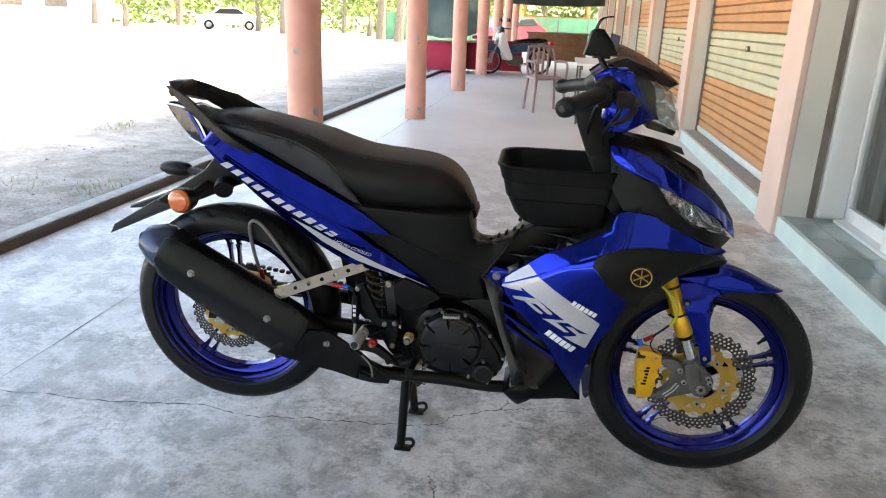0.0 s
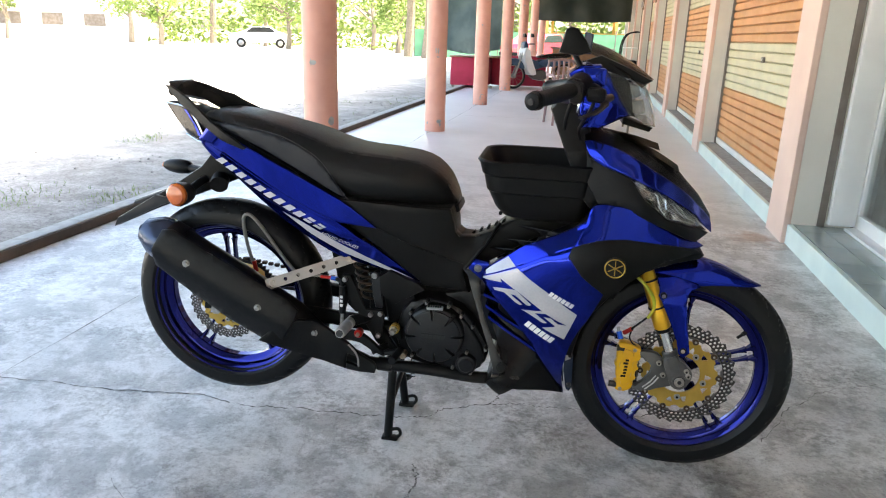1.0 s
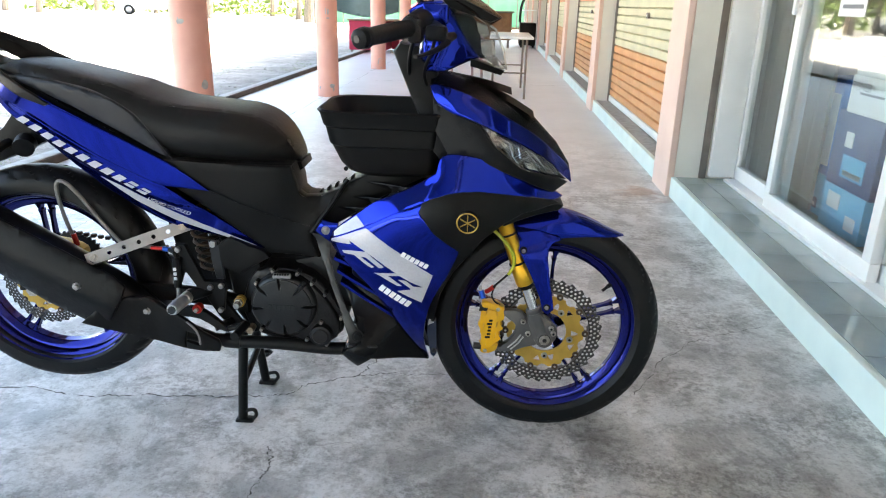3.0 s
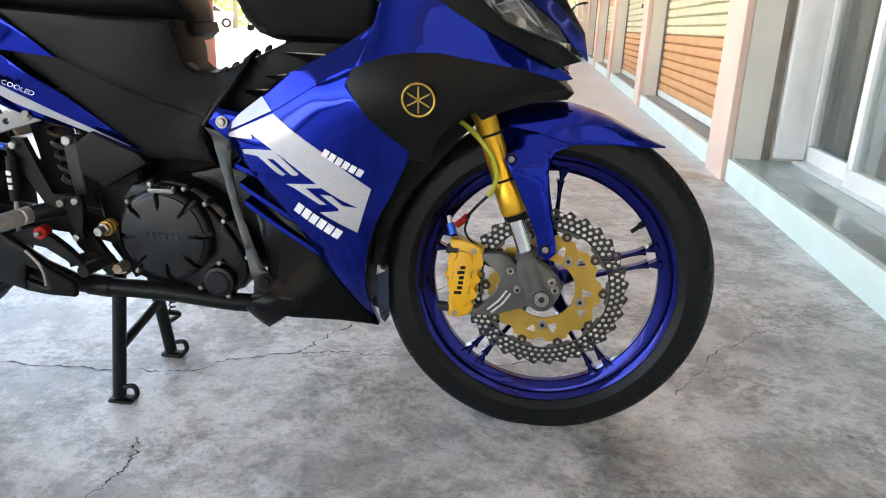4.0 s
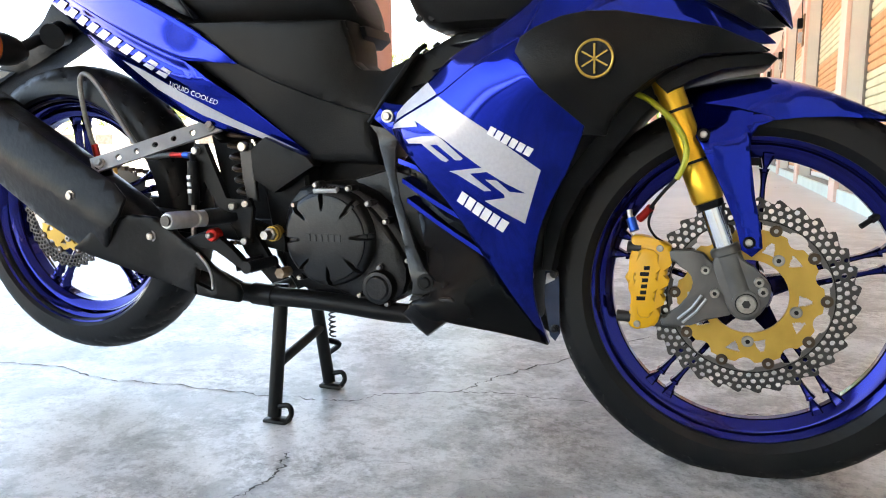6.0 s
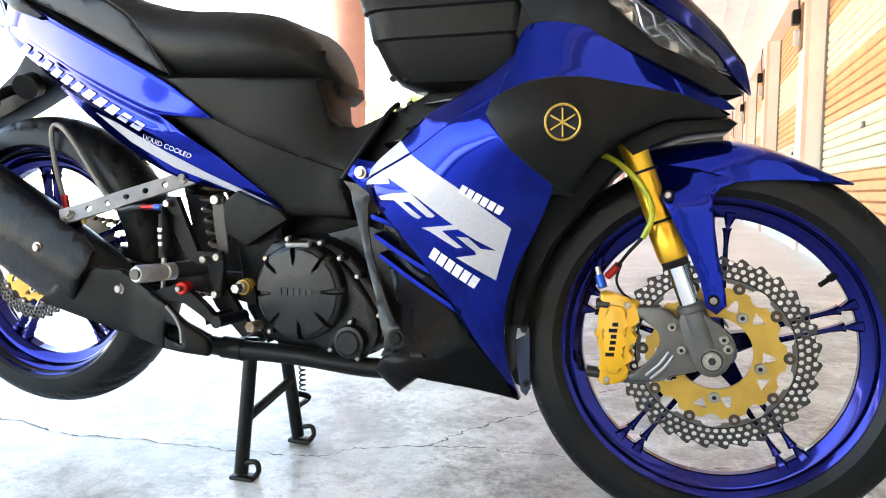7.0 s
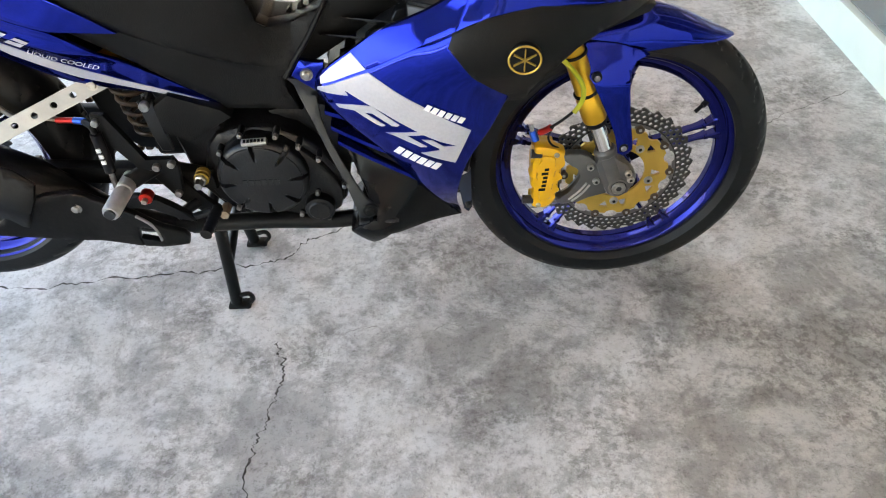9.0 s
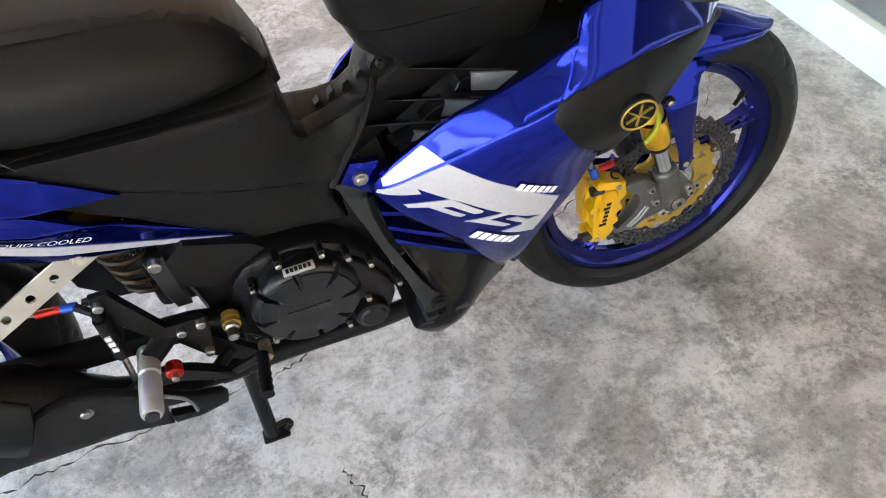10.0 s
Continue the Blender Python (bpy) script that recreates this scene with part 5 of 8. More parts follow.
def on_fairing(u0, z0, rot, lift=0.0028):
    c, s = math.cos(rot), math.sin(rot)

    def place(x, y):
        u, z = u0 + x * c - y * s, z0 + x * s + y * c
        return (u, side1(u, z) - lift, z)
    return place


for (u0, z0, rot, pitch, w, h) in ((0.2003, 0.4145, -32.6, 0.0143, 0.0119, 0.0195), (0.2555, 0.5125, -28.3, 0.0116, 0.0094, 0.0128)):
    pl = on_fairing(u0, z0, radians(rot), 0.0022)
    for k in range(6):
        bm = bmesh.new()
        x = k * pitch
        bm.faces.new([bm.verts.new(pl(x + a, b)) for a, b in ((0, 0), (w * 0.5, 0), (w, 0), (w + 0.001, h), (w * 0.5, h), (0.001, h))])
        part("decal_bar", bm, M_DECALW, fairing, "white decal bar")

# black panel with the round badge
BLACK_OUT = [(0.2965, 0.6207), (0.303, 0.640), (0.3234, 0.652), (0.358, 0.664), (0.391, 0.669), (0.4285, 0.669), (0.48, 0.660), (0.55, 0.648), (0.6, 0.631), (0.617, 0.618), (0.534, 0.611), (0.49, 0.592), (0.466, 0.575), (0.438, 0.552), (0.424, 0.530), (0.416, 0.508), (0.385, 0.510), (0.388, 0.521), (0.330, 0.573)]
bp_bm = panel(BLACK_OUT, side1, in1(0.012), 0.005, 0.02, 0.003)
both("badge_panel", bp_bm, M_MATT, bike, "matt black fairing panel")
yb = side1(0.406, 0.606) - 0.004
badge = new("badge")
badge.parent = bike
tagged(badge, "round gold-rimmed tuning badge")
tilt = Matrix.Translation((0.406, yb, 0.606)) @ Matrix.Rotation(radians(-4), 4, "Z") @ Matrix.Rotation(radians(6), 4, "X")
bm = bmesh.new()
add_disc(bm, (0, 0), 0.0250, -0.003, 0.006, 40, 0.001)
part("plate", bm, M_BLACKPL, badge, at=tilt)
bm = lathe([(0.0248, -0.005), (0.0233, -0.0062), (0.0215, -0.005), (0.0233, -0.002)], 48, (0, 0, 0))
part("ring", bm, M_GOLDISC, badge, "gold ring", at=tilt)
for k in range(3):
    a = radians(90 + 120 * k)
    bm = bmesh.new()
    d, n = Vector((math.cos(a), 0, math.sin(a))), Vector((-math.sin(a), 0, math.cos(a)))
    add_prism(bm, [((d * q + n * w).x, (d * q + n * w).z) for q, w in ((-0.0185, -0.0009), (0.0185, -0.0009), (0.0185, 0.0009), (-0.0185, 0.0009))], -0.0062, -0.002)
    part("badge_mark", bm, M_GOLDISC, badge, at=tilt)

# duct lip under the badge panel and inner black body
bm = panel([(0.47, 0.585), (0.53, 0.612), (0.618, 0.617), (0.63, 0.61), (0.62, 0.6), (0.56, 0.594), (0.52, 0.58), (0.49, 0.565)], lambda u, z: -(0.105 - 0.5 * max(0, u - 0.55)), lambda u, z: 0.105 - 0.5 * max(0, u - 0.55), 0.006, 0.03)
part("nose_duct", bm, M_MATT, bike)
core = panel([(0.14, 0.525), (0.22, 0.565), (0.31, 0.62), (0.36, 0.655), (0.46, 0.68), (0.58, 0.64), (0.50, 0.60), (0.44, 0.56), (0.385, 0.50), (0.34, 0.44), (0.315, 0.36), (0.305, 0.28), (0.30, 0.21), (0.26, 0.24), (0.17, 0.27), (0.12, 0.40)],
             lambda u, z: min(-0.02, side1(u, z) + 0.03), lambda u, z: max(0.02, -side1(u, z) - 0.03), 0.02, 0.04)
part("inner_cowl", core, M_BLACKPL, bike, "black inner cowl")
bm = panel([(0.34, 0.62), (0.47, 0.60), (0.50, 0.575), (0.455, 0.53), (0.415, 0.48), (0.375, 0.43), (0.345, 0.37), (0.33, 0.30), (0.31, 0.30), (0.32, 0.45)], lambda u, z: -0.075, lambda u, z: 0.075, 0.012, 0.03)
part("wheel_well", bm, M_BLACKPL, bike, "black inner splash guard")

# louvres, grey strut, belly
LOUV = (((0.090, 0.472), (0.135, 0.455), (0.182, 0.424)), ((0.096, 0.441), (0.152, 0.408), (0.208, 0.380)), ((0.104, 0.410), (0.162, 0.373), (0.232, 0.332)))
for pts in LOUV:
    bm = bmesh.new()
    P = spline([(u, -0.106 - 0.008 * i / 2, z) for i, (u, z) in enumerate(pts)], 6)
    rings = []
    for p in P:
        rings.append([bm.verts.new(p + Vector((0.0, y, z))) for y, z in ((-0.006, 0.0035), (-0.006, -0.004), (0.04, -0.001), (0.04, 0.006))])
    ring_faces(bm, rings)
    part("louvre", bm, M_BLUE, bike, "thin blue louvre")
STRUT = [(0.030, 0.529), (0.043, 0.514), (0.049, 0.492), (0.067, 0.447), (0.083, 0.403), (0.108, 0.341), (0.126, 0.284), (0.125, 0.266), (0.191, 0.266), (0.174, 0.281), (0.158, 0.298), (0.145, 0.309), (0.129, 0.337), (0.111, 0.375), (0.092, 0.418), (0.081, 0.458), (0.078, 0.488), (0.084, 0.518)]
wst = lambda u, z: -(0.092 + 0.058 * max(0, min(1, (0.50 - z) / 0.20)))
part("side_strut", panel(STRUT, wst, lambda u, z: wst(u, z) + 0.007, 0.003, 0.012), M_STRUT, bike, "dark grey side strut")
bm = prism([(0.124, 0.259), (0.128, 0.267), (0.192, 0.268), (0.198, 0.261)], -0.160, -0.11, 0.002)
part("strut_foot", bm, M_STRUT, bike, "grey plate under the strut")
hexbolt(0.149, 0.288, -0.153, 0.009, bike, "strut_bolt", M_MATT, True)
BELLY = [(0.107, 0.235), (0.128, 0.258), (0.158, 0.275), (0.138, 0.32), (0.110, 0.385), (0.092, 0.45), (0.086, 0.50), (0.105, 0.497), (0.147, 0.452), (0.19, 0.404), (0.231, 0.338), (0.252, 0.300), (0.277, 0.259), (0.298, 0.215), (0.317, 0.171), (0.275, 0.188), (0.23, 0.207), (0.182, 0.226), (0.147, 0.198)]
WB = tps([(0.107, 0.235, 0.150), (0.128, 0.258, 0.165), (0.19, 0.262, 0.155), (0.19, 0.335, 0.112), (0.229, 0.331, 0.108), (0.275, 0.257, 0.086), (0.316, 0.172, 0.045), (0.182, 0.226, 0.155), (0.147, 0.198, 0.145), (0.25, 0.2, 0.095), (0.24, 0.25, 0.112), (0.09, 0.49, 0.075), (0.11, 0.40, 0.085), (0.147, 0.45, 0.085), (0.19, 0.40, 0.095), (0.14, 0.32, 0.125)], 2e-4)
wb = lambda u, z: -WB(u, z)
part("belly_panel", panel(BELLY, wb, lambda u, z: -0.01, 0.008, 0.012), M_GLOSSBLK, bike, "glossy black belly fairing", smooth=30)
part("belly_panel", panel(BELLY, lambda u, z: -wb(u, z), lambda u, z: 0.02, 0.008, 0.03), M_MATT, bike, "black belly fairing")
bm = panel([(0.12, 0.52), (0.15, 0.47), (0.19, 0.42), (0.235, 0.33), (0.28, 0.26), (0.18, 0.26), (0.14, 0.30), (0.10, 0.40), (0.09, 0.50)], lambda u, z: -0.06, lambda u, z: 0.085, 0.01, 0.03)
part("radiator_shroud", bm, M_BLACKPL, bike, "black radiator shroud")
bm = panel([(0.312, 0.300), (0.318, 0.305), (0.332, 0.300), (0.336, 0.290), (0.338, 0.195), (0.331, 0.182), (0.322, 0.190), (0.312, 0.245)], lambda u, z: -0.048, lambda u, z: -0.043, 0.002, 0.02)
guard = part("heat_guard", bm, M_CAP, bike, "dark polished guard plate")
bm = prism([(0.314, 0.275), (0.329, 0.283), (0.331, 0.296), (0.316, 0.293)], -0.0495, -0.047)
part("guard_label", bm, M_DECALW, guard, "white label")
for u, z in ((0.328, 0.293), (0.330, 0.203)):
    hexbolt(u, z, -0.051, 0.0045, guard, "guard_bolt", M_STRUT, True)

# -- nose with the headlamps
W2 = tps([(0.427, 0.802, 0.147), (0.459, 0.765, 0.158), (0.519, 0.716, 0.135), (0.587, 0.719, 0.075), (0.618, 0.684, 0.042), (0.638, 0.69, 0.014), (0.648, 0.655, 0.008), (0.314, 0.882, 0.105),
          (0.347, 0.868, 0.125), (0.427, 0.84, 0.127), (0.545, 0.775, 0.075), (0.60, 0.735, 0.035), (0.60, 0.65, 0.09), (0.53, 0.684, 0.132), (0.457, 0.722, 0.155), (0.39, 0.75, 0.15), (0.33, 0.80, 0.125)], 2e-4)
side2 = lambda u, z: -max(0.004, W2(u, z))
in2 = lambda k: (lambda u, z: min(-0.001, side2(u, z) + k))
HOOD_UP = curve2([(0.312, 0.884), (0.335, 0.888), (0.40, 0.868), (0.47, 0.83), (0.55, 0.778), (0.607, 0.728), (0.641, 0.69), (0.650, 0.654)])
HOOD_LOW = curve2([(0.312, 0.884), (0.328, 0.852), (0.36, 0.832), (0.42, 0.813), (0.50, 0.775), (0.587, 0.719), (0.618, 0.684), (0.650, 0.654)])
bm = bmesh.new()
sheet(bm, patch([HOOD_UP[0]] * 2, [HOOD_UP[-1]] * 2, HOOD_UP, HOOD_LOW, 40, 8), lambda u, z: side2(u, z) - 0.002, 0.005, 0.0012)
both("nose_cowl", bm, M_BLUE, bike, "glossy blue nose cowl", smooth=40)
HOUSE = [(0.318, 0.868), (0.33, 0.848), (0.37, 0.828), (0.427, 0.806), (0.456, 0.767), (0.519, 0.713), (0.612, 0.676), (0.64, 0.656), (0.6, 0.648), (0.531, 0.682), (0.457, 0.718), (0.396, 0.742), (0.355, 0.742), (0.325, 0.79)]
both("lamp_housing", panel(HOUSE, lambda u, z: side2(u, z) + 0.004, in2(0.016), 0.003, 0.02), M_BLACKPL, bike, "black headlamp surround")
LENS = [(0.424, 0.806), (0.447, 0.803), (0.51, 0.769), (0.587, 0.719), (0.620, 0.682), (0.6, 0.684), (0.519, 0.712), (0.459, 0.762)]
for sgn in (1, -1):
    hl = new("headlamp")
    hl.parent = bike
    tagged(hl, "clear headlamp with chrome reflector")
    ln = panel(LENS, side2, in2(0.003), 0.002, 0.02)
    rf = panel(LENS, lambda u, z: side2(u, z) + 0.018, in2(0.03), 0.004, 0.012)
    for v in rf.verts:
        v.co.y += 0.006 * math.sin(v.co.x * 190) * math.cos(v.co.z * 150)
    bz = [tube([Vector((u, side2(u, z) + 0.012, z)) for u, z in spline2], 0.0022, 6) for spline2 in
          (((0.462, 0.785), (0.49, 0.768), (0.50, 0.735), (0.512, 0.722)), ((0.485, 0.778), (0.512, 0.756), (0.516, 0.735), (0.54, 0.72)), ((0.503, 0.735), (0.53, 0.745), (0.55, 0.722), (0.565, 0.708)), ((0.53, 0.752), (0.556, 0.728), (0.572, 0.708), (0.595, 0.693)), ((0.508, 0.724), (0.545, 0.735), (0.58, 0.70)))]
    if sgn < 0:
        ln, rf, bz = mirrored(ln), mirrored(rf), [mirrored(b) for b in bz]
    o = part("lens", ln, M_LENS, hl, "clear lens")
    o.visible_shadow = False
    part("reflector", rf, M_REFLECT, hl, "faceted chrome reflector", smooth=20)
    for b in bz:
        part("reflector_rib", b, M_CHROME, hl)
# top of the nose: a skin from the right cowl edge over the middle to the left one
ridge = [(0.312, 0.886, 0.9), (0.335, 0.889, 0.905), (0.40, 0.868, 0.893), (0.47, 0.83, 0.858), (0.55, 0.778, 0.808), (0.607, 0.728, 0.75), (0.641, 0.69, 0.70), (0.650, 0.654, 0.66)]
bm = bmesh.new()
rows = []
for u, z, zc in ridge:
    w = -side2(u, z) - 0.002
    rows.append([bm.verts.new((u, w * s, z + (zc - z) * (1 - abs(s) ** 2.2))) for s in (-1, -0.7, -0.4, 0, 0.4, 0.7, 1)])
for a, b in zip(rows, rows[1:]):
    for i in range(6):
        bm.faces.new((a[i], a[i + 1], b[i + 1], b[i]))
bmesh.ops.solidify(bm, geom=bm.faces[:], thickness=0.004)
part("nose_top", bm, M_FIN, bike, "glossy black top of the nose cowl", smooth=45)
for u0, z0, u1, z1, w in ((0.352, 0.892, 0.494, 0.862, 0.062), (0.425, 0.872, 0.548, 0.810, 0.056)):
    bm = bmesh.new()
    rows = []
    for q in range(7):
        f = q / 6
        u, z = u0 + (u1 - u0) * f, z0 + (z1 - z0) * f + 0.005 * math.sin(f * math.pi)
        rows.append([bm.verts.new((u, w * s * (1 - 0.25 * f), z + 0.010 * (1 - abs(s)))) for s in (-1, -0.6, 0, 0.6, 1)])
    for a, b in zip(rows, rows[1:]):
        for i in range(4):
            bm.faces.new((a[i], a[i + 1], b[i + 1], b[i]))
    bmesh.ops.solidify(bm, geom=bm.faces[:], thickness=0.005)
    part("nose_vent", bm, M_MATT, bike, "layered black nose vent", smooth=20)

# -- leg shield and centre body
W3 = tps([(-0.3, 0.70, 0.118), (-0.1, 0.69, 0.115), (0.0, 0.67, 0.10), (0.0, 0.60, 0.095), (0.05, 0.61, 0.07), (0.12, 0.645, 0.07), (0.17, 0.67, 0.08), (0.035, 0.52, 0.098), (-0.09, 0.478, 0.088), (-0.2, 0.57, 0.102), (-0.3, 0.64, 0.11), (-0.15, 0.43, 0.085), (0.3, 0.7, 0.1), (0.12, 0.58, 0.105), (-0.1, 0.585, 0.108), (0.04, 0.47, 0.095)], 2e-4)
CENTRE = [(-0.32, 0.715), (-0.27, 0.704), (-0.005, 0.694), (0.006, 0.655), (0.008, 0.628), (0.02, 0.614), (0.05, 0.612), (0.08, 0.624), (0.109, 0.641), (0.084, 0.601), (0.058, 0.566), (0.034, 0.531), (0.036, 0.505), (0.05, 0.463), (-0.018, 0.466), (-0.083, 0.467), (-0.12, 0.44), (-0.15, 0.424), (-0.205, 0.452), (-0.212, 0.48), (-0.11, 0.487), (-0.085, 0.478), (-0.207, 0.575), (-0.308, 0.648)]
w3 = lambda u, z: -W3(u, z)


def w3_far(u, z):
    """The far flank is cut in towards the step-through to fit the camera's view."""
    f = max(0.0, min(1.0, (z - 0.55) / 0.07)) * max(0.0, min(1.0, (u + 0.05) / 0.05))
    return W3(u, z) * (1 - 0.95 * f)


part("centre_cover", panel(CENTRE, w3, w3_far, 0.012, 0.012), M_MATT, bike, "matt black centre cover", smooth=50)
UPPER = [(-0.300, 0.700), (-0.27, 0.702), (-0.006, 0.692), (0.004, 0.655), (0.007, 0.630), (0.02, 0.6165), (0.05, 0.6145), (0.08, 0.626), (0.105, 0.638), (0.084, 0.601), (0.058, 0.566), (0.040, 0.543), (0.0, 0.553), (-0.06, 0.573), (-0.13, 0.599), (-0.20, 0.631), (-0.245, 0.662)]
part("upper_cover", panel(UPPER, lambda u, z: w3(u, z) - 0.007, lambda u, z: w3(u, z) + 0.03, 0.006, 0.012), M_MATT, bike, "matt black upper cover with a stepped lower edge", smooth=50)
TUNNEL = [(0.03, 0.60), (0.078, 0.622), (0.112, 0.642), (0.165, 0.668), (0.25, 0.69), (0.34, 0.73), (0.33, 0.68), (0.197, 0.61), (0.137, 0.57), (0.068, 0.527), (0.02, 0.52)]
part("tunnel_cover", panel(TUNNEL, lambda u, z: -0.058, lambda u, z: 0.004 + 0.054 * max(0.0, min(1.0, (u - 0.10) / 0.03)), 0.01, 0.02), M_MATT, bike, "black tunnel cover behind the fins", smooth=50)
bm = tube(spline([(0.034, -0.097, 0.531), (0.058, -0.094, 0.566), (0.084, -0.088, 0.601), (0.108, -0.075, 0.639), (0.118, -0.06, 0.652)], 6), 0.0045, 8)
part("cover_edge", bm, M_MATT, bike)
FINS = (((0.163, -0.060, 0.651), (0.345, -0.152, 0.650)), ((0.129, -0.059, 0.612), (0.275, -0.143, 0.627)), ((0.094, -0.064, 0.587), (0.210, -0.122, 0.598)))
for p0, p1 in FINS:
    p0, p1 = Vector(p0), Vector(p1)
    bm = bmesh.new()
    rows = []
    for q in range(13):
        f = q / 12
        cc = p0.lerp(p1, f) + Vector((0, 0, 0.003 * math.sin(f * math.pi)))
        k = 0.25 + 0.75 * math.sin(min(1, f * 4) * math.pi / 2)
        rows.append([bm.verts.new(cc + Vector(p) * k) for p in ((0, -0.0025, 0.0010), (0, -0.0025, -0.0012), (0.004, 0.032, -0.024), (0.004, 0.032, -0.020))])
    ring_faces(bm, rows)
    part("cooling_fin", bm, M_FIN, bike, "long black cooling fin")
# pale plates stand in for the reflection between the fins; walls beside them
for quad in (((0.2385, 0.633), (0.238, 0.607), (0.295, 0.591), (0.316, 0.613)), ((0.203, 0.601), (0.194, 0.579), (0.230, 0.570), (0.265, 0.582)), ((0.158, 0.566), (0.150, 0.552), (0.176, 0.548), (0.19, 0.553))):
    bm = prism(quad, -0.0785, -0.074, 0.0)
    part("reflection_plate", bm, M_CLEARBOX, bike, "pale plate painted in for the reflection behind the fins")
    a, b = Vector((quad[0][0], 0, quad[0][1])), Vector((quad[1][0], 0, quad[1][1]))
    bm = prism([(a.x - 0.018, a.z - 0.004), (a.x - 0.002, a.z), (b.x - 0.002, b.z), (b.x - 0.026, b.z + 0.006)], -0.083, -0.060, 0.001)
    part("vent_wall", bm, M_FIN, bike, "black duct wall")
for k in range(5):
    u0, z0 = 0.040 + 0.0195 * k, 0.600 + 0.0098 * k
    bm = bmesh.new()
    add_prism(bm, [(u0, z0), (u0 + 0.004, z0 + 0.016), (u0 + 0.010, z0 + 0.021), (u0 + 0.012, z0 + 0.018), (u0 + 0.009, z0 + 0.002)], -0.035, -0.022)
    part("tunnel_rib", bm, M_MATT, bike)
bm = panel([(-0.03, 0.69), (0.006, 0.69), (0.010, 0.674), (-0.008, 0.66), (-0.02, 0.66)], lambda u, z: -0.05, lambda u, z: 0.05, 0.004, 0.02)
part("seat_catch", bm, M_BLACKPL, bike)
bm = panel([(-0.212, 0.478), (-0.165, 0.51), (-0.085, 0.478), (-0.07, 0.462), (-0.15, 0.415), (-0.2, 0.442)], lambda u, z: -0.1, lambda u, z: -0.07, 0.004, 0.02)
part("frame_cover", bm, M_MATT, bike)

# -- seat
ST = [(-0.724, 0.868), (-0.70, 0.893), (-0.645, 0.908), (-0.567, 0.899), (-0.487, 0.880), (-0.40, 0.86), (-0.335, 0.837), (-0.267, 0.820), (-0.173, 0.814), (-0.100, 0.806), (-0.056, 0.787), (-0.024, 0.756), (-0.002, 0.716), (0.006, 0.69),
      (-0.008, 0.686), (-0.14, 0.696), (-0.262, 0.698), (-0.305, 0.714), (-0.383, 0.756), (-0.532, 0.83), (-0.64, 0.866), (-0.69, 0.858)]
WS = tps([(-0.72, 0.87, 0.07), (-0.6, 0.88, 0.105), (-0.4, 0.82, 0.127), (-0.3, 0.72, 0.13), (-0.25, 0.78, 0.13), (-0.1, 0.75, 0.12), (-0.1, 0.70, 0.122), (0.0, 0.72, 0.085), (0.015, 0.69, 0.07), (-0.5, 0.85, 0.12)], 1e-3)
part("seat", panel(ST, lambda u, z: -WS(u, z), lambda u, z: WS(u, z), 0.055, 0.014, 0, 1), M_SEAT, bike, "black grained vinyl seat", smooth=70)
SIDEV = [(-0.66, 0.876), (-0.60, 0.878), (-0.52, 0.868), (-0.44, 0.852), (-0.375, 0.822), (-0.335, 0.79), (-0.295, 0.735), (-0.275, 0.708), (-0.305, 0.720), (-0.383, 0.763), (-0.532, 0.836)]
part("seat_side", panel(SIDEV, lambda u, z: -WS(u, z) - 0.001 + 0.02 * max(0, (z - 0.83 - 0.1 * (u < -0.45) * 0.3) / 0.04) ** 2, lambda u, z: -WS(u, z) + 0.03, 0.003, 0.014, 0, 1), M_SEATSIDE, bike, "grey side panel of the seat", smooth=70)
sp = spline([(u, -WS(u, z) - 0.0035 + 0.002, z) for u, z in ((-0.52, 0.872), (-0.44, 0.856), (-0.375, 0.826), (-0.333, 0.793), (-0.293, 0.737), (-0.268, 0.704))], 6)
part("seam", tube(sp, 0.0007, 6), M_THREAD, bike, "grey stitched seam")

# -- tail panels
WT = tps([(-0.09, 0.48, 0.092), (-0.2, 0.634, 0.118), (-0.3, 0.64, 0.12), (-0.3, 0.71, 0.128), (-0.3, 0.545, 0.10), (-0.5, 0.8, 0.125), (-0.48, 0.64, 0.09), (-0.6, 0.75, 0.08), (-0.63, 0.86, 0.105), (-0.7, 0.825, 0.065), (-0.72, 0.89, 0.06)], 2e-4)
wt = lambda u, z: -WT(u, z)
SEAT_EDGE = curve2([(-0.66, 0.866), (-0.60, 0.848), (-0.535, 0.819), (-0.42, 0.764), (-0.301, 0.704), (-0.243, 0.668), (-0.196, 0.631)])
TAIL_FOLD = curve2([(-0.702, 0.828), (-0.654, 0.812), (-0.554, 0.757), (-0.43, 0.694), (-0.341, 0.655), (-0.30, 0.640)])
TAIL_LOW = curve2([(-0.702, 0.828), (-0.690, 0.808), (-0.612, 0.742), (-0.48, 0.638), (-0.34, 0.552), (-0.262, 0.524), (-0.16, 0.502), (-0.082, 0.479)])


def tail_z(u):
    for (a, za), (b, zb) in zip(TAIL_FOLD, TAIL_FOLD[1:]):
        if u <= b:
            return za + (zb - za) * max(0.0, u - a) / max(1e-6, b - a)
    return TAIL_FOLD[-1][1] - 0.08 * (u + 0.30)


def wt_up(u, z):
    return wt(u, z) - 0.004 + 0.06 * max(0.0, z - tail_z(u))


def wt_low(u, z):
    d = max(0.0, tail_z(u) - z)
    return wt(u, z) - 0.004 + 0.10 * d - 0.006 * math.exp(-((d - 0.035) / 0.012) ** 2)


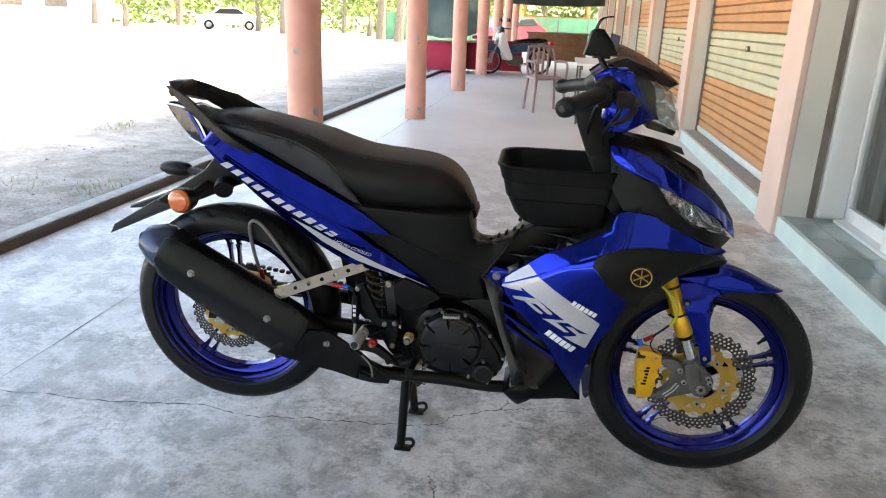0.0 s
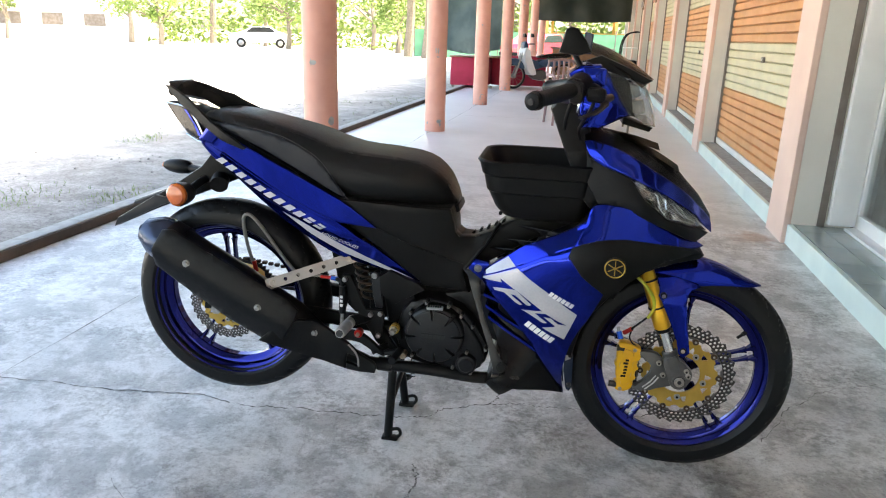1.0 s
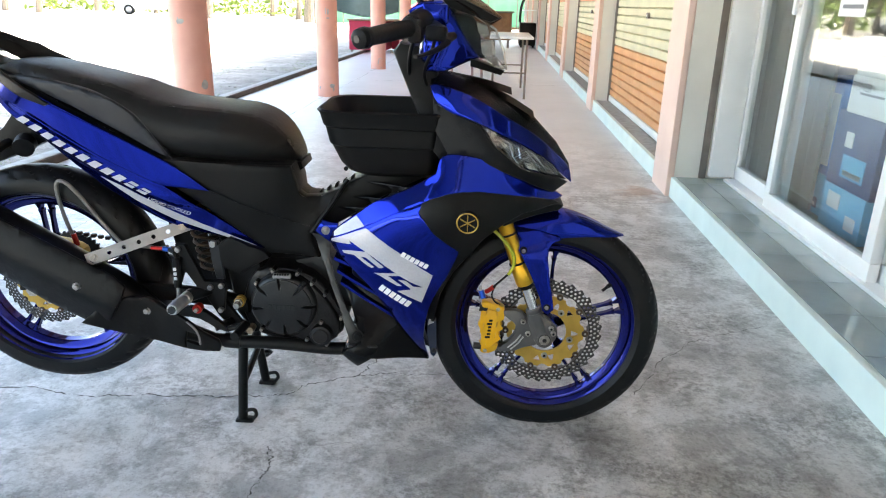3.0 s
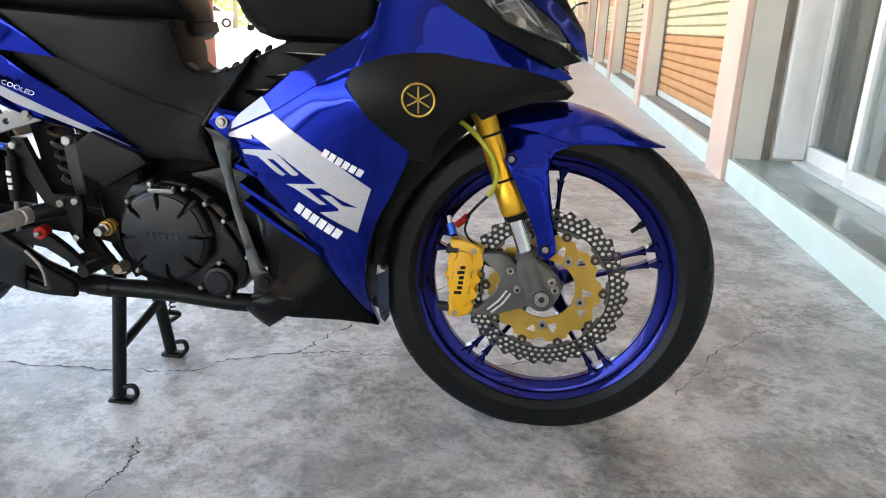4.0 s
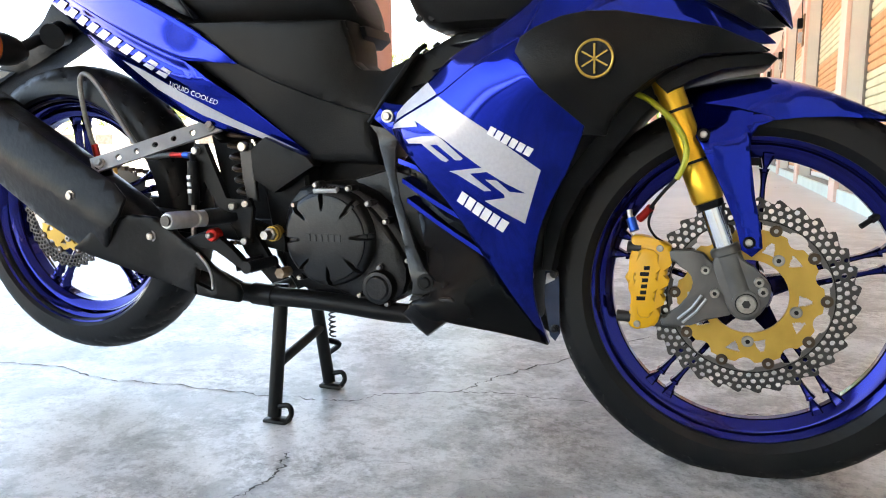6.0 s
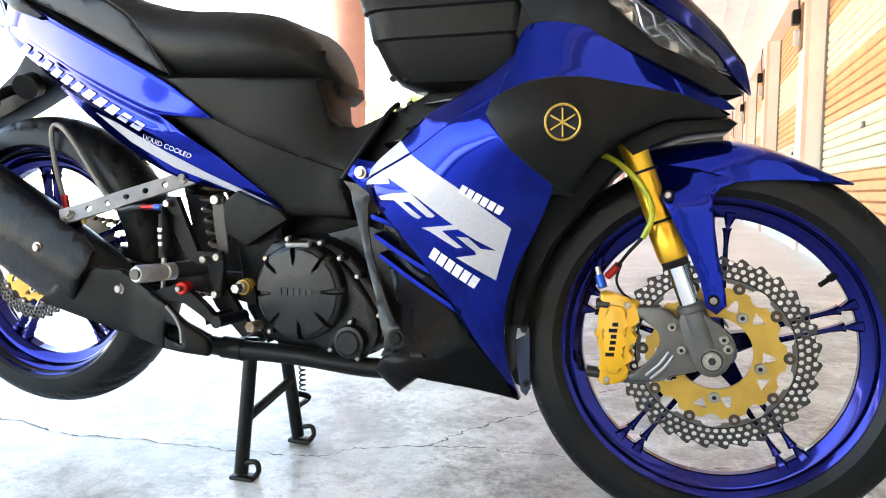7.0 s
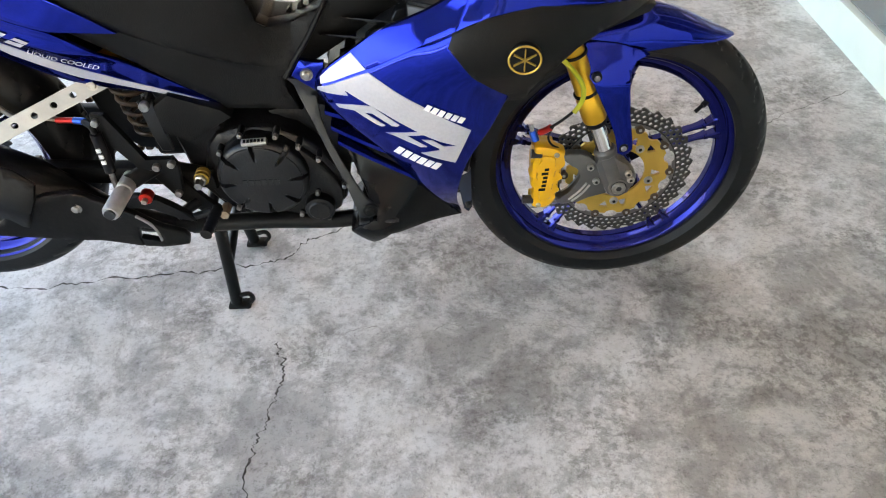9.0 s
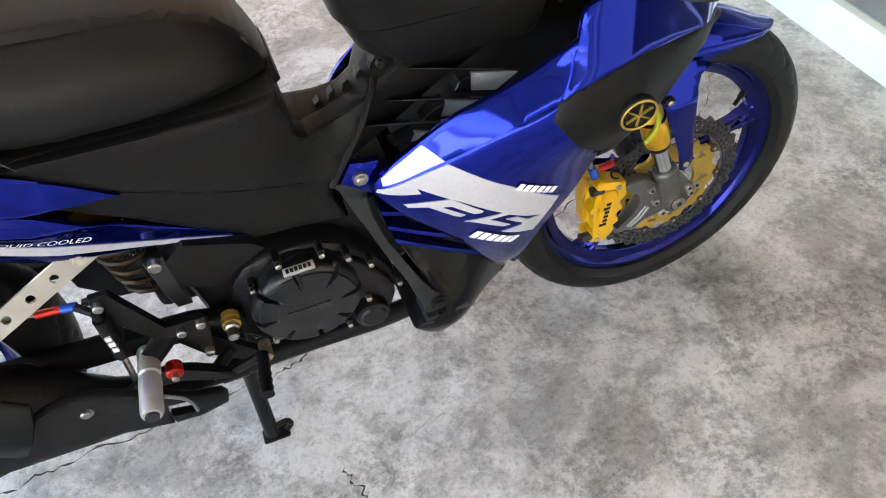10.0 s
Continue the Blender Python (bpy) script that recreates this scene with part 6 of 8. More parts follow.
up_net = patch([SEAT_EDGE[0], TAIL_FOLD[0]], [SEAT_EDGE[-1]] * 2, SEAT_EDGE, TAIL_FOLD + [(-0.196, 0.631)], 30, 8)
low_net = patch([TAIL_FOLD[0]] * 2, [(-0.082, 0.479)] * 2, TAIL_FOLD + [(-0.262, 0.612), (-0.208, 0.575), (-0.140, 0.523), (-0.082, 0.479)], TAIL_LOW, 40, 14)
for net, f in ((low_net, wt_low), (up_net, wt_up)):
    for sgn in (1, -1):
        bm = bmesh.new()
        sheet(bm, net, f, 0.006, 0.0012)
        if sgn < 0:
            bm = mirrored(bm)
        o = part("tail_panel", bm, M_BLUE, bike, "glossy blue tail panel", smooth=35)
        if f is wt_low and sgn > 0:
            tailp = o
both("tail_edge", tube([(u, wt_up(u, z) - 0.001, z + 0.001) for u, z in SEAT_EDGE[4:-8]], 0.0022, 8), M_BLUE, bike)
STRIPE = [(-0.461, 0.650), (-0.381, 0.595), (-0.29, 0.549), (-0.177, 0.508), (-0.104, 0.487), (-0.23, 0.542), (-0.32, 0.586), (-0.411, 0.631)]
part("silver_stripe", panel(STRIPE, wt_low, lambda u, z: wt_low(u, z) + 0.001, 0, 0.012, 0.0016), M_SILVER, tailp, "silver decal stripe")


def on_tail(u0, z0, rot):
    c, s = math.cos(rot), math.sin(rot)
    return lambda x, y: (u0 + x * c - y * s, wt_low(u0 + x * c - y * s, z0 + x * s + y * c) - 0.0025, z0 + x * s + y * c)


lettering("small_lettering", "LIQUID COOLED", 0.0135, on_tail(-0.350, 0.601, radians(-20.5)), tailp, M_DECALW, 0.4, "small white lettering")
for k in range(11):
    u0 = -0.652 + 0.0280 * k
    pl = on_tail(u0, 0.742 - 0.52 * (u0 + 0.600) + 0.006 * max(0.0, (-0.58 - u0) / 0.07), radians(-27.5))
    bm = bmesh.new()
    w, h = 0.0225, 0.019
    bm.faces.new([bm.verts.new(pl(a + q * 0.014, b)) for a, b, q in ((0, 0, 0), (w * 0.5, 0, 0), (w, 0, 0), (w, h, 1), (w * 0.5, h, 1), (0.003, h, 1))])
    part("decal_bar", bm, M_SILVER, tailp, "silver decal bar")
both("tail_trim", panel([(-0.80, 0.962), (-0.775, 0.960), (-0.72, 0.935), (-0.689, 0.913), (-0.648, 0.884), (-0.578, 0.845), (-0.54, 0.820), (-0.55, 0.815), (-0.615, 0.838), (-0.685, 0.876), (-0.735, 0.908), (-0.775, 0.940)], lambda u, z: -(0.05 + 0.08 * max(0, min(1, (u + 0.80) / 0.2))), lambda u, z: -(0.035 + 0.08 * max(0, min(1, (u + 0.80) / 0.2))), 0.004, 0.025), M_MATT, bike, "black tail trim")
core = panel([(-0.81, 0.905), (-0.74, 0.905), (-0.60, 0.865), (-0.40, 0.76), (-0.28, 0.70), (-0.28, 0.58), (-0.40, 0.61), (-0.6, 0.75), (-0.70, 0.81)], lambda u, z: wt(u, z) + 0.012, lambda u, z: -wt(u, z) - 0.012, 0.01, 0.04)
part("tail_core", core, M_BLACKPL, bike)
tl = new("tail_lamp")
tl.parent = bike
tagged(tl, "clear and chrome-edged tail lamp")
TLO = [(-0.826, 0.914), (-0.77, 0.908), (-0.73, 0.895), (-0.70, 0.866), (-0.685, 0.829), (-0.695, 0.816), (-0.745, 0.832), (-0.784, 0.865)]
wl = lambda u, z: -max(0.01, 0.068 - 0.42 * max(0, -0.69 - u))
for sgn in (1, -1):
    a = panel(TLO, wl, lambda u, z: -0.004, 0.006, 0.025)
    e = tube(spline([(u, wl(u, z) - 0.001, z) for u, z in ((-0.82, 0.912), (-0.745, 0.905), (-0.71, 0.874), (-0.688, 0.832), (-0.70, 0.818), (-0.75, 0.834))], 5), 0.003, 8)
    b = panel([(-0.752, 0.900), (-0.744, 0.900), (-0.712, 0.862), (-0.695, 0.832), (-0.706, 0.834), (-0.722, 0.862)], lambda u, z: wl(u, z) - 0.002, lambda u, z: wl(u, z) + 0.004, 0.002, 0.03)
    if sgn < 0:
        a, e, b = mirrored(a), mirrored(e), mirrored(b)
    part("lens", a, mat("smoked_tail_lens", (0.012, 0.012, 0.014), 0.12, colour2=(0.02, 0.02, 0.022), scale=20, spec=0.3), tl, "smoked lens")
    part("bright_edge", e, M_CHROME, tl)
    part("blue_insert", b, M_BLUE, tl)
# grab rail
gr = new("grab_rail")
gr.parent = bike
tagged(gr, "black grab rail behind the seat")
bm = bmesh.new()
rows = []
for p, w, h in (((-0.773, -0.055, 0.955), 0.02, 0.02), ((-0.773, -0.035, 0.962), 0.034, 0.034), ((-0.778, 0.0, 0.962), 0.036, 0.042), ((-0.778, 0.045, 0.956), 0.036, 0.048), ((-0.753, 0.070, 0.945), 0.034, 0.046),
                ((-0.713, 0.078, 0.936), 0.03, 0.032), ((-0.678, 0.082, 0.930), 0.026, 0.028), ((-0.653, 0.085, 0.918), 0.022, 0.024), ((-0.608, 0.09, 0.902), 0.018, 0.016), ((-0.553, 0.095, 0.880), 0.014, 0.012)):
    p = Vector(p)
    rows.append([bm.verts.new(p + Vector((a * w, a * w * (0.0), b * h / 2))) for a, b in ((-0.5, 1), (0.5, 0.9), (0.6, 0.2), (0.4, -0.9), (-0.4, -1), (-0.7, 0.1))])
ring_faces(bm, rows)
for v in bm.verts:
    v.co.z -= 0.010
part("rail", bm, M_MATT, gr, smooth=30)
bm = box(-0.800, -0.03, 0.962, -0.765, 0.05, 0.972, 0.004)
part("top_plate", bm, M_STRUT, gr)

# -- number plate holder and indicators
bm = panel([(-0.64, 0.76), (-0.60, 0.72), (-0.67, 0.69), (-0.74, 0.66), (-0.80, 0.64), (-0.87, 0.61), (-1.005, 0.548), (-0.97, 0.575), (-0.86, 0.655), (-0.78, 0.705), (-0.72, 0.745), (-0.69, 0.78)], lambda u, z: -0.035, lambda u, z: 0.035, 0.008, 0.03)
part("plate_holder", bm, M_MATT, bike, "black rear plate holder")
bm = panel([(-0.80, 0.645), (-0.87, 0.615), (-1.0, 0.552), (-0.985, 0.58), (-0.86, 0.655)], lambda u, z: -0.05, lambda u, z: -0.037, 0.003, 0.03)
part("splash_guard", bm, M_STRUT, bike)
bm = prism([(-0.862, 0.612), (-0.99, 0.60), (-0.985, 0.61), (-0.87, 0.655)], 0.037, 0.1, 0.004)
part("plate_edge", bm, M_STRUT, bike)
for sy in (-1, 1):
    ind = new("indicator")
    ind.parent = bike
    tagged(ind, "round indicator with orange lens")
    c = Vector((-0.744, -0.115, 0.682)) if sy < 0 else Vector((-0.872, 0.115, 0.705))
    ax = Vector((-0.10, -1.0, 0.06)).normalized() if sy < 0 else Vector((-1.0, 0.25, -0.02)).normalized()
    part("stalk", tube([(-0.70, 0, 0.715), (-0.715, sy * 0.05, 0.705), c - ax * 0.03], 0.011, 12), M_BLACKPL, ind)
    if sy < 0:
        part("shell", tube([c - ax * 0.05, c - ax * 0.03, c - ax * 0.008, c + ax * 0.012], [0.016, 0.027, 0.032, 0.0325], 24), M_BLACKPL, ind)
        part("lens", tube([c + ax * 0.010, c + ax * 0.018, c + ax * 0.024, c + ax * 0.026], [0.031, 0.030, 0.024, 0.012], 24), M_ORANGEL, ind, "orange lens")
    else:
        part("shell", tube([c - ax * q for q in (0.05, 0.035, 0.0, -0.035, -0.055)], [0.008, 0.019, 0.0225, 0.019, 0.012], 24), M_BLACKPL, ind)
        part("lens", tube([c + ax * 0.052, c + ax * 0.062, c + ax * 0.066], [0.012, 0.009, 0.003], 20), M_ORANGEL, ind, "orange lens")
bm = tube(spline([(-0.66, -0.03, 0.72), (-0.655, -0.06, 0.71), (-0.65, -0.075, 0.705)], 4), [0.012, 0.018, 0.024], 16)
part("horn", bm, M_BLACKPL, bike)

# -- basket between the knees
def basket_ring(bm, z, t, inset):
    u0, u1, w = 0.132 - 0.066 * t, 0.322 + 0.012 * t, 0.088 + 0.032 * t
    u0, u1, w = u0 + inset, u1 - inset, w - inset
    r = 0.055
    pts = []
    for cx, cy, a0 in ((u1 - 0.02, w - 0.02, 0), (u0 + r, w - r, 90), (u0 + r, -w + r, 180), (u1 - 0.02, -w + 0.02, 270)):
        rr = (0.02 if cx > 0.25 else r)
        for q in range(9):
            a = radians(a0 + 90 * q / 8)
            pts.append(bm.verts.new((cx + rr * math.cos(a), cy + rr * math.sin(a), z)))
    return pts


bk = new("basket")
bk.parent = bike
tagged(bk, "black plastic utility basket in front of the seat")
bm = bmesh.new()
rr = [basket_ring(bm, z, t, i) for z, t, i in ((0.668, -0.2, 0.03), (0.670, 0.0, 0.008), (0.680, 0.22, 0.001), (0.70, 0.46, 0), (0.742, 0.74, 0), (0.746, 0.76, -0.003), (0.785, 0.88, -0.003), (0.789, 0.9, -0.006), (0.815, 1.0, -0.006), (0.822, 1.05, -0.008), (0.826, 1.05, -0.004), (0.824, 1.0, 0.0), (0.79, 0.85, 0.004), (0.70, 0.4, 0.006), (0.68, 0.1, 0.01))]
ring_faces(bm, rr)
part("bucket", bm, M_MATT, bk, smooth=28)
for k in range(9):
    bm = bmesh.new()
    u = 0.12 + 0.021 * k
    add_disc(bm, (u, 0.688), 0.005, -0.0925, -0.086, 10)
    part("drain_hole", bm, M_BLACKPL, bk)
part("basket_stay", tube(spline([(0.15, 0, 0.668), (0.17, 0, 0.655), (0.2, 0, 0.64)], 4), 0.012, 10), M_BLACKPL, bk)

# -- leg shield, handlebar cowl, screen
SH = [(0.225, 0.95), (0.24, 0.97), (0.30, 0.965), (0.325, 0.905), (0.335, 0.86), (0.36, 0.80), (0.365, 0.74), (0.33, 0.73), (0.30, 0.78), (0.268, 0.846)]
part("leg_shield", panel(SH, lambda u, z: -0.065 - 0.03 * max(0, (0.85 - z) / 0.1), lambda u, z: 0.065 + 0.03 * max(0, (0.85 - z) / 0.1), 0.012, 0.02), M_MATT, bike, "black steering column cover")
both("shield_wing", panel([(0.325, 0.87), (0.345, 0.865), (0.40, 0.80), (0.40, 0.755), (0.365, 0.742), (0.34, 0.72), (0.32, 0.74)], lambda u, z: -0.115, lambda u, z: -0.085, 0.008, 0.02), M_BLACKPL, bike, "black leg shield side")
both("shield_strip", tube(spline([(0.33, -0.118, 0.85), (0.36, -0.124, 0.835), (0.39, -0.128, 0.80)], 5), 0.005, 8), M_STRUT, bike)
WH = tps([(0.25, 1.035, 0.12), (0.33, 1.05, 0.135), (0.32, 0.905, 0.12), (0.38, 0.978, 0.10), (0.415, 0.935, 0.06), (0.44, 0.99, 0.035), (0.475, 0.91, 0.02), (0.3, 0.96, 0.10), (0.37, 1.03, 0.10)], 3e-4)
wh = lambda u, z: -max(0.006, WH(u, z))
HC = [(0.262, 1.03), (0.29, 1.05), (0.335, 1.055), (0.36, 1.03), (0.388, 0.98), (0.42, 0.937), (0.395, 0.928), (0.345, 0.905), (0.305, 0.905), (0.295, 0.94), (0.29, 0.98)]
hcow = both("bar_cowl", steered(panel(HC, wh, lambda u, z: -0.004, 0.012, 0.018)), M_BLUE, bike, "glossy blue handlebar cowl")
PL = [(0.352, 1.03), (0.40, 1.028), (0.452, 0.998), (0.472, 0.955), (0.482, 0.912), (0.455, 0.918), (0.42, 0.935), (0.388, 0.978)]
o = both("position_lamp", steered(panel(PL, wh, lambda u, z: wh(u, z) + 0.003, 0.002, 0.02)), M_LENS, bike, "clear position lamp lens")
o.visible_shadow = False
PLM = [(0.352, 1.028), (0.396, 1.026), (0.416, 1.002), (0.420, 0.965), (0.432, 0.934), (0.42, 0.935), (0.388, 0.978)]
both("lamp_mask", steered(panel(PLM, lambda u, z: wh(u, z) + 0.02, lambda u, z: -0.002, 0.004, 0.02)), M_BLACKPL, bike)
for refl in ([(0.408, 1.012), (0.432, 1.006), (0.440, 0.985), (0.426, 0.978), (0.414, 0.990)], [(0.420, 0.970), (0.446, 0.976), (0.456, 0.945), (0.440, 0.938), (0.424, 0.944)], [(0.430, 0.934), (0.458, 0.938), (0.474, 0.916), (0.455, 0.920)]):
    both("lamp_reflector", steered(panel(refl, lambda u, z: wh(u, z) + 0.012 + 0.003 * math.sin(z * 260), lambda u, z: wh(u, z) + 0.018, 0.002, 0.006)), M_LAMPIN, bike, "bright position lamp reflector")
both("lamp_rim", steered(tube([(u, wh(u, z), z) for u, z in ((0.405, 1.026), (0.452, 0.998), (0.472, 0.955), (0.482, 0.912), (0.455, 0.918))], 0.0025, 8)), M_LAMPIN, bike, "bright edge of the position lamp")
bm = steered(panel([(0.40, 0.935), (0.43, 0.925), (0.478, 0.908), (0.47, 0.898), (0.40, 0.918)], lambda u, z: wh(u, z) - 0.002, lambda u, z: -wh(u, z) + 0.002, 0.004, 0.03))
part("cowl_lip", bm, M_MATT, bike)
bm = bmesh.new()
rows = []
for q in range(9):
    f = q / 8
    u, z = 0.312 + 0.155 * f, 1.104 - 0.062 * f ** 1.6 - 0.018 * f
    w = 0.05 + 0.055 * f - 0.05 * f ** 6
    rows.append([bm.verts.new((u - 0.03 * s * s, w * s, z - 0.02 * s * s)) for s in (-1, -0.75, -0.5, -0.25, 0, 0.25, 0.5, 0.75, 1)])
for a, b in zip(rows, rows[1:]):
    for i in range(8):
        bm.faces.new((a[i], a[i + 1], b[i + 1], b[i]))
bmesh.ops.solidify(bm, geom=bm.faces[:], thickness=0.003)
scr = part("windscreen", steered(bm), M_SMOKE, bike, "dark smoked windscreen", smooth=60)
bm = steered(panel([(0.30, 1.06), (0.335, 1.075), (0.40, 1.05), (0.46, 1.022), (0.44, 1.012), (0.38, 1.03), (0.33, 1.045)], lambda u, z: -0.075, lambda u, z: 0.075, 0.006, 0.03))
part("dash", bm, M_MATT, bike, "black instrument housing")
bm = steered(panel([(0.235, 1.075), (0.247, 1.128), (0.258, 1.135), (0.275, 1.132), (0.295, 1.108), (0.312, 1.08), (0.28, 1.07)], lambda u, z: -0.12, lambda u, z: -0.06, 0.008, 0.02))
part("phone_mount", bm, M_MATT, bike, "black bracket above the handlebar")
bm = steered(prism([(0.289, 1.075), (0.292, 1.125), (0.312, 1.12), (0.309, 1.075)], -0.105, -0.09, 0.003))
part("clear_tab", bm, M_CLEARPL, bike)
# handlebar, grips, levers
for sy in (-1, 1):
    P = [Vector(p) for p in ((0.305, sy * 0.06, 1.0), (0.300, sy * 0.12, 1.012), (0.278, sy * 0.19, 0.996), (0.236, sy * 0.27, 0.984), (0.203, sy * 0.328, 0.9755))]
    if sy < 0:
        part("handlebar", steered(tube([(0.236, -0.27, 0.984), (0.278, -0.19, 0.996), (0.30, -0.12, 1.008), (0.3, 0.12, 1.008), (0.278, 0.19, 0.996), (0.236, 0.27, 0.984)], 0.011, 14)), M_BLACKPL, bike)
    gp = new("grip")
    gp.parent = bike
    pts = [P[2].lerp(P[4], f) for f in (0, 0.04, 0.06, 0.5, 0.9, 0.94, 1.0)]
    part("rubber", steered(tube(pts, [0.023, 0.023, 0.0175, 0.0180, 0.0170, 0.0205, 0.0205], 20)), M_RUBBER, gp)
    e = P[4]
    dd = (P[4] - P[3]).normalized()
    part("bar_end", steered(tube([e, e + dd * 0.012, e + dd * 0.016], [0.0190, 0.0185, 0.0125], 20)), M_BLACKPL, gp)
    part("bar_end_screw", steered(tube([e + dd * 0.0155, e + dd * 0.0185], 0.007, 12)), M_STRUT, gp)
    bm = steered(tube([P[1], P[1].lerp(P[2], 0.3), P[1].lerp(P[2], 0.9)], [0.024, 0.028, 0.025], 18))
    part("switch_housing", bm, M_BLACKPL, bike)
    lv = spline([(0.345, sy * 0.15, 0.980), (0.350, sy * 0.2, 0.968), (0.330, sy * 0.26, 0.954), (0.300, sy * 0.31, 0.945)], 5)
    part("lever", steered(tube(lv, [0.010] * 6 + [0.0075] * 6 + [0.006] * 6, 10, 0.6)), M_BLACKPL, bike, "black hand lever")
    bm = steered(tube([(0.31, sy * 0.11, 1.0), (0.335, sy * 0.17, 0.99)], [0.02, 0.015], 14))
    part("lever_clamp", bm, M_BLACKPL, bike)
bm = steered(box(0.296, -0.140, 1.004, 0.350, -0.07, 1.046, 0.006))
part("cowl_corner", bm, M_BLUE, bike, "blue corner of the handlebar cowl")
bm = steered(box(0.308, -0.215, 0.972, 0.352, -0.150, 1.004, 0.010))
part("master_cylinder", bm, M_BLACKPL, bike, "black brake master cylinder")
bm = steered(tube([(0.330, -0.180, 0.985), (0.352, -0.172, 0.978), (0.366, -0.160, 0.984)], [0.011, 0.012, 0.008], 14))
part("lever_pivot", bm, M_BRONZE, bike, "bronze lever pivot")
bm = steered(box(0.270, -0.205, 0.966, 0.303, -0.15, 1.016, 0.010))
part("switch_block", bm, M_BLACKPL, bike)
for pts, m, r in ((((0.33, -0.19, 0.985), (0.32, -0.17, 0.95), (0.30, -0.1, 0.9), (0.31, -0.07, 0.86)), M_BLACKPL, 0.004), (((0.30, -0.14, 1.0), (0.275, -0.13, 0.96), (0.265, -0.08, 0.9), (0.28, -0.06, 0.85)), M_BLACKPL, 0.005),
                  (((0.298, -0.12, 0.975), (0.292, -0.115, 0.945), (0.30, -0.10, 0.925)), M_CHROME, 0.0035), (((0.31, -0.13, 1.02), (0.28, -0.10, 1.06), (0.27, -0.09, 1.085)), M_BLACKPL, 0.007)):
    part("control_cable", steered(tube(spline(pts, 6), r, 8)), m, bike)

# -- engine
eng = new("engine")
eng.parent = bike
tagged(eng, "dark grey four-stroke engine")
eng.location = (-0.005, 0.027, -0.003)
CASE = [(-0.12, 0.42), (-0.06, 0.44), (0.02, 0.43), (0.07, 0.385), (0.115, 0.31), (0.10, 0.25), (0.04, 0.225), (-0.06, 0.235), (-0.13, 0.26), (-0.15, 0.33)]
part("crankcase", panel(CASE, lambda u, z: -0.115, lambda u, z: 0.12, 0.012, 0.025, 0, 1), M_ENGINE, eng)
CASE2 = [(-0.10, 0.40), (-0.055, 0.432), (0.0, 0.425), (0.05, 0.385), (0.09, 0.33), (0.105, 0.29), (0.09, 0.245), (0.03, 0.235), (-0.04, 0.258), (-0.09, 0.28), (-0.115, 0.34)]
part("side_case", panel(CASE2, lambda u, z: -0.128, lambda u, z: -0.10, 0.008, 0.02, 0, 1), M_ENGINE, eng)


def notched(a, i, r, y):
    """Eight wedge-shaped notches pressed into the outer part of the cover."""
    q = (math.degrees(a) - 94 + 22.5) % 45 - 22.5
    half = 0.0022 + 0.0036 * max(0.0, min(1.0, (r - 0.046) / 0.034))
    if 0.046 < r < 0.0815 and y < -0.13:
        f = max(0.0, min(1.0, (half - abs(radians(q)) * r) / 0.0016))
        y = y + f * min(0.010, -0.130 - y, (r - 0.046) * 0.8)
    return r, y


CCP = [(0.0, -0.158), (0.02, -0.158), (0.044, -0.1575)] + [(0.0465 + 0.0025 * k, -0.157 + 0.00025 * k) for k in range(10)] + [(0.0715, -0.1540), (0.0725, -0.1515), (0.076, -0.150), (0.079, -0.147), (0.0808, -0.142), (0.081, -0.131), (0.081, -0.12), (0.0, -0.12)]
bm = lathe(CCP, 480, (-0.033, 0, 0.347), notched)
cc = part("clutch_cover", bm, M_COVER, eng, "round clutch cover with cut notches", smooth=30)
for k in range(6):
    u = -0.066 + 0.0112 * k
    bm = prism([(u, 0.343), (u + 0.008, 0.343), (u + 0.008, 0.355), (u, 0.355)], -0.1592, -0.157)
    part("cast_bar", bm, M_STRUT, cc)
bm = lathe([(0.0, -0.150), (0.018, -0.150), (0.021, -0.147), (0.0265, -0.146), (0.028, -0.142), (0.028, -0.12), (0.0, -0.12)], 40, (0.056, 0, 0.268))
part("oil_filter_cover", bm, M_ENGINE, eng, "small round oil filter cover", smooth=30)
for u, z in ((-0.057, 0.434), (0.003, 0.429), (0.038, 0.405), (0.069, 0.377), (0.107, 0.315), (0.056, 0.301), (0.019, 0.252), (0.069, 0.241), (-0.1, 0.40), (-0.095, 0.275)):
    bm = bmesh.new()
    add_disc(bm, (u, z), 0.0058, -0.132, -0.11, 16)
    part("bolt_boss", bm, M_ENGINE, eng)
    hexbolt(u, z, -0.135, 0.0045, eng, "case_bolt")
plate_at = Matrix.Translation((-0.032, -0.146, 0.427)) @ Matrix.Rotation(radians(-2), 4, "Y") @ Matrix.Rotation(radians(-68), 4, "X")
mp = part("maker_plate", box(-0.022, -0.004, -0.006, 0.022, 0.004, 0.006, 0.0015), M_PEG, eng, "small silver plate", at=plate_at)
for k in range(6):
    part("printed_bar", box(-0.018 + 0.0062 * k, -0.0048, -0.003, -0.0135 + 0.0062 * k, -0.0038, 0.003, 0.0), M_BLACKPL, eng, at=plate_at)
bm = panel([(-0.02, 0.44), (0.05, 0.46), (0.16, 0.43), (0.20, 0.36), (0.16, 0.30), (0.08, 0.33)], lambda u, z: -0.075, lambda u, z: 0.075, 0.012, 0.03)
part("cylinder", bm, M_ENGINE, eng)
bm = box(-0.12, -0.05, 0.43, 0.04, 0.05, 0.50, 0.01)
part("throttle_body", bm, M_BLACKPL, eng)
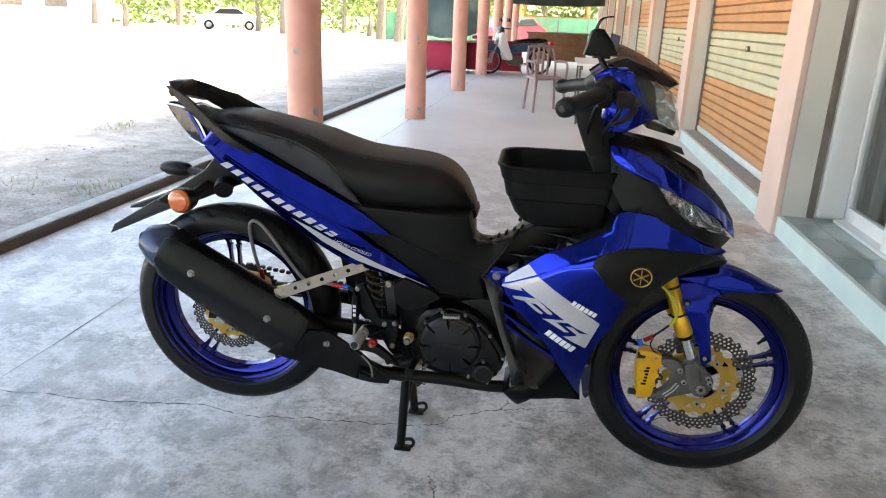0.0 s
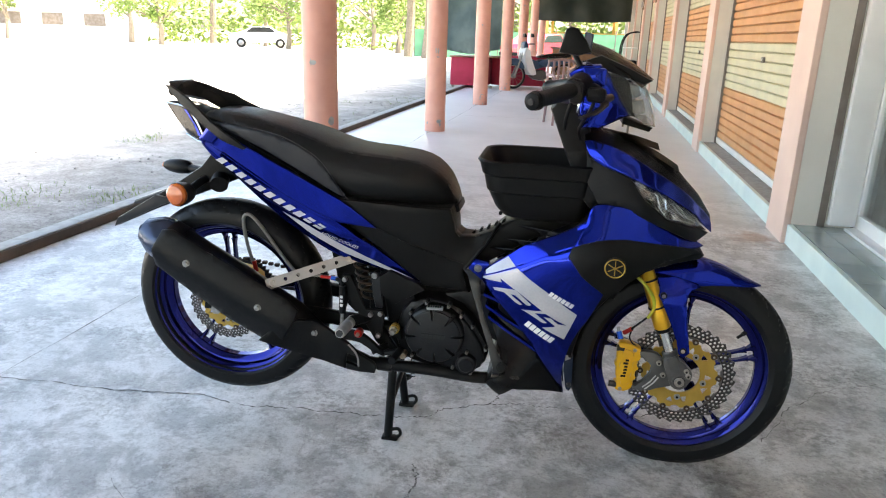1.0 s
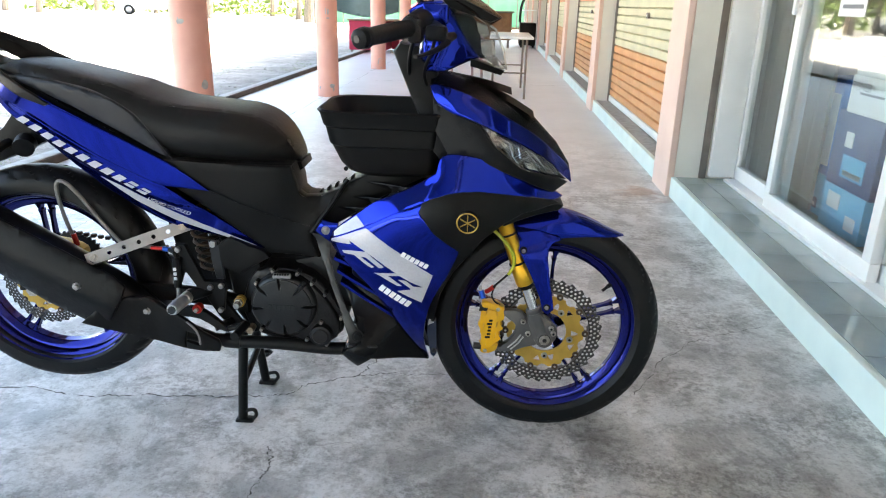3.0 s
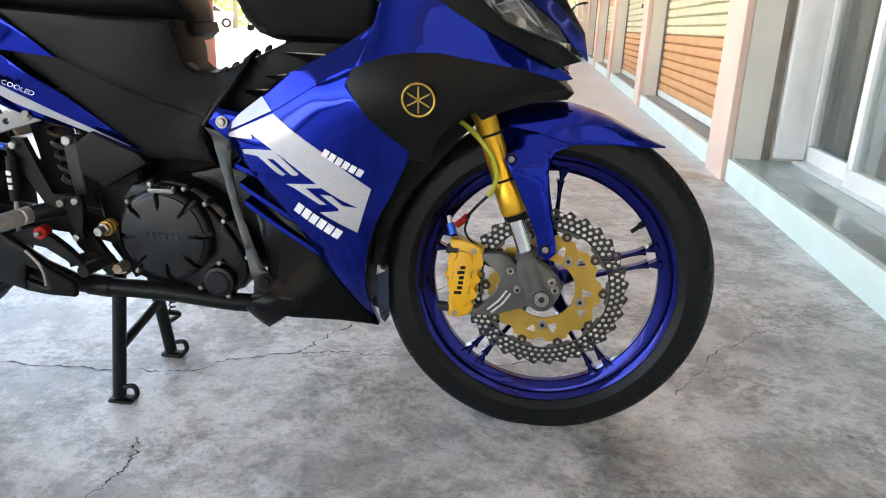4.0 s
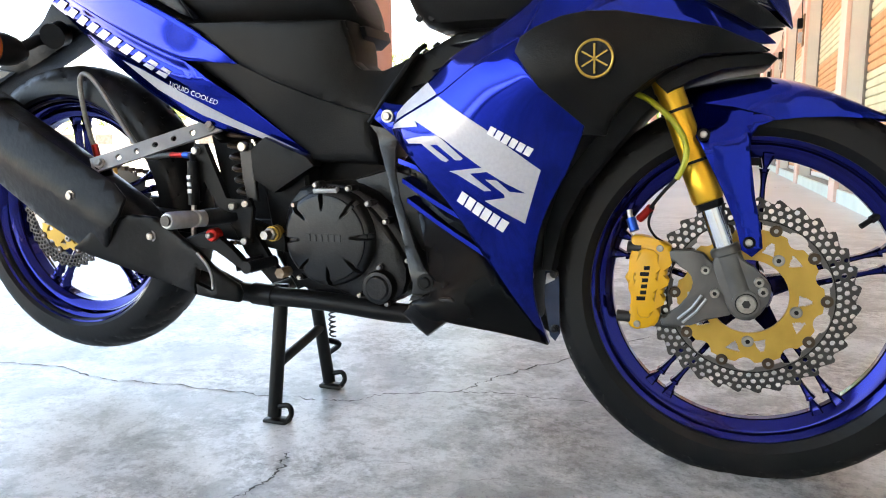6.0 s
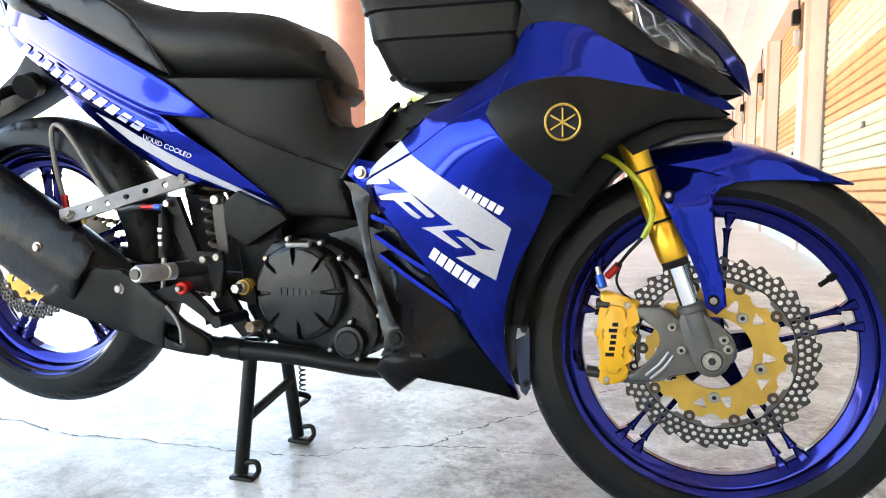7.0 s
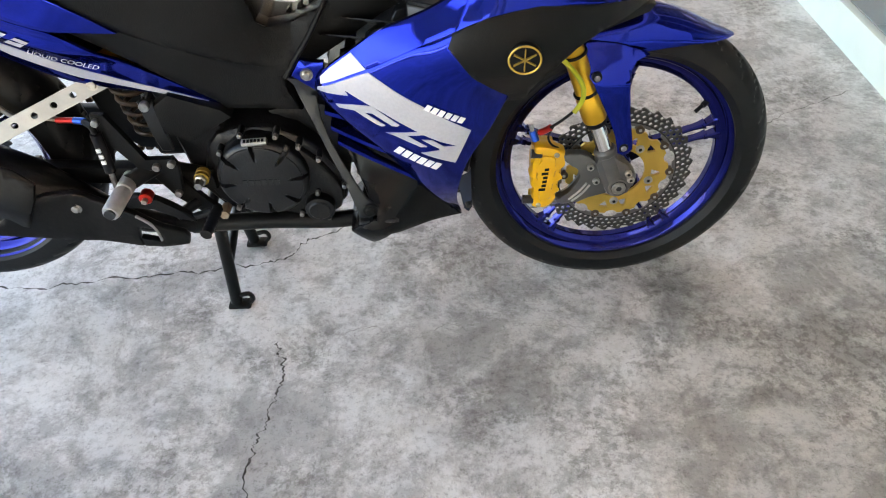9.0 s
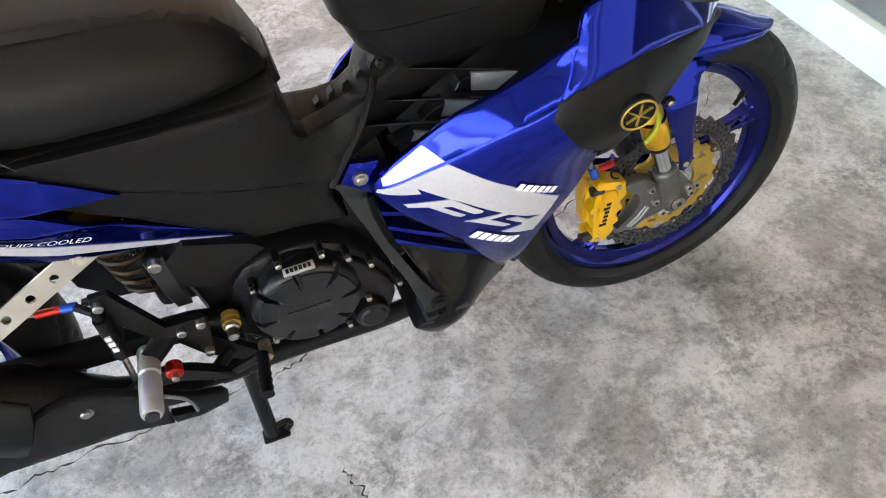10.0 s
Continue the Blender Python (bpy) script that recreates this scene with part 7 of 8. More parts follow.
# exhaust
ex = new("exhaust")
ex.parent = bike
tagged(ex, "matt black exhaust with guards")
ex.location = (0.010, 0.034, 0.009)
hd = spline([(0.2, 0.0, 0.33), (0.215, -0.06, 0.26), (0.17, -0.11, 0.222), (0.08, -0.128, 0.211), (-0.06, -0.135, 0.222), (-0.18, -0.14, 0.226), (-0.245, -0.145, 0.232)], 6)
part("header_pipe", tube(hd, 0.0165, 18), M_PIPE, ex)
part("pipe_clamp", tube([(-0.165, -0.139, 0.225), (-0.205, -0.141, 0.228)], 0.0195, 18), M_PIPE, ex)
mf = bmesh.new()
AXM = [(-0.235, -0.148, 0.234), (-0.28, -0.155, 0.252), (-0.34, -0.165, 0.290), (-0.42, -0.17, 0.343), (-0.44, -0.17, 0.354), (-0.60, -0.17, 0.442), (-0.76, -0.17, 0.53), (-0.775, -0.17, 0.538)]
add_tube(mf, AXM, [0.018, 0.022, 0.028, 0.046, 0.052, 0.060, 0.0605, 0.056], 30, 0.92)
part("muffler", mf, M_PIPE, ex, smooth=40)
G1 = [(-0.772, 0.592), (-0.745, 0.594), (-0.60, 0.516), (-0.50, 0.462), (-0.43, 0.425), (-0.402, 0.398), (-0.41, 0.37), (-0.455, 0.292), (-0.475, 0.288), (-0.60, 0.352), (-0.70, 0.418), (-0.80, 0.492), (-0.80, 0.54)]
wg = lambda u, z: -(0.242 - 0.3 * min(abs((z - 0.354) * 0.88 + (u + 0.44) * 0.476), 0.07))
part("muffler_guard", panel(G1, wg, lambda u, z: wg(u, z) + 0.012, 0.006, 0.02), M_PIPE, ex, "matt black muffler guard", smooth=50)
G2 = [(-0.2795, 0.2335), (-0.366, 0.257), (-0.495, 0.303), (-0.511, 0.309), (-0.48, 0.336), (-0.446, 0.362), (-0.401, 0.37), (-0.359, 0.366), (-0.273, 0.31), (-0.236, 0.277), (-0.203, 0.252), (-0.198, 0.237), (-0.202, 0.223), (-0.23, 0.227), (-0.278, 0.2331), (-0.278, 0.254), (-0.244, 0.243), (-0.241, 0.249), (-0.25, 0.274), (-0.275, 0.279), (-0.2795, 0.256)]
wg2 = lambda u, z: -(0.206 + 0.22 * max(0.0, -0.345 - u) - 0.3 * max(0.0, u + 0.24))
part("heat_shield", panel(G2, wg2, lambda u, z: wg2(u, z) + 0.016, 0.004, 0.012), M_PIPE, ex, "black heat shield with an open slot", smooth=50)
bm = tube([(-0.765, -0.17, 0.533), (-0.80, -0.17, 0.552), (-0.82, -0.17, 0.56), (-0.852, -0.17, 0.572)], [0.064, 0.064, 0.058, 0.036], 30, 0.92)
part("end_cap", bm, M_CAP, ex, "smoked grey-blue end cap")
part("end_ring", tube([(-0.752, -0.17, 0.526), (-0.79, -0.17, 0.546)], 0.0655, 30, 0.92), M_BLACKPL, ex)
part("outlet", tube([(-0.845, -0.17, 0.567), (-0.862, -0.17, 0.566)], [0.022, 0.02], 20), M_BLACKPL, ex)
for u, z, y in ((-0.702, 0.509, -0.238), (-0.508, 0.402, -0.238), (-0.364, 0.333, -0.2085)):
    hexbolt(u, z, y, 0.0068, ex, "guard_bolt", None, True)
bm = tube(spline([(-0.270, -0.2065, 0.308), (-0.252, -0.2055, 0.288), (-0.244, -0.2045, 0.268), (-0.243, -0.2045, 0.246)], 4), 0.0028, 8)
part("shield_lip", bm, M_ALU, ex)
# hanger bar with holes
hb = new("hanger_bar")
hb.parent = bike
tagged(hb, "drilled aluminium exhaust hanger bar")
p0, p1 = Vector((-0.474, -0.1535, 0.4655)), Vector((-0.282, -0.0865, 0.529))
d = (p1 - p0).normalized()
n = Vector((0.0, 0.35, 0.94))
n = (n - d * n.dot(d)).normalized()
out = d.cross(n)
out = out if out.y < 0 else -out
bm = bmesh.new()
NH = 7
L0, K, w = (p1 - p0).length, 16, 0.0145
for k in range(NH):
    a0, a1 = L0 / 6 * (k - 0.5), L0 / 6 * (k + 0.5)
    o, h = [], []
    for q in range(K):
        t = q / K * 4
        s, f = int(t), t - int(t)
        x, y = [(a0 + (a1 - a0) * f, -w), (a1, -w + 2 * w * f), (a1 + (a0 - a1) * f, w), (a0, w - 2 * w * f)][s]
        o.append((x, y))
        th = math.atan2(y, x - (a0 + a1) / 2)
        h.append(((a0 + a1) / 2 + 0.0055 * math.cos(th), 0.0055 * math.sin(th)))
    V = lambda xy, yy: bm.verts.new(p0 + d * xy[0] + n * xy[1] + out * yy)
    o1, o2, h1, h2 = [V(p, 0.003) for p in o], [V(p, -0.003) for p in o], [V(p, 0.003) for p in h], [V(p, -0.003) for p in h]
    for q in range(K):
        p = (q + 1) % K
        bm.faces.new((o1[q], o1[p], h1[p], h1[q]))
        bm.faces.new((o2[p], o2[q], h2[q], h2[p]))
        bm.faces.new((h1[q], h1[p], h2[p], h2[q]))
        if q < K // 4 or K // 2 <= q < 3 * K // 4 or (k == 0 and q >= 3 * K // 4) or (k == NH - 1 and K // 4 <= q < K // 2):
            bm.faces.new((o1[p], o1[q], o2[q], o2[p]))
bmesh.ops.remove_doubles(bm, verts=bm.verts[:], dist=2e-5)
part("bar", bm, M_ALU, hb)
for q in (p0, p1):
    part("hanger_washer", tube([q + out * 0.002, q + out * 0.006], 0.0095, 18), M_BOLT, hb)
    part("hanger_bolt", tube([q + out * 0.005, q + out * 0.013], 0.0065, 6), M_BOLT, hb)
part("hanger_lug", tube([p0 - out * 0.003, p0 - out * 0.03 + Vector((-0.01, 0, -0.02))], 0.014, 14), M_PIPE, hb)
part("frame_lug", tube([p1 - out * 0.003, p1 - out * 0.04], 0.011, 14), M_MATT, hb)

# -- rear sets, swingarm, brake line
bm = prism([(-0.285, 0.50), (-0.262, 0.50), (-0.225, 0.405), (-0.178, 0.408), (-0.172, 0.39), (-0.18, 0.33), (-0.195, 0.33), (-0.202, 0.385), (-0.24, 0.385), (-0.268, 0.44), (-0.28, 0.40), (-0.296, 0.395)], -0.133, -0.121, 0.002)
part("footrest_bracket", bm, M_MATT, bike, "black rear-set bracket")
bm = prism([(-0.242, 0.385), (-0.205, 0.39), (-0.15, 0.30), (-0.12, 0.27), (-0.15, 0.26), (-0.2, 0.31)], -0.12, -0.108, 0.002)
part("footrest_bracket", bm, M_MATT, bike, "black rear-set bracket")
for u, z in ((-0.208, 0.394), (-0.181, 0.399), (-0.187, 0.335), (-0.278, 0.488)):
    hexbolt(u, z, -0.137, 0.0065, bike, "bracket_bolt")
pg = new("footpeg")
pg.parent = bike
tagged(pg, "knurled aluminium footpeg")
a, b = Vector((-0.258, -0.12, 0.372)), Vector((-0.262, -0.238, 0.379))
part("peg", tube([a.lerp(b, f) for f in (0.1, 0.12, 0.45, 0.47, 0.5, 0.52, 0.95, 1.0)], [0.013, 0.0145, 0.0145, 0.0125, 0.0125, 0.0145, 0.0145, 0.012], 22), M_PEG, pg)
part("peg_end", tube([b, b.lerp(a, -0.03)], 0.009, 16), M_STRUT, pg)
part("peg_mount", tube([(-0.22, -0.11, 0.378), a.lerp(b, 0.25)], 0.015, 16), M_BLACKPL, pg)
bm = prism(soften([(-0.305, 0.336), (-0.30, 0.318), (-0.24, 0.33), (-0.2, 0.30), (-0.165, 0.282), (-0.165, 0.295), (-0.2, 0.325), (-0.24, 0.356)], 1), -0.16, -0.145, 0.003)
part("brake_pedal", bm, M_BLACKPL, bike, "black rear brake pedal")
bm = bmesh.new()
add_disc(bm, (-0.235, 0.347), 0.0115, -0.166, -0.148, 24, 0.002)
part("pedal_pivot", bm, M_RED, bike, "red anodised pivot")
hexbolt(-0.235, 0.347, -0.169, 0.005, bike, "pivot_bolt")
hexbolt(-0.295, 0.327, -0.162, 0.006, bike, "pedal_bolt")
part("pedal_tip", tube([Vector((-0.123, -0.150, 0.306)).lerp(Vector((-0.129, -0.219, 0.307)), k / 12) for k in range(13)], [0.0085 if k % 2 else 0.0102 for k in range(13)], 14), M_BLACKPL, bike, "ribbed black rubber pedal")
part("pedal_arm", tube(spline([(-0.172, -0.150, 0.290), (-0.150, -0.150, 0.296), (-0.123, -0.150, 0.306)], 4), 0.007, 10), M_BLACKPL, bike)
bm = tube([(-0.150, -0.095, 0.346), (-0.150, -0.12, 0.346), (-0.150, -0.122, 0.346), (-0.150, -0.136, 0.346)], [0.0115, 0.0115, 0.008, 0.008], 6)
part("pivot_nut", bm, M_BOLT, bike)
bm = tube([(-0.149, -0.095, 0.346), (-0.149, -0.104, 0.346), (-0.149, -0.105, 0.346), (-0.149, -0.108, 0.346), (-0.149, -0.109, 0.346), (-0.149, -0.114, 0.346)], [0.0135, 0.0135, 0.0105, 0.0105, 0.0135, 0.0135], 20)
part("pivot_washer", bm, M_GOLDISC, bike)
bm = tube([(-0.118, -0.115, 0.283), (-0.118, -0.143, 0.284)], 0.0095, 6)
part("stand_bolt", bm, mat("rusty_bolt", (0.2, 0.14, 0.09), 0.6, 0.6, colour2=(0.3, 0.26, 0.2), scale=60), bike)
part("kick_stub", tube([(-0.165, -0.12, 0.30), (-0.20, -0.15, 0.293)], 0.0095, 14), M_BLACKPL, bike)
mc = new("master_cylinder")
mc.parent = bike
tagged(mc, "black rear brake master cylinder")
part("cylinder", tube([(-0.284, -0.143, 0.395), (-0.283, -0.140, 0.47)], 0.0095, 14), M_BLACKPL, mc)
part("rod", tube([(-0.288, -0.145, 0.34), (-0.284, -0.143, 0.40)], 0.0045, 10), M_BOLT, mc)
for z in (0.44, 0.428, 0.416):
    part("printed_bar", box(-0.2875, -0.1535, z, -0.2805, -0.1505, z + 0.007, 0.0), M_DECALW, mc)
part("line_fitting", tube([(-0.305, -0.116, 0.479), (-0.323, -0.114, 0.480)], 0.006, 12), M_BLUEFIT, mc, "blue fitting")
part("line_fitting", tube([(-0.322, -0.114, 0.48), (-0.353, -0.111, 0.480)], 0.0050, 12), M_RED, mc, "red fitting")
part("line_elbow", tube([(-0.283, -0.140, 0.466), (-0.287, -0.135, 0.479), (-0.308, -0.116, 0.479)], 0.0055, 10), M_BLACKPL, mc)
bl = spline([(-0.350, -0.110, 0.481), (-0.385, -0.098, 0.478), (-0.424, -0.095, 0.476), (-0.467, -0.088, 0.515), (-0.529, -0.085, 0.599), (-0.562, -0.085, 0.630), (-0.58, -0.085, 0.616), (-0.573, -0.085, 0.547), (-0.553, -0.085, 0.474)], 6)
part("rear_brake_line", tube(bl, 0.0048, 10), M_HOSEG, bike, "grey braided rear brake line")
part("line_end", tube([(-0.557, -0.085, 0.498), (-0.551, -0.085, 0.468)], 0.0065, 10), M_RED, bike)
rc = new("rear_caliper")
rc.parent = bike
tagged(rc, "gold rear brake caliper above the disc")
part("body", prism(soften([(-0.66, 0.478), (-0.60, 0.475), (-0.545, 0.462), (-0.54, 0.435), (-0.58, 0.43), (-0.62, 0.45), (-0.655, 0.45)], 1), -0.09, -0.045, 0.006, 2), M_GOLDISC, rc)
part("mount", prism([(-0.58, 0.44), (-0.50, 0.41), (-0.49, 0.39), (-0.56, 0.40)], -0.08, -0.07, 0.003), M_GOLDISC, rc)
bm = panel([(-0.13, 0.345), (-0.2, 0.365), (-0.45, 0.385), (-0.60, 0.385), (-0.70, 0.375), (-0.705, 0.35), (-0.60, 0.350), (-0.42, 0.345), (-0.2, 0.325), (-0.13, 0.312)], lambda u, z: -0.105 - 0.02 * max(0, -0.3 - u), lambda u, z: -0.075 - 0.02 * max(0, -0.3 - u), 0.008, 0.03)
both("swingarm", bm, M_MATT, bike, "black steel swingarm")
part("rear_axle", tube([(-0.656, -0.125, 0.362), (-0.656, 0.125, 0.362)], 0.009, 14), M_BOLT, bike)
part("rear_axle_nut", tube([(-0.656, -0.135, 0.362), (-0.656, -0.12, 0.362)], 0.015, 6), M_BOLT, bike)
ch = new("chain")
ch.parent = bike
tagged(ch, "dark drive chain and rear sprocket")
bm = annulus_plate(AXLE_R, lambda a: 0.05, lambda a: 0.086 + 0.004 * math.cos(38 * a), 0.058, 0.064, 228)
part("sprocket", bm, M_STRUT, ch)
for z0, z1 in ((0.448, 0.385), (0.276, 0.31)):
    for k in range(26):
        f = k / 26
        u, z = -0.656 + 0.5 * f, z0 + (z1 - z0) * f
        bm = box(u, 0.055, z - 0.005, u + 0.014, 0.068 if k % 2 else 0.066, z + 0.005, 0.002, 1)
        part("link", bm, M_BRONZE, ch)
bm = tube([(-0.262, 0.0, 0.56), (-0.235, 0.0, 0.40)], 0.012, 14)
part("shock_rod", bm, M_CHROME, bike)
sp = [(-0.262 + 0.028 * k / 90 + 0.03 * math.cos(k * 0.5), 0.03 * math.sin(k * 0.5) - 0.03, 0.55 - 0.15 * k / 90) for k in range(91)]
part("shock_spring", tube(sp, 0.0045, 8), M_BRONZE, bike)
part("shock_body", tube([(-0.264, -0.03, 0.57), (-0.262, -0.03, 0.53)], [0.03, 0.034], 20), M_GOLD, bike)
bm = prism([(-0.218, 0.50), (-0.192, 0.50), (-0.185, 0.40), (-0.205, 0.40), (-0.212, 0.44)], -0.1, -0.09, 0.002)
part("frame_tab", bm, M_STRUT, bike)
hexbolt(-0.205, 0.494, -0.104, 0.0085, bike, "frame_bolt")
bm = tube(spline([(0.36, 0, 0.84), (0.22, 0, 0.66), (0.05, 0, 0.56), (-0.1, 0, 0.52), (-0.25, 0, 0.55), (-0.45, 0, 0.68), (-0.68, 0, 0.80)], 6), 0.026, 14)
part("frame_spine", bm, M_MATT, bike)
bm = prism([(-0.10, 0.50), (-0.2, 0.50), (-0.17, 0.30), (-0.13, 0.24), (-0.09, 0.26)], -0.075, 0.075, 0.006)
part("frame_plate", bm, M_BLACKPL, bike)
# black block added to close the see-through gap under the body
bm = box(-0.235, -0.06, 0.36, -0.125, 0.06, 0.47, 0.012)
part("gap_block", bm, M_BLACKPL, bike)
# black panel added to darken the gaps behind the rear set
bm = panel([(-0.40, 0.62), (-0.2, 0.58), (-0.14, 0.46), (-0.15, 0.34), (-0.21, 0.315), (-0.30, 0.325), (-0.345, 0.37), (-0.357, 0.45), (-0.372, 0.52)], lambda u, z: 0.02, lambda u, z: 0.05, 0.008, 0.03)
part("gap_panel", bm, M_BLACKPL, bike)
bm = panel([(-0.40, 0.66), (-0.28, 0.62), (-0.25, 0.54), (-0.30, 0.50), (-0.36, 0.55), (-0.44, 0.63), (-0.62, 0.745), (-0.58, 0.77)], lambda u, z: -0.06, lambda u, z: 0.06, 0.02, 0.03)
part("rear_mudguard", bm, M_BLACKPL, bike)

# -- centre stand
cs = new("centre_stand")
cs.parent = bike
tagged(cs, "black tubular centre stand")
for y0, y1, u0, u1, z0 in ((-0.075, -0.108, -0.158, -0.166, 0.25), (0.06, 0.082, -0.18, -0.16, 0.25)):
    part("leg", tube([(u0, y0, z0), (u1, y1, 0.012)], 0.0125, 14), M_PIPE, cs)
    part("foot", box(u1 - 0.018, y1 - 0.014, 0.0, u1 + 0.03, y1 + 0.014, 0.009, 0.004), M_PIPE, cs)
    part("foot_curl", tube(spline([(u1 + 0.005, y1, 0.03), (u1 + 0.03, y1, 0.035), (u1 + 0.036, y1, 0.02), (u1 + 0.026, y1, 0.006)], 4), 0.005, 8), M_PIPE, cs)
part("cross_bar", tube([(-0.163, -0.095, 0.105), (-0.168, 0.07, 0.13)], 0.0095, 12), M_PIPE, cs)
part("cross_bar", tube([(-0.17, -0.09, 0.24), (-0.175, 0.07, 0.24)], 0.012, 12), M_PIPE, cs)
sp = [(-0.13 + 0.006 * math.cos(k * 0.9), 0.05 + 0.006 * math.sin(k * 0.9), 0.22 - 0.10 * k / 70) for k in range(71)]
part("spring", tube(sp, 0.0018, 6), M_STRUT, cs)
part("pedal_arm", tube(spline([(-0.17, 0.085, 0.10), (-0.15, 0.11, 0.085), (-0.18, 0.12, 0.06)], 4), 0.006, 8), M_PIPE, cs)


# ---- floor joint and cracks ----
floor_ob = bpy.data.objects["floor"]


def crack(pts, w, seed, name="crack", m=None):
    rnd = random.Random(seed)
    P = spline([(x, y, 0.0012) for x, y in pts], 14)
    bm = bmesh.new()
    L, R = [], []
    off = 0.0
    for i, p in enumerate(P):
        d = (P[min(i + 1, len(P) - 1)] - P[max(i - 1, 0)]).normalized()
        s = Vector((-d.y, d.x, 0))
        off = off * 0.7 + rnd.uniform(-1, 1) * 0.006
        ww = w * rnd.uniform(0.25, 1.25) * (0.4 if rnd.random() < 0.2 else 1)
        c = p + s * off
        L.append(bm.verts.new(c + s * ww))
        R.append(bm.verts.new(c - s * ww))
    for i in range(len(P) - 1):
        bm.faces.new((L[i], L[i + 1], R[i + 1], R[i]))
    return part(name, bm, m or M_DARK, floor_ob, "pale scrape on the concrete" if m else "thin dark crack in the concrete")


crack([(-1.50, 1.70), (-1.08, 1.715), (-0.85, 1.747), (-0.676, 1.730), (-0.541, 1.737), (-0.358, 1.754), (-0.228, 1.765), (-0.10, 1.786), (-0.053, 1.835), (0.0, 1.878), (0.10, 1.936), (0.122, 1.995), (0.155, 2.055), (0.20, 2.138), (0.25, 2.211), (0.42, 2.5)], 0.0023, 1)
crack([(-0.065, 1.55), (-0.045, 1.50), (-0.036, 1.445), (-0.048, 1.375), (-0.062, 1.32), (-0.06, 1.257), (-0.03, 1.05), (-0.05, 0.72)], 0.0022, 2)
crack([(0.095, 1.925), (0.17, 1.940), (0.257, 1.940), (0.353, 1.959), (0.5, 1.955), (0.66, 2.0)], 0.0018, 3)
crack([(0.04, 1.566), (0.14, 1.574), (0.19, 1.545)], 0.0011, 4, "scrape", M_GROUT)
crack([(0.20, 1.540), (0.286, 1.576), (0.362, 1.588), (0.416, 1.580), (0.50, 1.573), (0.58, 1.566)], 0.0013, 24, "scrape", M_GROUT)
crack([(0.9, 1.9), (1.05, 2.15), (1.2, 2.3), (1.44, 2.42)], 0.0011, 5)
crack([(-0.8, 1.3), (-0.55, 1.1), (-0.3, 1.02), (-0.03, 1.05)], 0.0008, 6)
for k in range(5):
    crack([(-1.497, 0.4 + 6 * k), (-1.495, 2 + 6 * k), (-1.498, 4.5 + 6 * k), (-1.496, 6.4 + 6 * k)], 0.0028, 10 + k, "floor_joint")
crack([(-1.47, 4.0), (-0.5, 4.05), (0.5, 4.02), (1.45, 4.05)], 0.0015, 20, "floor_joint")
crack([(-1.47, 10.2), (-0.5, 10.22), (0.5, 10.2), (1.45, 10.25)], 0.003, 21, "floor_joint")

# ---- stones and grass along the kerb ----
rnd = random.Random(5)
bm = bmesh.new()
for k in range(900):
    x, y = EDGE_X - 0.16 - abs(rnd.gauss(0, 1.6)), rnd.uniform(1.0, 16.0)
    r = rnd.uniform(0.004, 0.02) * (1.6 if rnd.random() < 0.04 else 1)
    z = -0.13 + 0.05 * noise.noise((x * 0.8, y * 0.8, 0))
    v = [bm.verts.new((x + r * rnd.uniform(0.6, 1.2) * a, y + r * rnd.uniform(0.6, 1.2) * b, z + r * c)) for a, b, c in ((1, 0, 0), (0, 1, 0), (-1, 0, 0), (0, -1, 0), (0, 0, 0.8))]
    for i in range(4):
        bm.faces.new((v[i], v[(i + 1) % 4], v[4]))
solo("gravel_stones", bm, mat("grey_stone", (0.24, 0.23, 0.21), 0.9, colour2=(0.15, 0.145, 0.13), scale=7), "loose grey stones on the yard edge", "stones", kind="stuff", smooth=10)
bm = bmesh.new()
PATCH = [(-3.7, 4.1, 0.5), (-3.1, 4.6, 0.35), (-2.75, 7.2, 0.4), (-3.3, 9.0, 0.9), (-4.2, 12.0, 1.2), (-3.0, 13.5, 0.9), (-4.6, 7.0, 0.4), (-5.5, 10.0, 0.6), (-3.0, 2.9, 0.2)]
for k in range(2600):
    cx, cy, r = rnd.choice(PATCH)
    x, y = rnd.gauss(cx, r * 0.3), rnd.gauss(cy, r * 0.6)
    if x > EDGE_X - 0.1:
        continue
    h, a, w = rnd.uniform(0.012, 0.05), rnd.uniform(0, 6.28), rnd.uniform(0.002, 0.0045)
    z = -0.14 + 0.05 * noise.noise((x * 0.8, y * 0.8, 0))
    lx, ly = math.cos(a) * h * rnd.uniform(0.2, 0.9), math.sin(a) * h * rnd.uniform(0.2, 0.9)
    v = [bm.verts.new(p) for p in ((x - w * math.sin(a), y + w * math.cos(a), z), (x + w * math.sin(a), y - w * math.cos(a), z), (x + lx, y + ly, z + h))]
    bm.faces.new(v)
solo("grass", bm, M_GRASS, "short grass tufts growing beside the kerb", "grass", kind="stuff")


# ---- trees round the yard ----
def add_leaf(bm, p, size, rnd, mi=0):
    d = Vector((rnd.gauss(0, 1), rnd.gauss(0, 1), rnd.gauss(0, 0.7))).normalized()
    s = d.cross(Vector((rnd.gauss(0, 1), rnd.gauss(0, 1), rnd.gauss(0, 1)))).normalized()
    v = [bm.verts.new(p + q) for q in (-d * size, s * size * 0.45, d * size, -s * size * 0.45)]
    bm.faces.new(v)


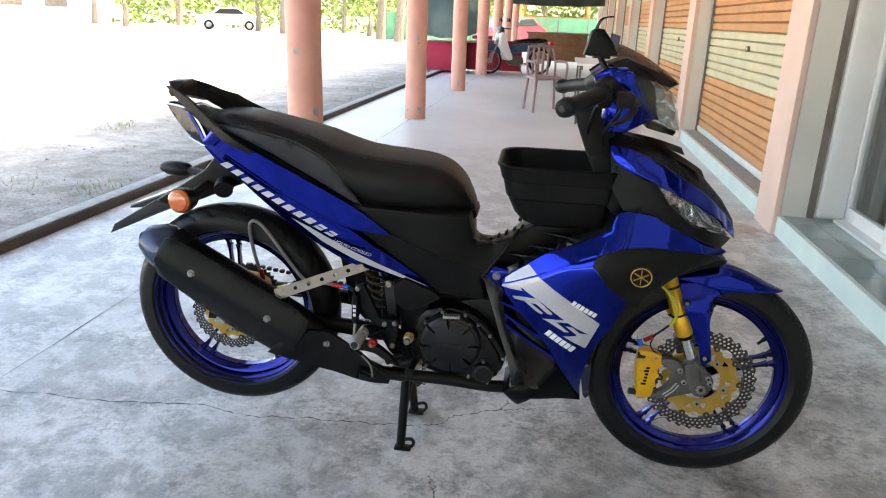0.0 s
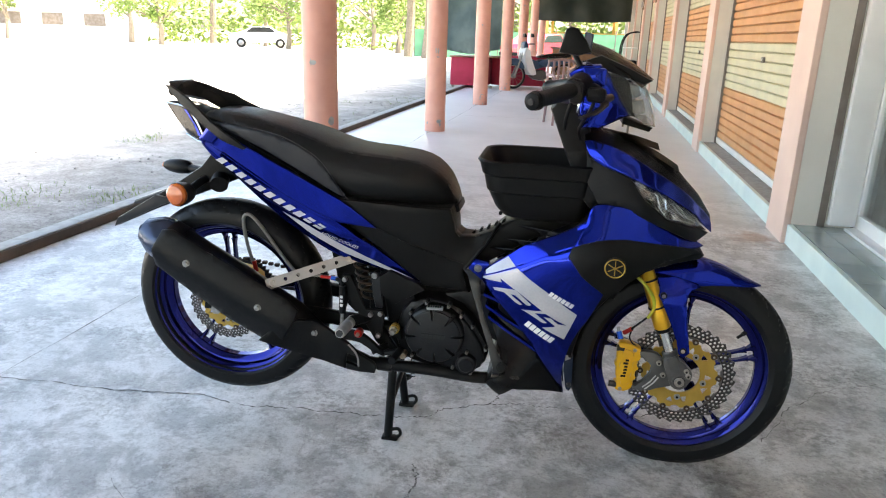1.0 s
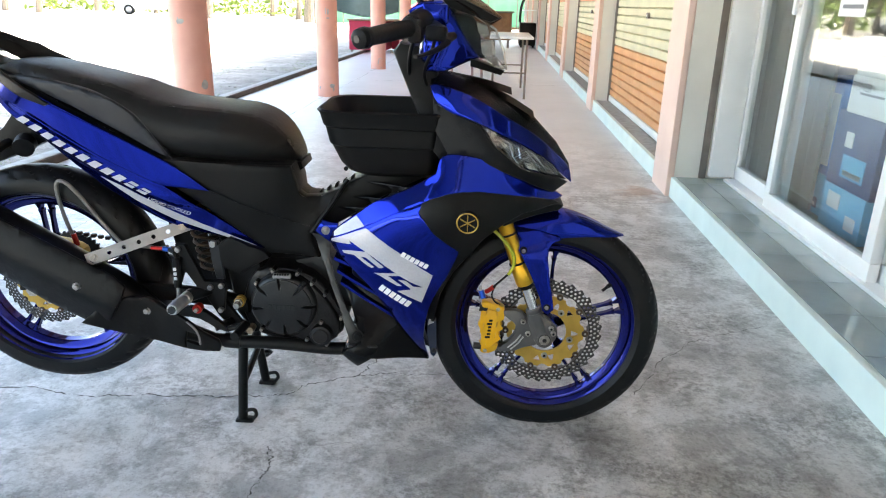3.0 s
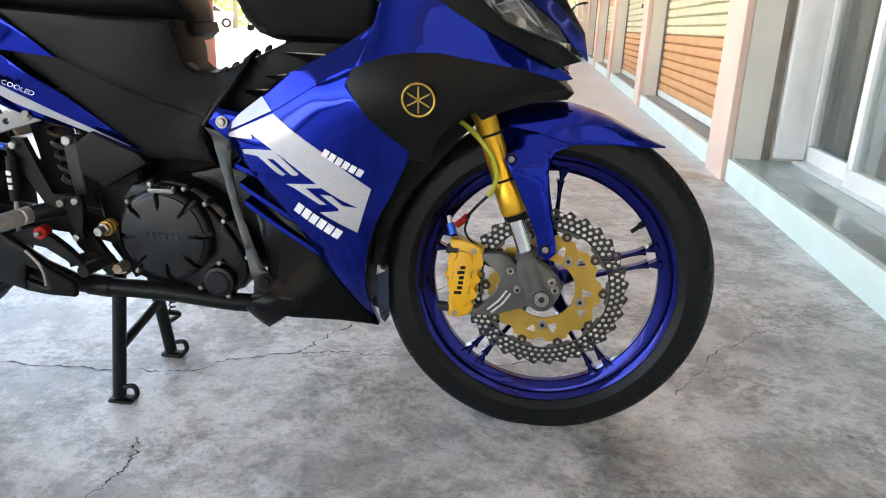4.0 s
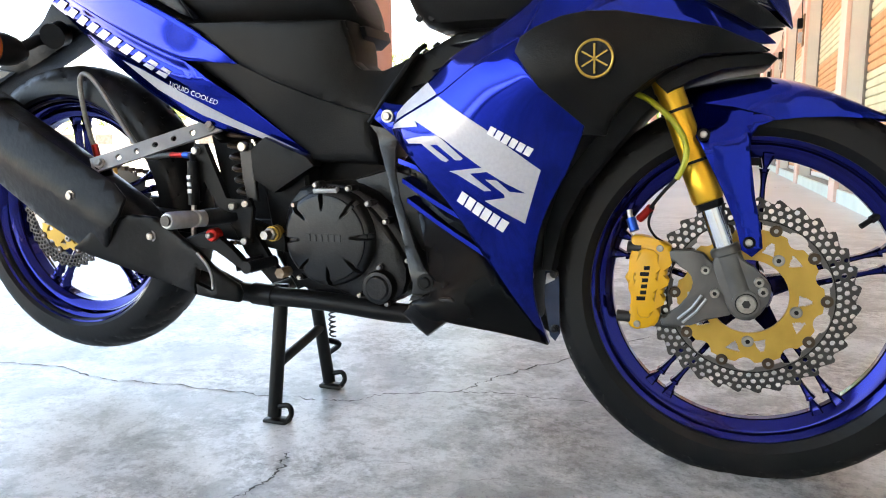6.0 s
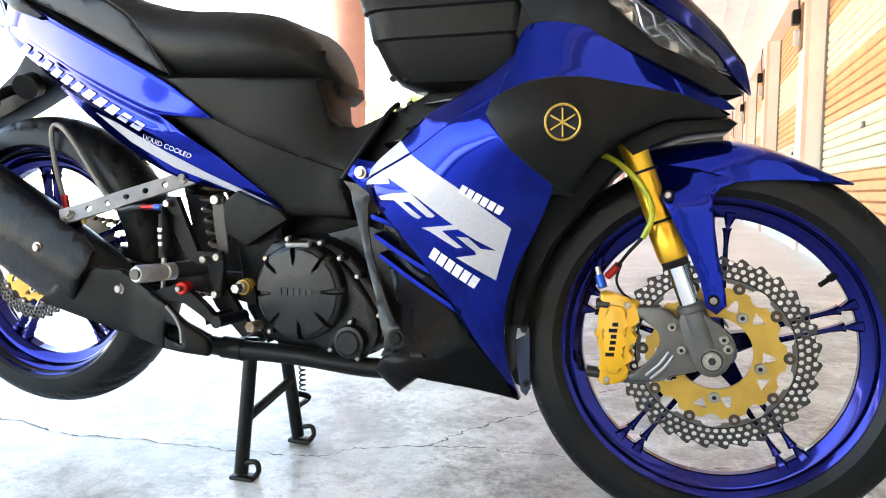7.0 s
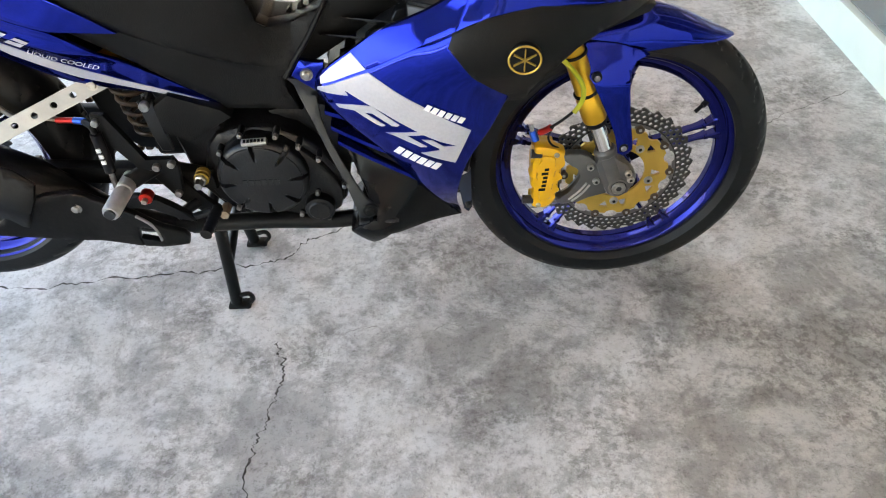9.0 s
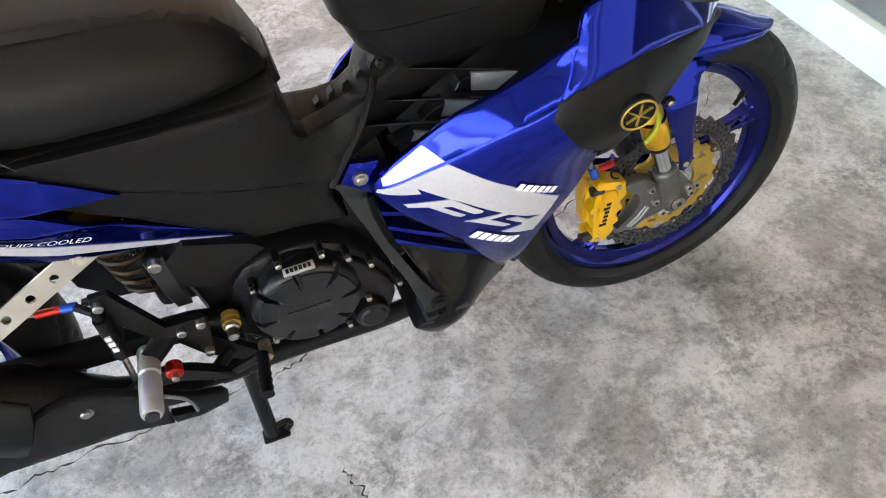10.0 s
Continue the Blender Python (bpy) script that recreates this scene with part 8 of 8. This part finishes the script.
def broad_tree(x, y, h, spread, seed):
    rnd = random.Random(seed)
    t = thing("tree", "leafy broad tree at the far edge of the yard", "tree", pose(x, y, -0.13), "trees round the yard")
    bm = bmesh.new()
    add_tube(bm, spline([(0, 0, -0.1), (0.1, 0, h * 0.2), (-0.1, 0.1, h * 0.45), (0, 0, h * 0.7)], 4), [0.22 * (1 - i / 16) for i in range(13)], 8)
    tips = []
    for k in range(9):
        a, e = rnd.uniform(0, 6.28), rnd.uniform(0.3, 1.0)
        b = Vector((0, 0, h * rnd.uniform(0.25, 0.6)))
        c = b + Vector((math.cos(a) * spread * e, math.sin(a) * spread * e, h * rnd.uniform(0.1, 0.4)))
        add_tube(bm, [b, b.lerp(c, 0.5) + Vector((0, 0, 0.2)), c], [0.08, 0.05, 0.02], 6)
        tips.append(c)
    part("trunk", bm, M_BARK, t, "grey-brown trunk and limbs")
    bm = bmesh.new()
    for c in tips + [Vector((0, 0, h * 0.8))]:
        for q in range(rnd.randint(3, 5)):
            cc = c + Vector((rnd.gauss(0, 0.7), rnd.gauss(0, 0.7), rnd.gauss(0, 0.45)))
            rr = rnd.uniform(0.4, 0.9)
            for j in range(70):
                v = Vector((rnd.gauss(0, 1), rnd.gauss(0, 1), rnd.gauss(0, 0.8))).normalized() * rr * rnd.uniform(0.5, 1.05)
                add_leaf(bm, cc + v, rnd.uniform(0.09, 0.2), rnd)
    part("crown", bm, M_LEAF, t, "light green leaves in clumps", kind="stuff")


def palm(x, y, h, seed):
    rnd = random.Random(seed)
    t = thing("palm_tree", "tall palm with drooping fronds beside the yard", "palm tree", pose(x, y, -0.13), "trees round the yard")
    part("trunk", tube(spline([(0, 0, -0.1), (0.15, 0, h * 0.4), (0.1, 0.1, h)], 6), [0.28 - 0.008 * i for i in range(13)], 10), M_BARK, t)
    bm = bmesh.new()
    for k in range(22):
        a, up = rnd.uniform(0, 6.28), rnd.uniform(-0.4, 1.2)
        d = Vector((math.cos(a), math.sin(a), 0))
        P = spline([Vector((0.1, 0.1, h)), Vector((0.1, 0.1, h + up)) + d * 1.3, Vector((0.1, 0.1, h + up * 0.6 - 0.6)) + d * 2.5, Vector((0.1, 0.1, h + up * 0.2 - 2.0)) + d * 3.2], 7)
        side = Vector((-d.y, d.x, 0))
        for i in range(1, len(P) - 1):
            for sg in (-1, 1):
                tip = P[i] + side * sg * rnd.uniform(0.35, 0.55) + Vector((0, 0, -rnd.uniform(0.2, 0.5)))
                q = (P[i + 1] - P[i]) * 0.35
                bm.faces.new([bm.verts.new(v) for v in (P[i] - q, P[i] + q, tip)])
    part("crown", bm, M_LEAF, t, "drooping feathered fronds", kind="stuff")


for i, (x, y, h, s) in enumerate(((-34, 50, 7, 3.0), (-29, 46, 5, 2.4), (-24, 52, 8, 3.2), (-20, 47, 5.5, 2.6), (-15.5, 52, 7.5, 3.0), (-12, 46, 5, 2.2), (-9, 50, 7, 2.6), (-43, 48, 6, 2.8), (-5.5, 56, 7, 2.8), (-1, 50, 6, 2.6), (4, 54, 7, 2.8), (-52, 45, 7, 3), (-62, 38, 7, 3), (12, 50, 7, 3))):
    broad_tree(x, y, h, s, 40 + i)
for i, (x, y, h) in enumerate(((-17, 44, 6.5), (-8.3, 38, 5.2), (-9.8, 40, 6.0), (-30, 55, 8))):
    palm(x, y, h, 90 + i)
bm = bmesh.new()
for k in range(9000):
    x = rnd.uniform(-60, 14)
    y = 57 + rnd.gauss(0, 2) - 0.12 * (x + 20)
    add_leaf(bm, Vector((x, y, rnd.uniform(-0.1, 3.2) * rnd.uniform(0.5, 1.5))), rnd.uniform(0.15, 0.4), rnd)
solo("hedge", bm, M_LEAF, "dense bright scrub behind the yard", "bushes", kind="stuff")


# ---- parked vehicles and far buildings ----
def car(x, y, turn, paint, label, pickup=False):
    c = thing("car", label, "car", pose(x, y, -0.13, 0, 0, turn))
    side = [(-2.1, 0.35), (-2.15, 0.75), (-1.95, 0.95), (-1.2, 1.0), (-0.6, 1.42), (0.7, 1.46), (1.25, 1.02), (2.0, 0.92), (2.15, 0.7), (2.12, 0.35)]
    if pickup:
        side = [(-2.3, 0.45), (-2.35, 0.95), (-0.75, 0.98), (-0.7, 1.62), (0.5, 1.66), (1.15, 1.1), (2.1, 1.02), (2.25, 0.8), (2.2, 0.4)]
    part("body", prism(side, -0.8, 0.8, 0.09, 3), paint, c)
    gl = mat("tinted_glass", (0.02, 0.022, 0.025), 0.1, coat=0.5)
    win = [(-0.95, 1.03), (-0.52, 1.36), (0.66, 1.4), (1.08, 1.06)] if not pickup else [(-0.6, 1.12), (-0.58, 1.54), (0.45, 1.57), (0.95, 1.14)]
    for s in (-1, 1):
        part("side_window", prism(win, s * 0.79, s * 0.815, 0.01), gl, c)
    for u in (-1.3, 1.35):
        for s in (-1, 1):
            w = part("wheel", tube([(u, s * 0.62, 0.32), (u, s * 0.84, 0.32)], 0.32, 24), M_RUBBER, c)
            part("rim", tube([(u, s * 0.83, 0.32), (u, s * 0.85, 0.32)], [0.2, 0.17], 16), M_ALU, w)
    for s in (-1, 1):
        part("headlight", box(2.08, s * 0.5 - 0.16, 0.66, 2.17 if not pickup else 2.24, s * 0.5 + 0.16, 0.8, 0.03), M_LENS, c)
        part("tail_light", box(-2.37 if pickup else -2.17, s * 0.62 - 0.1, 0.7, -2.05, s * 0.62 + 0.1, 0.85, 0.02), M_RED, c)
    part("bumper", box(-2.42 if pickup else -2.22, -0.75, 0.4, -2.1, 0.75, 0.56, 0.04), M_BLACKPL, c)
    return c


car(-22.6, 48.2, 24, mat("white_paint", (0.8, 0.8, 0.8), 0.35, coat=0.6), "white hatchback parked in the sunlit yard")
car(-46.8, 57, 8, mat("red_paint", (0.5, 0.03, 0.03), 0.3, coat=1.0), "red pickup parked in the sunlit yard", True)
car(-2.2, 36, 60, mat("crimson_paint", (0.45, 0.02, 0.04), 0.3, coat=1.0), "red car parked beyond the walkway end")
shed = thing("shed", "long white shed with a low metal roof", "building", pose(-46, 52, -0.13, 0, 0, 14))
part("wall", box(-11, -3, 0, 11, 3, 2.6, 0.02), M_CREAM, shed)
part("roof", prism([(-12, 2.6), (12, 2.6), (11, 3.6), (-11, 3.6)], -4, 4, 0.02), M_WHITE, shed, "pale metal roof")
for k in range(6):
    part("window", box(-9 + 3.2 * k, -3.05, 1.1, -7.4 + 3.2 * k, -2.98, 2.0, 0.01), M_STEEL, shed, "dark window")
M_YROOF = mat("yellow_roof", (0.7, 0.42, 0.1), 0.5, colour2=(0.6, 0.35, 0.08), scale=2)
sh2 = thing("shelter", "open shelter with a yellow corrugated roof", "building", pose(1.0, 41, -0.13))
part("roof", prism([(-3.5, 2.35), (4.5, 2.35), (4.1, 3.3), (-3.1, 3.3)], -3, 3, 0.02), M_YROOF, sh2, "yellow roof")
for u in (-3, 0.5, 4):
    for w in (-2.6, 2.6):
        part("post", box(u - 0.07, w - 0.07, 0, u + 0.07, w + 0.07, 2.4, 0.01), M_YROOF, sh2)
part("back_wall", box(-3, 2.6, 0, 4, 2.7, 1.6, 0.01), M_YROOF, sh2)
fence = thing("fence", "green mesh fence beyond the walkway", "fence", pose(0, 38.2, -0.13))
M_GREENF = mat("green_net", (0.1, 0.3, 0.16), 0.7, colour2=(0.14, 0.36, 0.2), scale=2)
for k in range(14):
    part("post", tube([(-9 + 1.5 * k, 0, 0), (-9 + 1.5 * k, 0, 1.7)], 0.03, 8), M_STEEL, fence)
for k in range(13):
    part("net", box(-9 + 1.5 * k, -0.01, 0.1, -7.5 + 1.5 * k, 0.01, 1.5, 0.0), M_GREENF, fence)

# ---- stall, tarpaulins and furniture further along the walkway ----
M_REDC = mat("red_cloth", (0.42, 0.02, 0.06), 0.75, colour2=(0.34, 0.015, 0.045), scale=4, grain=60, bump=0.3)
stall = thing("stall", "low stall wrapped in red cloth", "stall", pose(-2.72, 15.85, 0))
part("counter", box(0, 0, 0.05, 0.82, 1.1, 0.66, 0.02), M_REDC, stall)
part("back_cloth", box(1.07, 1.02, 0.03, 2.05, 1.10, 0.70, 0.015), M_REDC, stall, "red cloth hung behind the stall")
part("skirt", box(0.84, 0.62, 0.05, 1.05, 1.1, 0.66, 0.02), M_REDC, stall)
part("top", box(-0.03, -0.03, 0.66, 1.08, 1.15, 0.685, 0.008), M_BOARD, stall)
for u in (0.03, 0.9):
    part("leg", box(u, 0.02, 0, u + 0.05, 0.07, 0.06, 0.0), M_STEEL, stall)
M_TARP = mat("grey_green_tarpaulin", (0.16, 0.22, 0.21), 0.5, colour2=(0.11, 0.16, 0.155), scale=3, grain=30, bump=0.3)
M_TARPD = mat("dark_green_tarpaulin", (0.04, 0.055, 0.045), 0.6, colour2=(0.06, 0.075, 0.06), scale=3)


def hung_sheet(name, label, x0, x1, y, z0, z1, m, sag, folds, seed):
    bm = bmesh.new()
    n, k = 40, 24
    G = {}
    for i in range(n + 1):
        f = i / n
        for j in range(k + 1):
            g = j / k
            lo = z0 + sag * (2 * f - 1) ** 2
            z = lo + (z1 - lo) * g
            yy = y + 0.10 * math.sin(f * math.pi * folds + 1.2 * g) * (1 - 0.6 * g) + 0.22 * math.exp(-((g - 0.45 + 0.3 * abs(f - 0.5)) / 0.16) ** 2) * math.sin(f * math.pi)
            G[i, j] = bm.verts.new((x0 + (x1 - x0) * f, yy, z))
    for i in range(n):
        for j in range(k):
            bm.faces.new((G[i, j], G[i + 1, j], G[i + 1, j + 1], G[i, j + 1]))
    bmesh.ops.solidify(bm, geom=bm.faces[:], thickness=0.006)
    return solo(name, bm, m, label, "tarpaulin", smooth=60)


hung_sheet("tarpaulin", "grey-green tarpaulin hanging in folds between columns", -2.95, -1.6, 15.6, 0.74, 3.1, M_TARP, 0.12, 2.2, 1)
hung_sheet("tarpaulin", "dark green tarpaulin awning hung across the walkway", -1.6, 1.45, 23.5, 1.62, 3.49, M_TARPD, 0.05, 6, 2)


def scooter(x, y, turn):
    s = thing("scooter", "blue and white small motorcycle parked by the stall", "motorcycle", pose(x, y, 0, 0, 0, turn))
    navy, wht = mat("navy_plastic", (0.02, 0.06, 0.12), 0.35, colour2=(0.03, 0.08, 0.15), scale=8), mat("white_plastic", (0.7, 0.71, 0.72), 0.35)
    for u in (-0.62, 0.6):
        w = part("wheel", lathe([(0.275, -0.025), (0.285, 0), (0.275, 0.025), (0.235, 0.025), (0.235, -0.025)], 40, (u, 0, 0.285)), M_RUBBER, s)
        part("rim", lathe([(0.236, -0.018), (0.236, 0.018), (0.222, 0.015), (0.222, -0.015)], 40, (u, 0, 0.285)), M_ALU, w)
        bm = bmesh.new()
        for k in range(12):
            a = 2 * math.pi * k / 12
            add_tube(bm, [(u, 0.012 * (-1) ** k, 0.285), (u + 0.225 * math.cos(a), 0, 0.285 + 0.225 * math.sin(a))], 0.003, 5)
        part("spokes", bm, M_ALU, w)
        part("hub", tube([(u, -0.05, 0.285), (u, 0.05, 0.285)], 0.05, 16), M_ALU, w)
    bm = prism(soften([(0.34, 0.42), (0.44, 0.62), (0.60, 0.68), (0.78, 0.62), (0.93, 0.44), (0.82, 0.50), (0.62, 0.56), (0.50, 0.46)], 1), -0.06, 0.06, 0.01)
    part("front_fender", bm, navy, s)
    part("leg_shield", prism(soften([(0.22, 0.30), (0.30, 0.34), (0.44, 0.62), (0.43, 0.90), (0.32, 0.90), (0.26, 0.62), (0.10, 0.34)], 1), -0.20, 0.20, 0.02), wht, s, "white leg shield")
    for sy in (-0.07, 0.07):
        part("fork", tube([(0.60, sy, 0.285), (0.40, sy * 0.6, 0.85)], 0.02, 10), M_ALU, s)
    part("seat", prism(soften([(-0.75, 0.78), (-0.4, 0.80), (0.0, 0.74), (0.08, 0.68), (-0.3, 0.68), (-0.7, 0.70)], 1), -0.12, 0.12, 0.03, 2), M_SEAT, s)
    part("side_cover", prism(soften([(-0.85, 0.68), (-0.3, 0.67), (0.1, 0.64), (0.02, 0.48), (-0.3, 0.5), (-0.7, 0.6)], 1), -0.12, 0.12, 0.02), navy, s, "dark blue side cover")
    part("frame_cover", prism(soften([(0.30, 0.60), (0.20, 0.42), (0.0, 0.46), (-0.25, 0.56), (-0.2, 0.66), (0.1, 0.58), (0.26, 0.70)], 1), -0.09, 0.09, 0.02), navy, s, "dark blue frame cover")
    part("engine", prism(soften([(-0.15, 0.42), (0.15, 0.42), (0.25, 0.3), (0.1, 0.2), (-0.2, 0.22)], 1), -0.1, 0.1, 0.02), M_GREYCAST, s)
    part("exhaust", tube(spline([(0.1, -0.12, 0.22), (-0.2, -0.14, 0.2), (-0.8, -0.15, 0.3)], 5), [0.018] * 6 + [0.035] * 6, 12), M_CHROME, s)
    part("headlamp_cowl", prism(soften([(0.30, 0.88), (0.42, 0.86), (0.44, 1.0), (0.34, 1.04)], 1), -0.11, 0.11, 0.03, 2), navy, s)
    part("headlamp", tube([(0.42, 0, 0.93), (0.455, 0, 0.93)], [0.07, 0.055], 20), M_LENS, s)
    part("handlebar", tube([(0.28, -0.32, 0.98), (0.35, -0.12, 0.98), (0.35, 0.12, 0.98), (0.28, 0.32, 0.98)], 0.014, 10), M_BLACKPL, s)
    for sy in (-0.22, 0.22):
        part("mirror", prism(soften([(0.26, 1.12), (0.28, 1.2), (0.32, 1.2), (0.32, 1.12)], 1), sy - 0.06, sy + 0.06, 0.01), M_BLACKPL, s)
    part("tail_lamp", box(-0.90, -0.07, 0.62, -0.83, 0.07, 0.72, 0.015), M_RED, s)
    part("side_stand", tube([(-0.05, 0.1, 0.24), (-0.1, 0.26, 0.0)], 0.012, 8), M_STEEL, s)
    return s


scooter(-0.80, 16.4, 207)
M_MAUVE = mat("mauve_plastic", (0.33, 0.22, 0.22), 0.5, colour2=(0.28, 0.18, 0.18), scale=6)
ch = thing("plastic_chair", "mauve plastic garden chair with an open back", "chair", pose(0.03, 9.75, 0, 0, 0, 20))
part("seat", box(-0.21, -0.2, 0.42, 0.21, 0.2, 0.45, 0.012), M_MAUVE, ch)
for u in (-0.19, 0.19):
    for w in (-0.18, 0.18):
        part("leg", tube([(u * 1.15, w * 1.15, 0), (u, w, 0.43)], [0.016, 0.022], 8), M_MAUVE, ch)
    part("back_post", tube(spline([(u, 0.18, 0.44), (u * 1.05, 0.24, 0.65), (u * 0.9, 0.28, 0.82)], 4), 0.017, 8), M_MAUVE, ch)
    part("armrest", tube(spline([(u * 1.1, 0.22, 0.64), (u * 1.25, 0.0, 0.65), (u * 1.15, -0.19, 0.62), (u * 1.1, -0.2, 0.44)], 4), 0.017, 8), M_MAUVE, ch)
for k in range(4):
    part("back_slat", box(-0.13 + 0.07 * k, 0.22, 0.46, -0.10 + 0.07 * k, 0.245, 0.82, 0.006), M_MAUVE, ch)
part("back_top", tube([(-0.18, 0.28, 0.82), (0, 0.29, 0.84), (0.18, 0.28, 0.82)], 0.02, 8), M_MAUVE, ch)
tb = thing("folding_table", "white-topped folding table with thin dark legs", "table", pose(0.44, 8.55, 0))
part("tabletop", box(-0.05, -0.1, 0.685, 0.45, 1.35, 0.712, 0.006), M_WHITE, tb)
for u in (0.0, 0.38):
    for w in (0.05, 1.25):
        part("leg", tube([(u, w, 0), (u, w, 0.69)], 0.013, 8), M_STEEL, tb)
for w in (0.05, 1.25):
    part("leg_brace", tube([(0, w, 0.3), (0.38, w, 0.3)], 0.009, 8), M_STEEL, tb)
ct = thing("wooden_counter", "brown wooden counter further along the walkway", "counter", pose(-0.65, 18.9, 0))
part("front", box(0, 0, 0.2, 1.5, 0.5, 0.86, 0.01), M_BOARD, ct)
part("top", box(-0.05, -0.05, 0.86, 1.55, 0.55, 0.9, 0.008), M_STEEL, ct, "dark worktop")
for u in (0.05, 1.4):
    part("leg", box(u, 0.05, 0, u + 0.06, 0.11, 0.2, 0.0), M_STEEL, ct)
dc = thing("display_case", "black food display case with a curved glass front", "display case", pose(1.08, 19.4, 0))
part("base", box(0, 0, 0.06, 0.42, 1.0, 0.62, 0.01), M_BLACKPL, dc)
for w in (0.0, 0.97):
    P = spline([(0.0, w, 0.62), (0.02, w, 1.0), (0.12, w, 1.25), (0.3, w, 1.33), (0.42, w, 1.33)], 5)
    part("frame", tube([Vector(p) + Vector((0, 0.015, 0)) for p in P], 0.018, 8), M_BLACKPL, dc)
bm = bmesh.new()
P = spline([(0.0, 0, 0.62), (0.02, 0, 1.0), (0.12, 0, 1.25), (0.3, 0, 1.33)], 5)
a, b = [bm.verts.new(p + Vector((0, 0.02, 0))) for p in P], [bm.verts.new(p + Vector((0, 0.98, 0))) for p in P]
for i in range(len(P) - 1):
    bm.faces.new((a[i], a[i + 1], b[i + 1], b[i]))
bmesh.ops.solidify(bm, geom=bm.faces[:], thickness=0.005)
part("curved_glass", bm, M_GLASS, dc)
part("shelf", box(0.05, 0.03, 0.92, 0.4, 0.97, 0.94, 0.002), M_WHITE, dc)
for u in (0.03, 0.34):
    for w in (0.03, 0.9):
        part("foot", box(u, w, 0, u + 0.05, w + 0.05, 0.07, 0.0), M_BLACKPL, dc)

# ---- tiles on the shop-front step ----
TW = 0.3
tl_me = {}
for i in range(28):
    for j in range(2):
        y = -4.2 + 0.3 * i + 4.1
        if y > 4.2:
            continue
        x0, x1 = (WALL_X + 0.032, WALL_X + 0.172) if j == 0 else (WALL_X + 0.175, WALL_X + 0.325)
        if j not in tl_me:
            bm = box(0, 0, -0.012, x1 - x0, TW - 0.003, 0.0, 0.0015, 1)
            finish(bm)
            me = bpy.data.meshes.new("tile")
            bm.to_mesh(me)
            bm.free()
            me.materials.append(M_TILE)
            tl_me[j] = me
        t = new("tile", tl_me[j])
        t.location = (x0, y, STEP)
        t.parent = bpy.data.objects["shop_floor"]
for i, y in enumerate(PILLARS[1:6]):
    for k in range(10):
        t = new("tile", tl_me[0])
        t.location = (WALL_X + 0.032, y + PW + 0.02 + 0.297 * k, STEP)
        t.parent = bpy.data.objects["shop_floor"]
